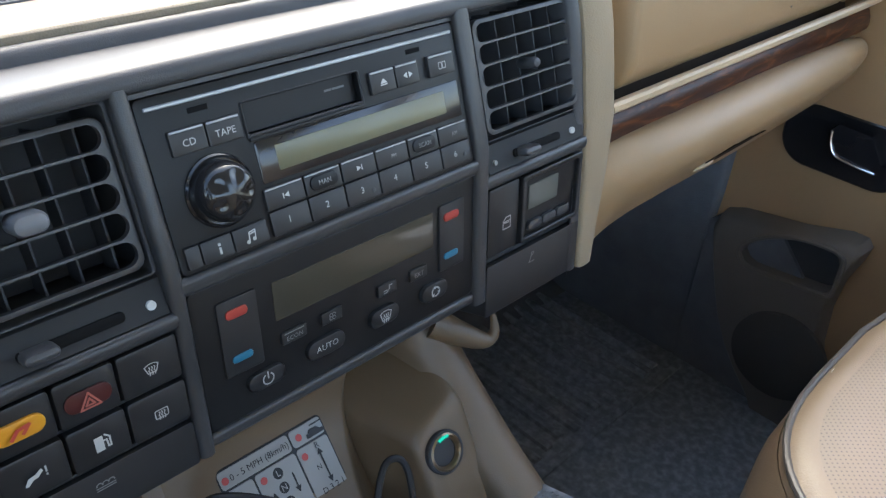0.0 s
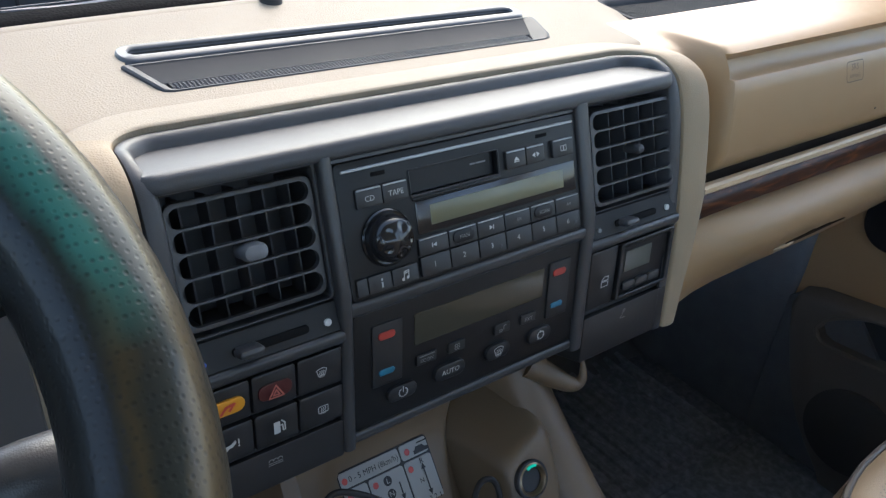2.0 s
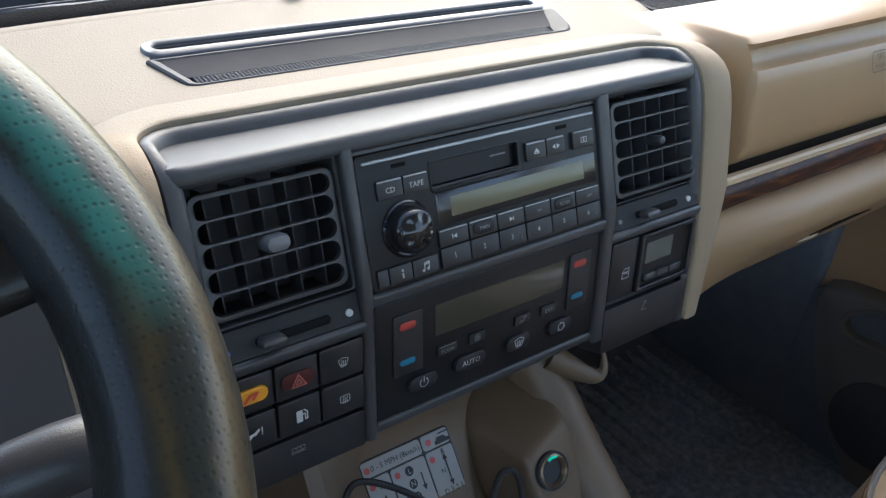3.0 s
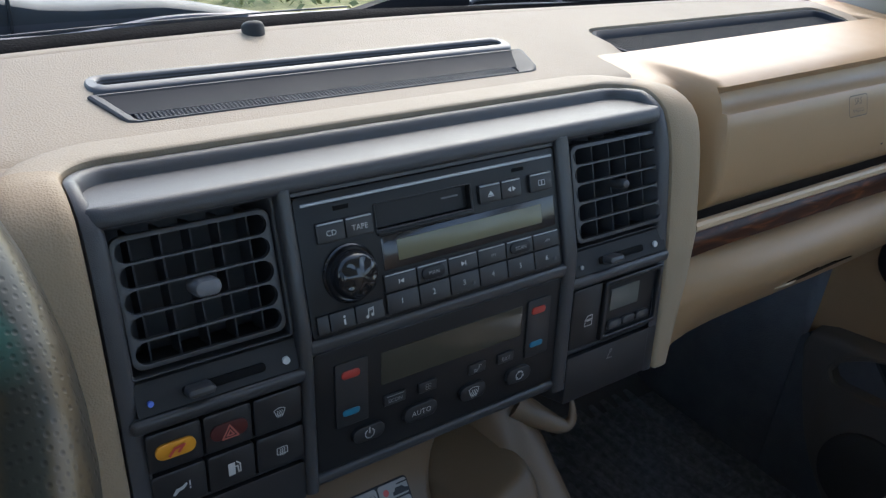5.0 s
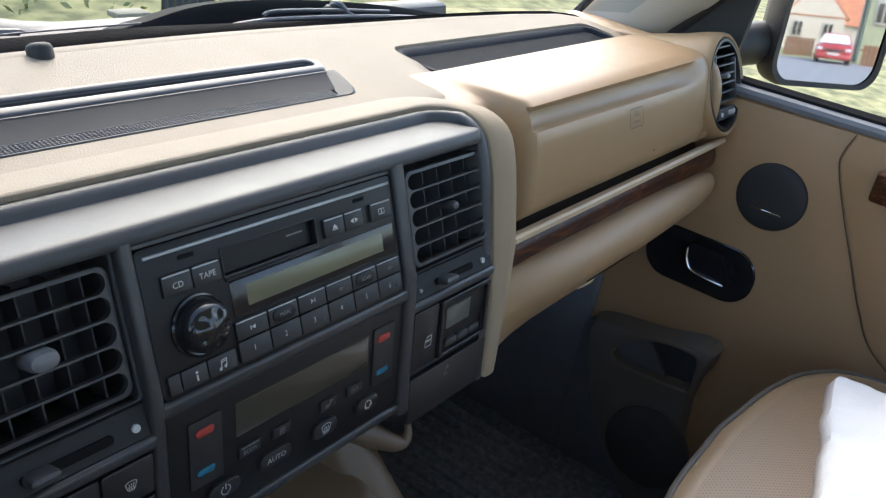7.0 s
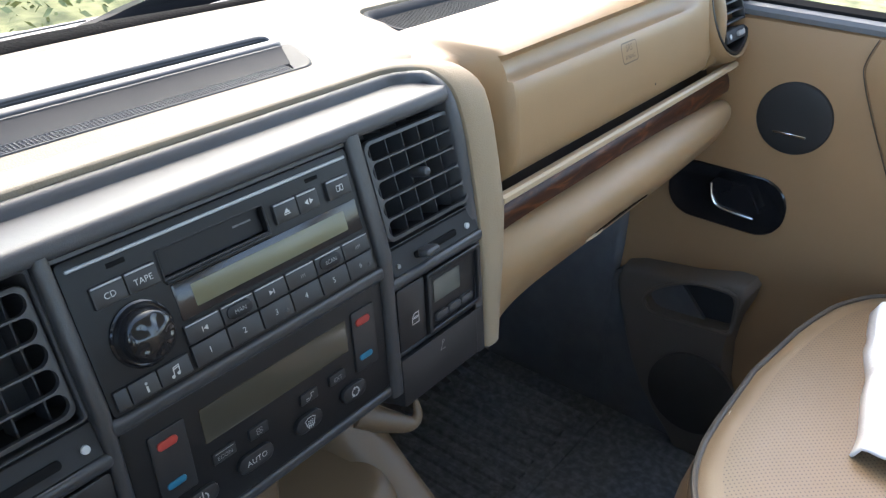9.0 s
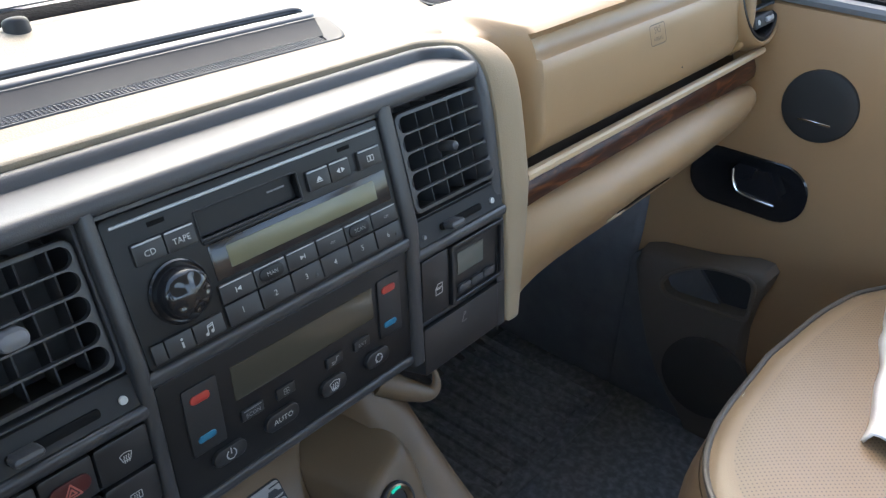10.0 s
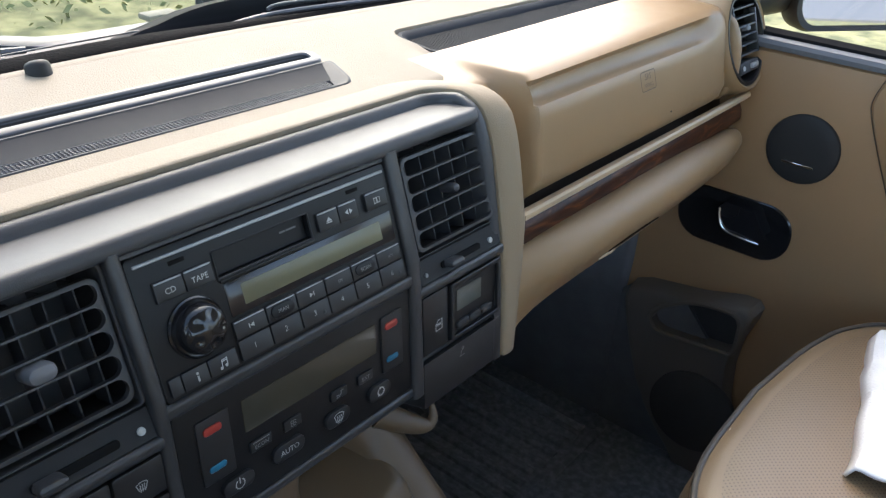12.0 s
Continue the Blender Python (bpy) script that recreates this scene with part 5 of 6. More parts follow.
def amber_cap(t, x, z):
    part("amber_lens", slab(rounded(x - 0.0108, x + 0.0108, z - 0.0048, z + 0.0048, 0.0047), -0.0042, 0.0, 0.0008), AMBER, t, "amber oval lens", bent=True)


def red_cap(t, x, z):
    part("red_panel", slab(rounded(x - 0.0105, x + 0.0105, z - 0.0052, z + 0.0048, 0.0046), -0.0034, 0.0, 0.0004), HAZ_RED, t, bent=True)


def tri(x, z):
    a = [(-0.0045, -0.0035), (0.0045, -0.0035), (0, 0.0042), (-0.0045, -0.0035)]
    b = [(p[0] * 0.42, p[1] * 0.42 - 0.0006) for p in a]
    return strokes([a, b], 0.0009, x, -0.0042, z - 0.001)


def pump(x, z):
    bm = blob([(-0.003, -0.004), (0.001, -0.004), (0.001, 0.004), (-0.003, 0.004)], x, -0.0036, z)
    return strokes([[(0.001, 0.001), (0.0025, 0.001), (0.0028, -0.003), (0.004, -0.003), (0.004, 0.002), (0.002, 0.004)]], 0.0008, x, -0.0036, z, into=bm)


def tow(x, z):
    bm = blob([(-0.005, -0.003), (-0.003, 0.0005), (0.0, 0.001), (0.003, 0.003), (0.0035, 0.0015), (0.001, -0.001), (-0.001, -0.0012), (-0.0035, -0.0035)], x, -0.0036, z)
    return strokes([[(0.0048, 0.003), (0.0048, 0.0002)], [(0.0048, -0.001), (0.0048, -0.0016)]], 0.0008, x, -0.0036, z, into=bm)


def glyph(x, z):
    return strokes([[(-0.004, -0.0025), (-0.001, 0.001), (0.003, 0.0018)], [(0.001, -0.0015), (0.004, 0.002)]], 0.0016, x, -0.0052, z)


def car_door(x, z):
    return strokes([[(-0.0035, -0.004), (0.0035, -0.004), (0.0035, 0.001), (-0.0035, 0.001), (-0.0035, -0.004)], [(-0.0035, 0.001), (-0.001, 0.004), (0.0035, 0.004), (0.0035, 0.001)], [(-0.0022, 0.0), (0.0022, 0.0)]], 0.0007, x, -0.0036, z - 0.002)


switch(-0.1910, -0.1618, 0.4898, 0.5140, "black rocker switch with an amber oval lens", glyph, STICKER_RED, amber_cap)
switch(-0.1605, -0.1335, 0.4898, 0.5140, "black hazard light switch with a pale triangle on red", tri, HAZ_PALE, red_cap)
switch(-0.1322, -0.1030, 0.4898, 0.5140, "black front demister switch with white symbol", lambda x, z: strokes(demist(), 0.0005, x, -0.0036, z, 0.64), PRINT)
switch(-0.1910, -0.1618, 0.4645, 0.4880, "black rocker switch with a white trailer symbol", tow)
switch(-0.1605, -0.1335, 0.4645, 0.4880, "black fuel flap switch with pump symbol", pump)
switch(-0.1322, -0.1030, 0.4645, 0.4880, "black heated rear window switch with symbol", lambda x, z: strokes(demist(True), 0.0005, x, -0.0036, z, 0.64), PRINT)
switch(0.1122, 0.1412, 0.4655, 0.5140, "tall black window lock switch beside the clock", car_door)


def clock():
    t = thing("dashboard_clock", (0.167, 0, 0.47), FASCIA, "small black digital clock with two buttons", "clock")
    part("case", frame_ring(rounded(0.1425, 0.2050, 0.4655, 0.5140, 0.002), rounded(0.1460, 0.2012, 0.4690, 0.5105, 0.002), -0.0035, 0.03), BUTTON, t, bent=True)
    part("face", slab(rounded(0.1455, 0.2017, 0.4685, 0.5110, 0.001), -0.0005, 0.01, 0.0004), RADIO, t, bent=True)
    part("display", slab(rounded(0.1508, 0.1815, 0.4880, 0.5055, 0.001), -0.0012, 0.0, 0.0003), LCD_GREY, t, "blank grey-green display", bent=True)
    for x in (0.1500, 0.1650, 0.1800):
        part("button", slab(rounded(x, x + 0.0140, 0.4725, 0.4795, 0.0025), -0.0035, 0.0, 0.001), GREY, t, bent=True)


clock()


# ---- centre console under the fascia ----
console = thing("centre_console", (0, 0.03, 0.2), CONSOLE_FRAME, "beige moulded centre console under the climate panel", "console")
MID = [(0.452, 0.05), (0.43, 0.075), (0.40, 0.094), (0.371, 0.0965), (0.336, 0.081), (0.30, 0.060), (0.25, 0.03), (0.20, -0.005), (0.12, -0.07)]
RIDGE = [(0.452, 0.072), (0.43, 0.074), (0.40, 0.068), (0.371, 0.056), (0.336, 0.038), (0.30, 0.018), (0.25, -0.015), (0.20, -0.055), (0.12, -0.13)]


def console_body():
    rings = []
    steps = []
    for (z, m), (_, r) in zip(MID, RIDGE):
        steps.append(Vector((z, m, r)))
    for p in smooth_path(steps, 4):
        z, m, r = p.x, p.y, p.z
        spread = 0.10 * (0.45 - z) * (0.45 - z)
        rx = 0.081 + spread + 0.05 * max(0.0, 0.45 - z)
        lx = rx + 0.022
        xb = -0.012 + 0.050 * max(0.0, min(1.0, (z - 0.29) / 0.14)) ** 1.4
        ring = [(-lx - 0.055, r + 0.30, z), (-lx - 0.035, r + 0.045, z), (-lx - 0.028, r + 0.022, z), (-lx - 0.018, r + 0.016, z), (-lx - 0.006, r + 0.022, z), (-lx + 0.008, (r + 0.02 + m) / 2, z), (-lx + 0.014, m - 0.004, z), (-lx + 0.024, m, z),
                (-0.03, m, z), (xb, m, z), (xb + 0.004, m + 0.002, z), (xb + 0.012, m + 0.012, z), (xb + 0.024, m + 0.024, z), (xb + 0.035, m + 0.028, z), (rx - 0.030, m + 0.020, z), (rx - 0.024, m + 0.008, z), (rx - 0.018, r + 0.014, z), (rx - 0.009, r + 0.004, z), (rx + 0.002, r, z), (rx + 0.014, r + 0.002, z), (rx + 0.021, r + 0.008, z), (rx + 0.025, r + 0.024, z), (rx + 0.03, r + 0.30, z)]
        rings.append(ring)
    return loft(rings, closed=False)


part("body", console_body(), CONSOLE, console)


def socket_housing():
    """A spur that grows out of the console's hollow to the socket's face."""
    rings = []
    for y, x0, x1, z1 in ((0.125, 0.016, 0.108, 0.392), (0.105, 0.023, 0.106, 0.384), (0.090, 0.028, 0.103, 0.376), (0.072, 0.034, 0.099, 0.366), (0.056, 0.0390, 0.095, 0.357), (0.047, 0.0415, 0.0925, 0.3515), (0.0425, 0.0435, 0.0910, 0.3490), (0.0405, 0.0465, 0.0885, 0.3455), (0.0400, 0.0510, 0.0850, 0.3410)):
        r = min(0.014, (x1 - x0) / 2 - 0.001)
        ring = []
        for x, z in rounded(x0, x1, 0.23, z1, r, 5):
            up = max(0.0, (z - 0.30) / (z1 - 0.30))
            ring.append((x, y + (z - 0.3225) * 0.2, z + 0.38 * (x - 0.0625) * up))
        rings.append(ring)
    bm = loft(rings, cap0=True, cap1=True)
    bmesh.ops.translate(bm, verts=bm.verts, vec=(-0.0125, 0.0, 0.008))
    return bm


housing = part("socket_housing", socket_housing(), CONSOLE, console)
bore = lathe([(0.0103, -0.02), (0.0103, 0.03)], (0.0500, 0.0395, 0.3305), n=24)
bmesh.ops.transform(bore, matrix=Matrix.Translation((0.0500, 0.0395, 0.3305)) @ Matrix.Rotation(radians(-11), 4, "X") @ Matrix.Translation((-0.0500, -0.0395, -0.3305)), verts=bore.verts)
cut(housing, shifted(bore, housing))


def lighter():
    c = (0.0500, 0.0395, 0.3305)
    t = thing("power_socket", c, CONSOLE_FRAME, "chrome-ringed power socket with a green glow ring", "socket")

    def lean(bm):
        m = Matrix.Translation(c) @ Matrix.Rotation(radians(-11), 4, "X") @ Matrix.Translation([-v for v in c])
        bmesh.ops.transform(bm, matrix=m, verts=bm.verts)
        return bm
    part("collar", lean(lathe([(0.0158, 0.004), (0.0158, -0.002), (0.0150, -0.003), (0.0138, -0.003), (0.0134, 0.001)], c, n=32)), DARK, t)
    part("ring", lean(lathe([(0.0136, 0.002), (0.0136, -0.0028), (0.0122, -0.0036), (0.0108, -0.002), (0.0100, 0.006)], c, n=32)), BRONZE, t, "dull metal ring")
    part("barrel", lean(loft([[(c[0] + r * math.cos(a), c[1] + d, c[2] + r * math.sin(a)) for a in [2 * math.pi * k / 24 for k in range(24)]] for r, d in ((0.0102, 0.0005), (0.0098, 0.004), (0.0094, 0.022), (0.004, 0.023), (0.0, 0.0231))])), SLOT_BLACK, t, "dark inside of the socket")
    glow = bmesh.new()
    pts = []
    for k in range(9):
        a = radians(70 + 42 * k / 8)
        pts.append((c[0] + 0.0117 * math.cos(a), c[1] - 0.0046, c[2] + 0.0117 * math.sin(a)))
    tube(pts, 0.0012, 6, glow)
    part("glow_segment", lean(glow), GREEN_GLOW, t, "lit green segment of the ring")


lighter()


def sticker():
    t = thing("instruction_label", (-0.045, 0.08, 0.33), CONSOLE_FRAME, "white gear selection label stuck on the console", "label")

    def lay(bm, lift=0.0):
        for v in bm.verts:
            v.co.y += 0.0945 + (v.co.z - 0.371) * 0.40 - lift
        return bm
    x0, x1, z0, z1 = -0.0885, -0.0075, 0.326, 0.3745
    part("sheet", lay(slab(rounded(x0, x1, z0, z1, 0.003), 0.0, 0.0006, 0.0002)), PRINT_BLACK, t, smooth=False)
    cells = [(x0 + 0.001, x0 + 0.0535, 0.3625, 0.3735), (x0 + 0.055, x1 - 0.001, 0.3625, 0.3735), (x0 + 0.001, x0 + 0.021, 0.327, 0.3610), (x0 + 0.0225, x0 + 0.0535, 0.327, 0.3610), (x0 + 0.055, x1 - 0.001, 0.327, 0.3610)]
    for a, b, c, d in cells:
        part("cell", lay(slab(rounded(a, b, c, d, 0.0022), 0.0, 0.0005, 0.0001), 0.0005), STICKER, t, smooth=False)
    part("print", lay(words("0 - 5 MPH (8km/h)", 0.0058, x0 + 0.030, 0, 0.3678), 0.0012), PRINT_BLACK, t)
    for x, z in ((x0 + 0.0045, 0.3678), (x0 + 0.0605, 0.3680), (x0 + 0.0270, 0.3560), (x0 + 0.0590, 0.3555), (x0 + 0.005, 0.356)):
        part("red_spot", lay(blob(arc(0, 0, 0.0024, 0, 345, 14), x, 0, z), 0.0012), STICKER_RED, t, smooth=False)
    for k, s in enumerate("LNH"):
        z = 0.3555 - 0.0095 * k
        part("disc", lay(blob(arc(0, 0, 0.0036, 0, 345, 16), x0 + 0.0375, 0, z), 0.0011), PRINT_BLACK, t, smooth=False)
        part("print", lay(words(s, 0.0058, x0 + 0.0375, 0, z), 0.0014), STICKER, t)
    for x, z, up in ((x0 + 0.0295, 0.340, 1), (x0 + 0.0465, 0.345, -1), (x0 + 0.070, 0.350, 1), (x0 + 0.070, 0.3395, -1), (x0 + 0.0125, 0.341, 1)):
        arrow = blob([(-0.0006, -0.0065 * up), (0.0006, -0.0065 * up), (0.0006, 0.0025 * up), (0.0022, 0.0025 * up), (0, 0.0068 * up), (-0.0022, 0.0025 * up), (-0.0006, 0.0025 * up)], x, 0, z)
        part("arrow", lay(arrow, 0.0012), PRINT_BLACK, t, smooth=False)
    part("print", lay(words("R", 0.006, x0 + 0.070, 0, 0.3582), 0.0012), PRINT_BLACK, t)
    part("print", lay(words("N", 0.005, x0 + 0.0655, 0, 0.345), 0.0012), PRINT_BLACK, t)
    part("print", lay(words("D 3 2 1", 0.0058, x0 + 0.0695, 0, 0.3302), 0.0012), PRINT_BLACK, t)
    part("print", lay(words("R", 0.006, x0 + 0.0125, 0, 0.3535), 0.0012), PRINT_BLACK, t)
    car = blob([(-0.007, -0.002), (0.007, -0.002), (0.007, 0.0005), (0.004, 0.001), (0.002, 0.003), (-0.004, 0.003), (-0.0055, 0.0008), (-0.007, 0.0005)], x0 + 0.073, 0, 0.3662)
    strokes([[(-0.002, 0.0052), (0.007, 0.0052)]], 0.001, x0 + 0.073, 0, 0.3662, into=car)
    part("car_symbol", lay(car, 0.0012), PRINT_BLACK, t, smooth=False)


sticker()

hook = thing("bag_hook", (0.10, 0.045, 0.40), CONSOLE_FRAME, "small beige plastic hook on the console's side", "hook")
hk = smooth_path([(0.086, 0.072, 0.408), (0.097, 0.065, 0.398), (0.1075, 0.060, 0.3895), (0.1150, 0.056, 0.384), (0.1215, 0.053, 0.3825), (0.1260, 0.051, 0.387), (0.1272, 0.0505, 0.396), (0.1268, 0.0505, 0.405)], 5)
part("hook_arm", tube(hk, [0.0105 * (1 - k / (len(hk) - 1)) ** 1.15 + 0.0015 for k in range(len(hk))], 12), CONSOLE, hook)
part("socket", tube([(0.112, 0.060, 0.450), (0.114, 0.058, 0.415)], 0.011, 16), DARK, hook, "dark round post above the hook")

cable = thing("charging_cable", (-0.06, 0.06, 0.34), CONSOLE_FRAME, "thin black cable looped over the console", "cable")
part("lead", tube(smooth_path([(-0.098, 0.040, 0.285), (-0.116, 0.050, 0.335), (-0.1205, 0.058, 0.366), (-0.115, 0.060, 0.380), (-0.103, 0.061, 0.3815), (-0.080, 0.060, 0.3665), (-0.055, 0.056, 0.343), (-0.040, 0.050, 0.325), (-0.030, 0.040, 0.305), (-0.022, 0.036, 0.302), (-0.012, 0.040, 0.326), (0.002, 0.044, 0.345), (0.013, 0.043, 0.346), (0.017, 0.040, 0.336), (0.010, 0.030, 0.320), (0.0, 0.020, 0.312)], 5), 0.0025, 8), PAINT_BLACK, cable)

tray = thing("tray_liner", (0.02, -0.02, 0.275), CONSOLE_FRAME, "dark dotted rubber liner in the console tray", "liner")
part("sheet", box(-0.075, 0.112, -0.10, 0.075, 0.270, 0.278, 0.002), RUBBER, tray)
for i in range(12):
    for j in range(9):
        x, y = 0.046 + 0.0055 * i, -0.016 + 0.0055 * j + (0.00275 if i % 2 else 0.0)
        part("dot", box(x - 0.0014, x + 0.0014, y - 0.0014, y + 0.0014, 0.277, 0.2788, 0.0006, 1), RUBBER, tray)
puck = thing("charger_puck", (-0.004, 0.004, 0.278), CONSOLE_FRAME, "round black charger lying in the console tray", "charger")
part("case", lathe([(0.024, 0.0), (0.029, 0.004), (0.030, 0.020), (0.0285, 0.028), (0.025, 0.031), (0.0235, 0.0300), (0.0, 0.0295)], (-0.004, 0.004, 0.278), axis="z", n=36), PAINT_BLACK, puck)
part("rim", lathe([(0.0285, 0.0285), (0.0292, 0.0265), (0.0275, 0.0312), (0.026, 0.0318)], (-0.004, 0.004, 0.278), axis="z", n=36), GREY, puck)

KC = Vector((-0.040, -0.145, 0.388))
lever = thing("gear_lever", (-0.039, -0.12, 0.23), CONSOLE_FRAME, "gear lever with a rounded silver-grey knob", "gear lever")
part("knob", lathe([(0.010, -0.030), (0.016, -0.022), (0.0215, -0.006), (0.0228, 0.006), (0.0210, 0.015), (0.0165, 0.0205), (0.0100, 0.0235), (0.004, 0.0243), (0.0, 0.0244)], KC, axis="z", n=36), KNOB, lever, "satin silver knob")
part("shaft", tube([(-0.039, -0.12, 0.20), (-0.039, -0.14, 0.374)], [0.007, 0.0065], 12), DARK, lever)
part("gaiter", lathe([(0.045, -0.03), (0.043, 0.0), (0.034, 0.012), (0.03, 0.02), (0.021, 0.03), (0.018, 0.04), (0.010, 0.05), (0.0075, 0.056)], (-0.039, -0.122, 0.215), axis="z", n=28), RUBBER, lever)


# ---- steering wheel and stalk ----
wheel = thing("steering_wheel", WC, FASCIA, "worn dark leather steering wheel with a painted teal sheen", "steering wheel")


def wheel_point(r, a, n=0.0):
    return WC + r * (math.cos(a) * WU + math.sin(a) * WV) + n * WN


rings = []
for k in range(73):
    a = 2 * math.pi * k / 72
    rad = math.cos(a) * WU + math.sin(a) * WV
    rings.append([wheel_point(0.1701, a) + 0.0219 * math.cos(b) * rad + 0.0227 * math.sin(b) * WN for b in [2 * math.pi * j / 18 for j in range(18)]])
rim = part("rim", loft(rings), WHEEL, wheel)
hub = []
for n, s in ((-0.05, 0.6), (-0.012, 0.95), (0.0, 1.0), (0.008, 0.93), (0.012, 0.75), (0.013, 0.0)):
    hub.append([wheel_point(0.085 * s, 2 * math.pi * k / 32, n - 0.02) for k in range(32)])
part("hub", loft(hub, cap0=True), GREY, wheel)
for a in (15, 165):
    a = radians(a)
    side = -math.sin(a) * WU + math.cos(a) * WV
    sp = []
    for f in range(6):
        r = 0.07 + 0.10 * f / 5
        w = 0.028 - 0.010 * math.sin(math.pi * f / 5)
        c = wheel_point(r, a, -0.02 + 0.018 * f / 5)
        sp.append([c + w * math.cos(b) * side + 0.008 * math.sin(b) * WN for b in [2 * math.pi * j / 12 for j in range(12)]])
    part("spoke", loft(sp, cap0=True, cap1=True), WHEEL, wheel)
part("column", tube([WC - 0.03 * WN, WC - 0.20 * WN], 0.045, 20), GREY, wheel)

stalk = thing("wiper_stalk", (-0.30, -0.12, 0.56), FASCIA, "black wiper stalk with worn grey end", "stalk")
p0, p1 = Vector((-0.375, -0.115, 0.556)), Vector((-0.2600, -0.12, 0.5615))
part("arm", tube([p0, p0.lerp(p1, 0.5), p0.lerp(p1, 0.62), p0.lerp(p1, 0.68), p0.lerp(p1, 0.8), p0.lerp(p1, 0.95), p1], [0.008, 0.0095, 0.0105, 0.0122, 0.0128, 0.0120, 0.0070], 18), GREY, stalk)
part("marking", strokes([[(-0.003, 0.002), (0.003, 0.002), (0.0, -0.002), (-0.003, 0.002)], [(-0.003, -0.004), (0.003, -0.004)], [(-0.003, -0.0055), (0.003, -0.0055)]], 0.0008, -0.2680, -0.1331, 0.5615), PRINT_DIM, stalk)


# ---- passenger seat ----
def seat_outline(k, n=72):
    """Plan of the cushion: gently bowed front, rounded front corners."""
    a = 2 * math.pi * k / n
    c, s = math.cos(a), math.sin(a)
    e = 0.42
    x = 0.455 + 0.265 * math.copysign(abs(c) ** e, c)
    y = -0.43 + 0.262 * math.copysign(abs(s) ** (e if s < 0 else 0.55), s)
    if s > 0:
        y -= 0.25 * max(0.0, abs(x - 0.46) - 0.12) ** 1.7 * 1.2
        y -= 0.017 * max(0.0, min(1.0, (x - 0.47) / 0.13)) * (1.0 - max(0.0, (x - 0.66) / 0.06))
    return Vector((x, y, 0))


seat = thing("passenger_seat", (0.455, -0.43, 0.0), SEAT_FRAME, "tan perforated leather passenger seat cushion with piping", "seat")
N = 72
plan = [seat_outline(k, N) for k in range(N)]
mid = Vector((0.455, -0.43, 0))


def ring_at(s, z):
    return [mid + (p - mid) * s + Vector((0, 0, z)) for p in plan]


part("side_band", loft([ring_at(0.96, 0.17), ring_at(1.02, 0.20), ring_at(1.035, 0.26), ring_at(1.03, 0.31), ring_at(1.0, 0.350)], cap0=True), LEATHER_EDGE, seat)
part("cushion_top", loft([ring_at(0.915, 0.3652), ring_at(0.90, 0.366), ring_at(0.8, 0.3675), ring_at(0.6, 0.366), ring_at(0.35, 0.363), ring_at(0.1, 0.362)], cap1=True), LEATHER, seat)
part("cushion_border", loft([ring_at(0.998, 0.350), ring_at(0.992, 0.3575), ring_at(0.965, 0.3625), ring_at(0.93, 0.365), ring_at(0.915, 0.3652)]), LEATHER_EDGE, seat)
pipe = ring_at(0.988, 0.3600)
part("piping", tube(pipe + [pipe[0]], 0.0030, 8, caps=False), PIPING, seat)
scuff = blob([(-0.0035, -0.0006), (0.0, -0.0012), (0.0034, 0.0), (0.0008, 0.0011), (-0.0018, 0.0004)], 0.3735, -0.1775, 0.3660)
part("scuff", scuff, CLOTH, seat, "white scuff on the piping", smooth=False)
part("seat_base", box(0.26, 0.65, -0.66, -0.24, 0.0, 0.2, 0.01), DARK, seat)


def cloth():
    t = thing("white_cloth", (0.62, -0.38, 0.37), SEAT_FRAME, "crumpled white cloth lying on the seat", "cloth")
    bm = bmesh.new()
    n, m = 48, 44
    grid = []
    for i in range(n + 1):
        row = []
        for j in range(m + 1):
            u, v = i / n, j / m
            x = 0.385 + 0.27 * u
            end = math.sqrt(max(0.0, 1 - max(0.0, (u - 0.86) / 0.14) ** 2))
            y = -0.286 + 0.050 * u ** 1.2 - 0.045 * (1 - end) - 0.26 * v + 0.010
            roll = math.sqrt(max(0.0, 1 - (1 - min(1.0, v / 0.06)) ** 2))
            z = 0.3668 + 0.018 * roll * (0.25 + 0.75 * end) + 0.012 * noise.noise((x * 13, y * 13, 0.3)) * min(1, 9 * v) + 0.004 * noise.noise((x * 45, y * 45, 2.0))
            wave = 0.006 * noise.noise((u * 6, 0.7, 1.0)) * (1 - v)
            row.append(bm.verts.new((x + 0.010 * noise.noise((v * 5, 1.7, 4.0)) * (1 - u), y + wave, z)))
        grid.append(row)
    for i in range(n):
        for j in range(m):
            bm.faces.new((grid[i][j], grid[i + 1][j], grid[i + 1][j + 1], grid[i][j + 1]))
    ob = part("fabric", bm, CLOTH, t)
    mod = ob.modifiers.new("thickness", "SOLIDIFY")
    mod.thickness = 0.003


cloth()


# ---- floor mat ----
def floor_mat():
    t = thing("floor_mat", (0.50, 0.1, 0.0), IDENT, "black ribbed rubber floor mat in the footwell", "floor mat")
    part("sheet", box(0.22, 0.755, -0.30, 0.36, 0.001, 0.010, 0.003), RUBBER, t)
    for k in range(17):
        x = 0.245 + 0.0285 * k
        part("rib", tube([(x, 0.096 + 0.004 * (k % 3), 0.0095), (x, 0.34, 0.0105)], 0.0075, 8), RUBBER, t)
    part("border_bar", box(0.235, 0.735, 0.072, 0.086, 0.006, 0.0145, 0.003), RUBBER, t)


floor_mat()


# ---- passenger door ----
door = thing("door_1", (0.80, -0.3, 0.05), DOOR_FRAME, "tan passenger door trim with speaker and pocket", "door", kind="structure")


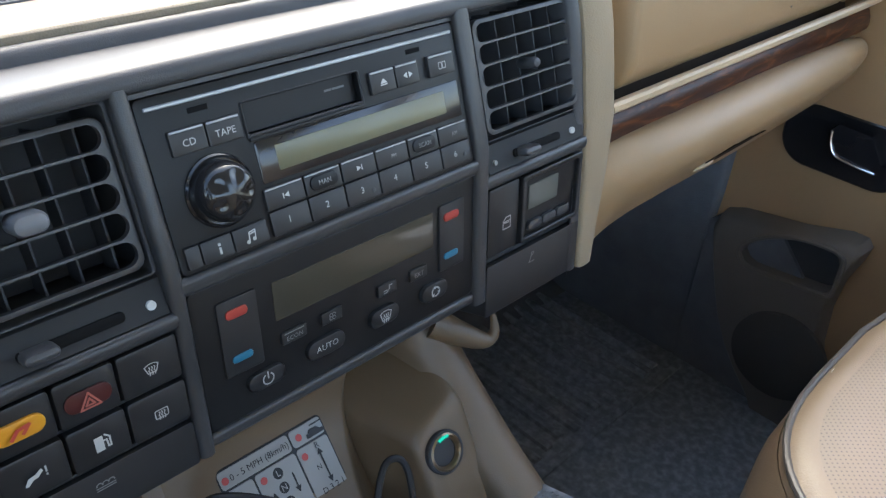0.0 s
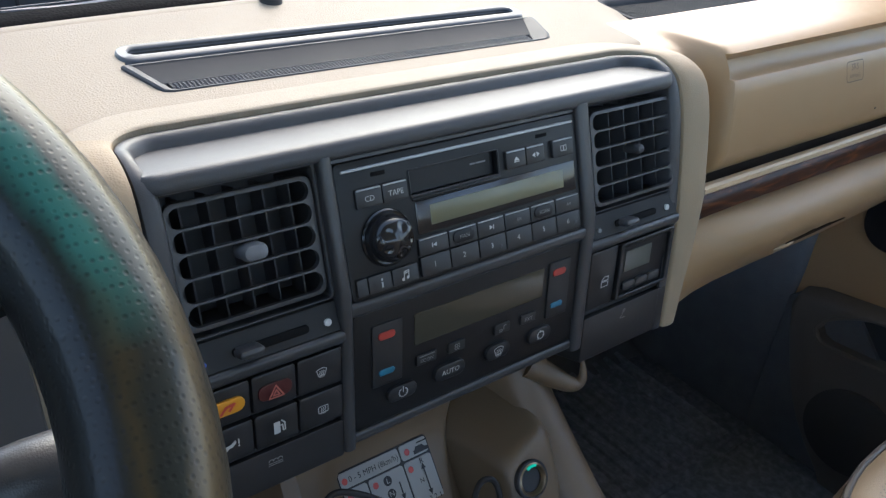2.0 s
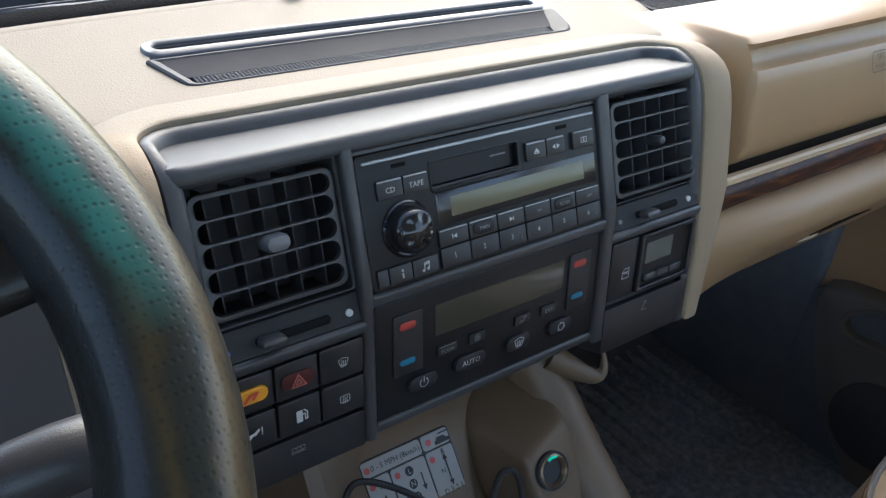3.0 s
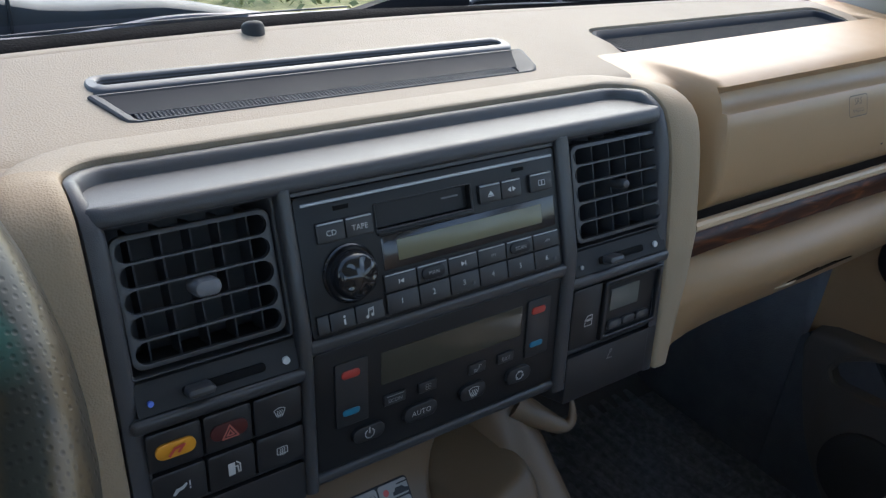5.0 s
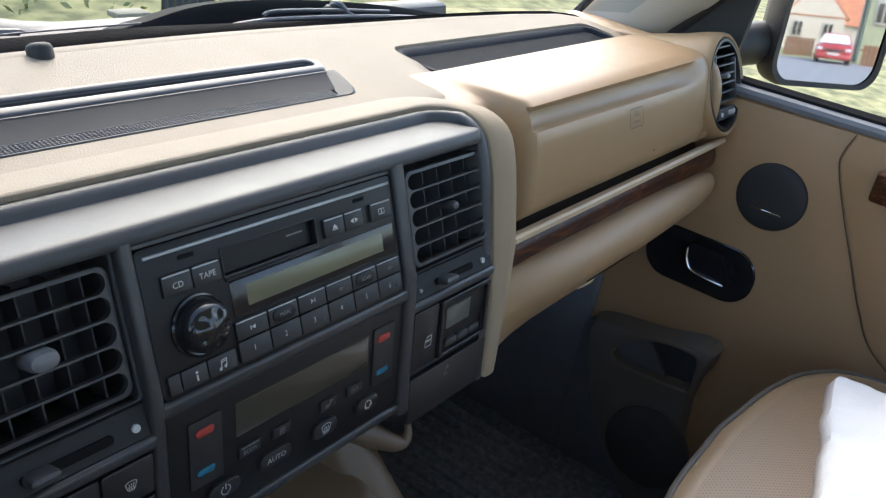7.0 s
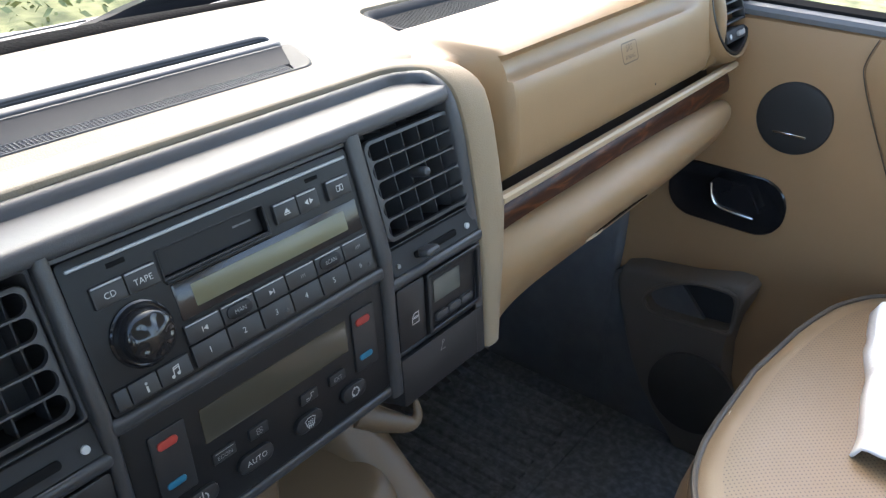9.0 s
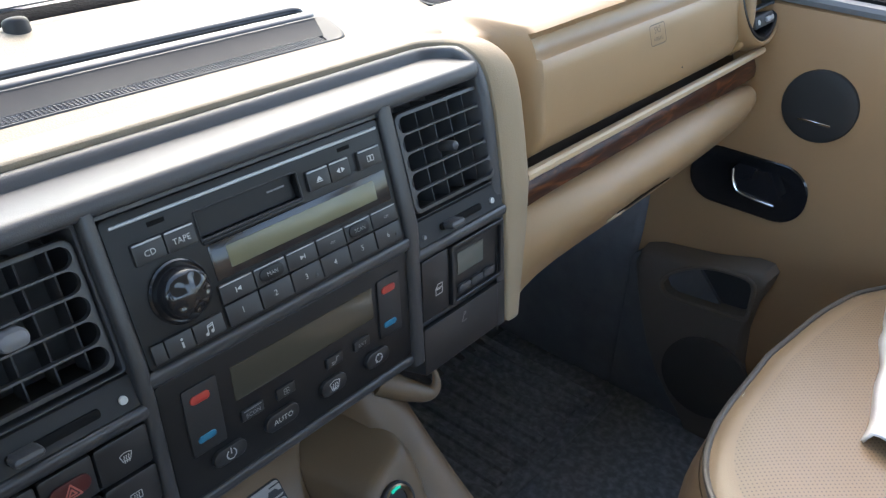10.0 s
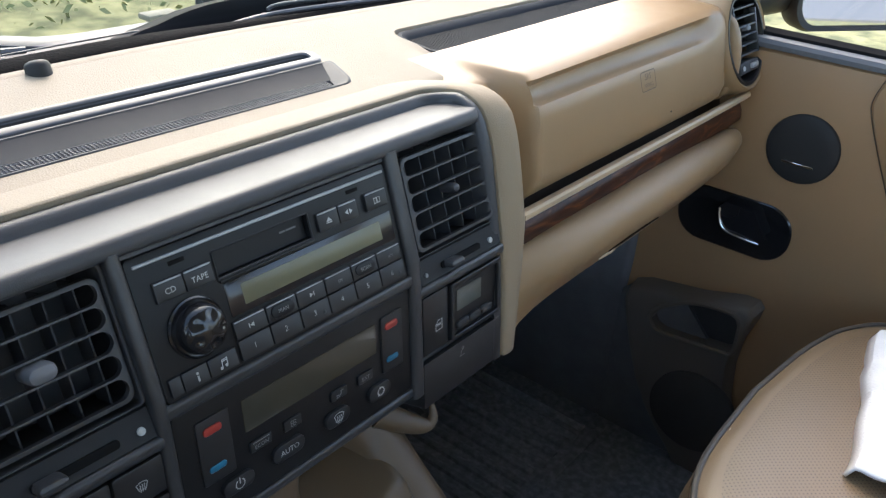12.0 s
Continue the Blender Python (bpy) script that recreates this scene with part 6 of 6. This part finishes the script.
def door_panel():
    prof = [(0.86, -0.04), (0.775, -0.04), (0.765, 0.10), (0.768, 0.24), (0.777, 0.30), (0.778, 0.40), (0.775, 0.55), (0.776, 0.63), (0.782, 0.655), (0.80, 0.664), (0.86, 0.664)]
    return loft([[(x, y, z) for x, z in prof] for y in (-1.5, -0.9, -0.4, -0.16, 0.0, 0.1, 0.168)], cap0=True, cap1=True)


panel = part("trim_panel", door_panel(), DOOR_TAN, door)
part("window_seal", loft([[(x, y, z + 0.01 * (y + 0.02)) for x, z in ((0.795, 0.660), (0.795, 0.676), (0.803, 0.681), (0.812, 0.678), (0.812, 0.66))] for y in (-1.5, -0.5, 0.0, 0.27)], cap0=True, cap1=True), SCUTTLE_BLACK, door, "black rubber window seal")
part("sill_cap", loft([[(x, y, z + 0.01 * (y + 0.02)) for x, z in ((0.782, 0.6590), (0.781, 0.6650), (0.784, 0.6700), (0.794, 0.6725), (0.796, 0.6595))] for y in (-1.5, -0.5, 0.0, 0.16)], cap0=True, cap1=True), KNOB_GREY, door, "grey trim along the window sill")
part("sill_strip", box(0.812, 0.85, -1.5, 0.16, 0.655, 0.664, 0.003), SCUTTLE_BLACK, door)
seam = smooth_path([(0.7755, -0.143, 0.656), (0.7745, -0.136, 0.631), (0.774, -0.138, 0.612), (0.774, -0.159, 0.566), (0.774, -0.189, 0.508), (0.775, -0.222, 0.445), (0.776, -0.255, 0.399), (0.776, -0.32, 0.36)], 5)
part("panel_seam", tube(seam, 0.0007, 6), SEAM, door)


def armrest_panel():
    rings = []
    for p in seam:
        rings.append([(p.x + 0.002, p.y - 0.0008, p.z), (p.x - 0.0006, p.y - 0.0030, p.z), (p.x - 0.0024, p.y - 0.012, p.z), (p.x - 0.005, p.y - 0.03, p.z), (p.x - 0.006, p.y - 0.06, p.z), (p.x - 0.006, -0.9, p.z)])
    return loft(rings, closed=False)


part("upper_panel", armrest_panel(), DOOR_TAN, door)
part("wood_inlay", box(0.750, 0.768, -0.40, -0.183, 0.590, 0.628, 0.005, 3), WOOD, door, "burr walnut inlay with pull")


def speaker():
    s = part("tweeter_speaker", lathe([(0.0455, 0.010), (0.0455, -0.003), (0.044, -0.0055), (0.040, -0.0068), (0.030, -0.0078), (0.015, -0.0084), (0.0, -0.0086)], (0.777, -0.0745, 0.5475), axis="x", n=40), PAINT_BLACK, door, "round black speaker cover")
    badge = box(0.7665, 0.7688, -0.0945, -0.0545, 0.5275, 0.5305, 0.0006, 1)
    part("badge", badge, CHROME, s, "thin silver badge bar")


speaker()


def handle():
    pts = rounded(-0.092, 0.068, 0.381, 0.463, 0.038, 8)
    dish = loft([[(0.7745, y, z) for y, z in pts], [(0.7728, y, z) for y, z in inset(pts, 0.002)], [(0.7732, y, z) for y, z in inset(pts, 0.004)], [(0.7745, y, z) for y, z in inset(pts, 0.009)], [(0.776, y, z) for y, z in inset(pts, 0.02)]], cap0=False, cap1=True)
    d = part("handle_recess", dish, KNOB_BLACK, door, "glossy black handle recess")
    part("door_lever", tube(smooth_path([(0.765, 0.006, 0.4415), (0.763, 0.002, 0.425), (0.762, -0.008, 0.4135), (0.761, -0.031, 0.410), (0.763, -0.0565, 0.4085)], 5), 0.0018, 8), CHROME, d, "chrome edge of the door lever")
    part("lever_plate", slab_x([(0.009, 0.44), (0.002, 0.415), (-0.05, 0.409), (-0.06, 0.42), (-0.04, 0.45), (0.0, 0.452)], 0.764, 0.772), GLOSS, d)


def slab_x(pts, x0, x1):
    return loft([[(x0, y, z) for y, z in pts], [(x1, y, z) for y, z in pts]], cap0=True, cap1=True)


handle()


def pocket():
    part("lower_carpet", slab_x([(0.1215, -0.02), (0.1215, 0.262), (0.112, 0.272), (0.08, 0.280), (0.02, 0.285), (-0.06, 0.20), (-0.10, 0.08), (-0.12, -0.02)], 0.7575, 0.776), CARPET, door, "dark carpet on the door's lower front")
    outline = [(-0.035, -0.02), (-0.012, 0.02), (0.020, 0.055), (0.045, 0.088), (0.068, 0.130), (0.085, 0.175), (0.100, 0.220), (0.110, 0.262), (0.104, 0.280), (0.080, 0.290), (0.0, 0.303), (-0.055, 0.319), (-0.074, 0.319), (-0.082, 0.310), (-0.079, 0.290), (-0.070, 0.258), (-0.068, 0.215), (-0.074, 0.16), (-0.095, 0.10), (-0.115, 0.03), (-0.125, -0.02)]

    def ring(x, s):
        return [(x, 0.02 + (y - 0.02) * s, 0.18 + (z - 0.18) * s) for y, z in outline]
    body = loft([ring(0.775, 1.03), ring(0.760, 1.02), ring(0.750, 1.0), ring(0.744, 0.975), ring(0.741, 0.94)], cap0=True, cap1=True)
    b = part("door_pocket", body, DOOR_SHADED, door, "moulded tan door pocket with shade in its colour")
    shift = -0.011
    mouth = [(y + shift, z) for y, z in ((-0.040, 0.302), (-0.049, 0.298), (-0.053, 0.289), (-0.054, 0.256), (-0.051, 0.246), (-0.043, 0.242), (0.000, 0.237), (0.050, 0.232), (0.063, 0.236), (0.070, 0.246), (0.068, 0.257), (0.055, 0.272), (0.030, 0.288), (0.008, 0.297), (-0.015, 0.301))]
    c = slab_x(mouth, 0.70, 0.771)
    cut(b, shifted(c, b))
    part("pocket_lining", slab_x([(0.008 + (y - 0.008) * 1.03, 0.268 + (z - 0.268) * 1.03) for y, z in mouth], 0.7645, 0.7685), DARK, b)
    lip = [(0.7405, y, z) for y, z in [(0.008 + (y - 0.008) * 1.06, 0.268 + (z - 0.268) * 1.10) for y, z in mouth]]
    part("pocket_lip", tube(smooth_path(lip + lip[:1], 3), 0.0032, 8, caps=False), DOOR_SHADED, b)
    part("lower_speaker", lathe([(0.067, 0.004), (0.067, -0.004), (0.063, -0.006), (0.0, -0.005)], (0.738, -0.034, 0.121), axis="x", n=40), SPEAKER, door, "round dark lower speaker grille")


pocket()
part("pane", loft([[(0.83, y, 0.66), (0.81, y, 0.95), (0.77, y, 1.24)] for y in (-0.7, -0.3, 0.05, 0.12)], closed=False), GLASS, door).visible_shadow = False
part("window_frame", tube(smooth_path([(0.815, 0.16, 0.668), (0.808, 0.075, 0.78), (0.80, 0.0, 0.90), (0.785, -0.06, 1.0), (0.76, -0.16, 1.22), (0.75, -0.3, 1.24), (0.75, -0.7, 1.24)], 4), 0.016, 10), PAINT_BLACK, door)
part("mirror_gusset", slab_x([(0.20, 0.665), (0.030, 0.665), (0.034, 0.70), (0.026, 0.79), (0.010, 0.86), (0.03, 0.86), (0.049, 0.790), (0.087, 0.742), (0.16, 0.70)], 0.800, 0.812), PAINT_BLACK, door, "black triangular gusset")


# ---- door mirror ----
MC = Vector((0.965, -0.062, 0.735))
EYE = Vector((-0.292, -0.316, 0.890))
OUT = Vector((0.16, -1.0, -0.001)).normalized()
MN = (OUT - (MC - EYE).normalized()).normalized()
MX = Vector((0, 0, 1)).cross(MN).normalized()
MZ = MN.cross(MX)
mirror = thing("wing_mirror", MC, IDENT, "black wing mirror outside the passenger window", "mirror")


def mirror_ring(s, d, r=0.03, w=0.088, h=0.066):
    return [MC + MX * x + MZ * z + MN * d for x, z in rounded(-w * s, w * s, -h * s, h * s, r * s, 6)]


part("housing", loft([mirror_ring(1.0, 0.002), mirror_ring(1.10, 0.004), mirror_ring(1.13, -0.006), mirror_ring(1.1, -0.03), mirror_ring(0.85, -0.065), mirror_ring(0.5, -0.08)], cap1=True), PAINT_BLACK, mirror)
part("mirror_glass", loft([mirror_ring(1.01, 0.0), mirror_ring(1.01, -0.004)], cap0=True, cap1=True), MIRROR, mirror, "mirror glass showing the street behind", smooth=False)
part("mirror_arm", tube([Vector((0.815, 0.06, 0.70)), MC - MN * 0.04 - MX * 0.0 + Vector((-0.06, 0.04, -0.02)), MC - MN * 0.04], [0.03, 0.03, 0.028], 12), PAINT_BLACK, mirror)

# ---- sensor, cowl and wipers ----
dome = thing("light_sensor", (-0.0155, 0.206, top_plane(0.206)), FASCIA, "small black dome sensor on the dashboard", "sensor")
part("dome", lathe([(0.0088, -0.006), (0.0088, 0.0042), (0.0083, 0.0060), (0.0068, 0.0075), (0.0040, 0.0084), (0.0, 0.0087)], (-0.0160, 0.205, top_plane(0.205)), axis="z", n=28), PAINT_BLACK, dome)


def cowl():
    t = thing("cowl_panel", (0, 0.4, 0.62), IDENT, "dark scuttle panel under the windscreen", "scuttle")
    prof = [(0.285, 0.640), (0.30, 0.655), (0.38, 0.660), (0.46, 0.662), (0.488, 0.664), (0.50, 0.60), (0.285, 0.56)]
    part("panel", loft([[(x, y - 0.10 * abs(x / 0.78) ** 3, z) for y, z in prof] for x in [k / 10 * 0.78 for k in range(-10, 11)]], cap0=True, cap1=True), PAINT_BLACK, t)


cowl()


def wiper(base, arm, blade, link):
    """One wiper: a spindle, a bent arm, a thin link and the blade that lies on the glass."""
    w = thing("windscreen_wiper", base, IDENT, "dusty black windscreen wiper at the glass, grey reflection in its colour", "wiper", "wipers")
    n = len(smooth_path(arm, 5))
    part("arm", tube(smooth_path(arm, 5), [0.0055 - 0.0025 * k / n for k in range(n)], 8), WIPER_GREY, w)
    part("blade", tube(smooth_path(blade, 4), 0.0028, 8), WIPER_GREY, w)
    part("link", tube(smooth_path(link, 4), 0.0022, 8), WIPER_GREY, w)
    x, y, z = base
    part("spindle", lathe([(0.014, -0.03), (0.014, 0.004), (0.009, 0.009), (0.0, 0.010)], base, axis="z", n=16), PAINT_BLACK, w)


wiper((0.425, 0.385, 0.690), [(0.425, 0.385, 0.700), (0.420, 0.372, 0.704), (0.428, 0.365, 0.695), (0.435, 0.362, 0.692)],
      [(0.245, 0.362, 0.6905), (0.300, 0.362, 0.6945), (0.40, 0.362, 0.6925), (0.50, 0.358, 0.6885), (0.56, 0.352, 0.685)],
      [(0.300, 0.366, 0.6985), (0.320, 0.366, 0.7025), (0.42, 0.366, 0.6985), (0.50, 0.362, 0.694)])
wiper((-0.16, 0.40, 0.668), [(-0.16, 0.40, 0.680), (-0.11, 0.37, 0.6905), (-0.06, 0.36, 0.7005), (-0.02, 0.355, 0.7045), (0.03, 0.35, 0.7035)],
      [(-0.30, 0.335, 0.7010), (-0.20, 0.338, 0.6995), (-0.08, 0.340, 0.6985), (0.02, 0.340, 0.6985), (0.09, 0.338, 0.6990)],
      [(-0.09, 0.350, 0.6935), (-0.04, 0.348, 0.6985), (0.01, 0.346, 0.6985)])


def bonnet():
    t = thing("bonnet", (0, 1.0, 0.4), IDENT, "pale grey dusty bonnet in front of the windscreen", "bonnet")
    rings = []
    for y, lift in ((0.50, -0.050), (0.496, -0.010), (0.4975, -0.004), (0.503, 0.0), (0.53, 0.0), (0.80, -0.075), (1.20, -0.20), (1.50, -0.31), (1.58, -0.45), (1.60, -0.90)):
        top = []
        for k in range(41):
            x = -0.80 + 1.6 * k / 40
            f = max(0.0, min(1.0, (x + 0.02) / 0.18))
            g = max(0.0, min(1.0, (-0.10 - x) / 0.06))
            top.append((x, y, 0.6870 - 0.026 * f * f * (3 - 2 * f) + 0.012 * g * g * (3 - 2 * g) + lift))
        rings.append([(-0.85, y, -0.25)] + top + [(0.85, y, -0.25)])
    part("panel", loft(rings, closed=False), BONNET_GREY, t)
    part("seam", box(-0.1475, -0.1445, 0.492, 0.500, 0.660, 0.702, 0.001), DARK, t)
    part("washer_jet", lathe([(0.009, 0.0), (0.009, -0.002), (0.007, -0.003), (0.0, -0.0035)], (-0.168, 0.4965, 0.688), n=18), PAINT_BLACK, t)
    f = thing("scuttle_fairing", (0.4, 0.42, 0.60), IDENT, "curved black fairing beside the wiper spindle", "fairing")
    rings = []
    for x, z in ((0.135, 0.676), (0.153, 0.685), (0.170, 0.689), (0.187, 0.692), (0.207, 0.6970), (0.227, 0.7012), (0.250, 0.7043), (0.277, 0.7060), (0.315, 0.7066), (0.357, 0.7055), (0.40, 0.7032), (0.449, 0.6996), (0.50, 0.6952), (0.557, 0.6886), (0.665, 0.673), (0.76, 0.655)):
        rings.append([(x, 0.392, 0.64), (x, 0.394, z - 0.016), (x, 0.397, z - 0.004), (x, 0.401, z), (x, 0.43, z - 0.006), (x, 0.47, z - 0.04), (x, 0.50, 0.60)])
    part("shell", loft(rings, closed=False, cap0=True), SCUTTLE_BLACK, f)


bonnet()


# ---- outside ----
def ground():
    t = thing("ground", (0, 0, -0.65), IDENT, "dry yellow-green grass round the parked car", "ground", kind="structure")
    bm = bmesh.new()
    ticks = [-400, -150, -70, -40, -25, -15, -9, -5, -2, 0, 2, 4, 6, 8, 10, 13, 17, 25, 45, 100, 400]
    rows = []
    for x in ticks:
        row = []
        for y in ticks:
            bank = max(0.0, min(1.0, (y - 4.5) / 9)) * (1.5 if abs(x) < 60 else 0.8)
            z = -0.65 + bank + 0.12 * noise.noise((x * 0.3, y * 0.3, 0)) * (1 if abs(x) + abs(y) > 4 else 0)
            row.append(bm.verts.new((x, y, z)))
        rows.append(row)
    for i in range(len(ticks) - 1):
        for j in range(len(ticks) - 1):
            bm.faces.new((rows[i][j], rows[i + 1][j], rows[i + 1][j + 1], rows[i][j + 1]))
    part("turf", bm, GRASS, t)


ground()


def hedge():
    t = thing("hedge", (0, 14, 0), IDENT, "rough leafy undergrowth on the bank", "hedge", kind="stuff")
    rng = random.Random(4)
    bm = bmesh.new()
    for k in range(26000):
        x, f = rng.uniform(-16, 22), rng.random() ** 1.3
        y = 5.0 + 9 * f
        z = -0.65 + (y - 4.5) / 6.0 + rng.uniform(0.0, 0.22 + 0.45 * f) * (0.4 + 0.6 * abs(math.sin(1.3 * x + 0.4 * y)))
        s = rng.uniform(0.015, 0.05)
        a, b = rng.uniform(0, 6.28), rng.uniform(-0.9, 0.9)
        u = Vector((math.cos(a), math.sin(a), b)) * s
        v = Vector((-math.sin(a) * 0.5, math.cos(a) * 0.5, 0.9)) * s * 0.6
        c = Vector((x, y, z))
        bm.faces.new([bm.verts.new(c + q) for q in (-u, -v * 0.8, u, v)])
    part("leaves", bm, HEDGE, t, smooth=False)


hedge()


def roadside():
    """A capped stone block and a ribbed metal sheet standing in the grass ahead of the car."""
    stone = thing("stone_block", (1.195, 2.03, -0.65), IDENT, "weathered khaki stone block with a flat cap in the grass", "stone")
    part("block", box(1.15, 1.24, 2.005, 2.055, -0.70, 0.252, 0.010), STONE, stone)
    part("cap", box(1.135, 1.255, 1.995, 2.065, 0.255, 0.276, 0.007), STONE, stone)
    sheet = thing("metal_sheet", (2.85, 4.0, -0.65), IDENT, "pale blue-grey ribbed metal sheet standing in the grass", "metal sheet")
    rings = []
    for k in range(61):
        x = 2.66 + 0.0065 * k
        y = 4.0 + 0.012 * math.sin(2 * math.pi * k / 8)
        rings.append([(x, y, -0.75), (x, y, 0.25), (x, y + 0.004, 0.25), (x, y + 0.004, -0.75)])
    part("ribbed_panel", loft(rings, cap0=True, cap1=True), BONNET_GREY, sheet)


roadside()


def street():
    """What the wing mirror shows, far behind the car."""
    side = Vector((-OUT.y, OUT.x, 0)).normalized() * -1
    origin = Vector((MC.x, MC.y, -0.65))
    flat = Vector((OUT.x, OUT.y, 0)).normalized()
    right = Vector((flat.y, -flat.x, 0))
    at = lambda d, s, z=0.0: origin + flat * d + right * s + Vector((0, 0, z))

    def spot(d, s):
        m = Matrix.Identity(4)
        m.col[0][:3], m.col[1][:3], m.col[2][:3] = right, -flat, (0, 0, 1)
        m.translation = at(d, s)
        return m
    road = thing("road", (0, 0, 0), spot(38, 0), "grey asphalt road behind the car", "road", kind="structure")
    part("surface", box(-60, 60, -9, 14, -0.02, 0.05, 0.0), ASPHALT, road)
    car = thing("parked_car", (0, 0, 0), spot(43, -0.1), "small red hatchback parked on the road", "car")
    sil = [(-0.80, 0.30), (-0.83, 0.75), (-0.78, 0.92), (-0.60, 1.40), (-0.5, 1.46), (0.5, 1.46), (0.60, 1.40), (0.78, 0.92), (0.83, 0.75), (0.80, 0.30)]
    part("body", loft([[(x * 0.9, 0.9, min(z, 0.85) * 0.9 + 0.06) for x, z in sil], [(x, 0.75, min(z, 0.92)) for x, z in sil], [(x * 0.96, 0.1, z) for x, z in sil], [(x, -2.4, z) for x, z in sil], [(x * 0.9, -2.9, 0.3 + z * 0.45) for x, z in sil]], cap0=True, cap1=True), CAR_RED, car)
    part("rear_window", loft([[(x, y - 0.02, z) for x, y, z in ((-0.66, 0.70, 0.98), (0.66, 0.70, 0.98), (0.52, 0.20, 1.38), (-0.52, 0.20, 1.38))], [(x, y + 0.03, z + 0.03) for x, y, z in ((-0.66, 0.70, 0.98), (0.66, 0.70, 0.98), (0.52, 0.20, 1.38), (-0.52, 0.20, 1.38))]], cap0=True, cap1=True), PALE_GLASS, car, "pale glass with the sky's reflection painted in")
    part("bumper", box(-0.76, 0.76, 0.8, 1.0, 0.28, 0.50, 0.06), CAR_RED, car)
    part("grille", box(-0.42, 0.42, 0.86, 0.96, 0.62, 0.74, 0.03), DARK, car)
    part("number_plate", box(-0.26, 0.26, 1.0, 1.02, 0.46, 0.57, 0.01), PRINT, car)
    for s in (-1, 1):
        part("headlight", box(s * 0.62 - 0.12, s * 0.62 + 0.12, 0.80, 0.94, 0.66, 0.80, 0.04), PALE_GLASS, car)
        for y in (0.1, -2.2):
            part("tyre", lathe([(0.2, -0.1), (0.31, -0.1), (0.31, 0.1), (0.2, 0.1)], (s * 0.70, y, 0.31), axis="x", n=20), DARK, car)
    for s, d, mat, w, h0, h1, label in ((1.7, 70, HOUSE_WALL, 4.4, 2.7, 5.4, "pale house with an orange tiled roof"), (-1.0, 84, HOUSE_WALL, 7.0, 2.4, 6.4, "pale cottage under a broad orange roof"), (-4.1, 50, HOUSE_GREEN, 5.4, 4.6, 6.6, "sage green boarded house with white windows")):
        h = thing("house", (0, 0, 0), spot(d, s), label, "house", "houses")
        part("wall", box(-w / 2, w / 2, -8, 0, 0, h0, 0.0), mat, h)
        if s == -1.0:
            ridge = [[(x, 0.4, h0 - 0.1), (x, -4, h1), (x, -8.4, h0 - 0.1)] for x in (-w / 2 - 0.3, w / 2 + 0.3)]
        else:
            ridge = [[(x, y, z) for x, z in ((-w / 2 - 0.3, h0 - 0.1), (0, h1), (w / 2 + 0.3, h0 - 0.1))] for y in (0.05, -8.3)]
            part("gable", loft([[(x, y, z) for x, z in ((-w / 2, h0), (0, h1 - 0.3), (w / 2, h0))] for y in (0.06, -0.1)], cap0=True, cap1=True), mat, h)
        part("roof", loft(ridge, cap0=True, cap1=True), ROOF_TILE, h)
        for x in ((-w / 4, w / 4) if s > -4 else (1.95, -0.4)):
            win = part("window", box(x - 0.42, x + 0.42, -0.05, 0.08, 1.0 if s > -4 else 2.1, 2.2 if s > -4 else 3.4, 0.02), STICKER, h)
            z0, z1 = (1.1, 2.1) if s > -4 else (2.25, 3.25)
            for e in (-0.18, 0.18):
                part("pane", box(x + e - 0.13, x + e + 0.13, 0.05, 0.095, z0, z1, 0.0), GLOSS, win)
    for a, b, d in ((1.0, 2.6, 52), (-2.4, -1.25, 45)):
        fence = thing("fence", (0, 0, 0), spot(d, 0), "brown board fence along the road", "fence", "fences along the road")
        for k in range(int((b - a) / 0.2)):
            part("board", box(a + 0.2 * k, a + 0.2 * k + 0.18, -0.03, 0.0, 0.0, 1.05, 0.0), FENCE, fence)
        part("rail", box(a, b, -0.07, -0.03, 0.75, 0.83, 0.0), FENCE, fence)
    pole = thing("lamp_post", (0, 0, 0), spot(56, -1.3), "white street pole beside the road", "pole")
    part("shaft", tube([(0, 0, 0), (0, 0, 6)], [0.12, 0.09], 10), STICKER, pole)


street()
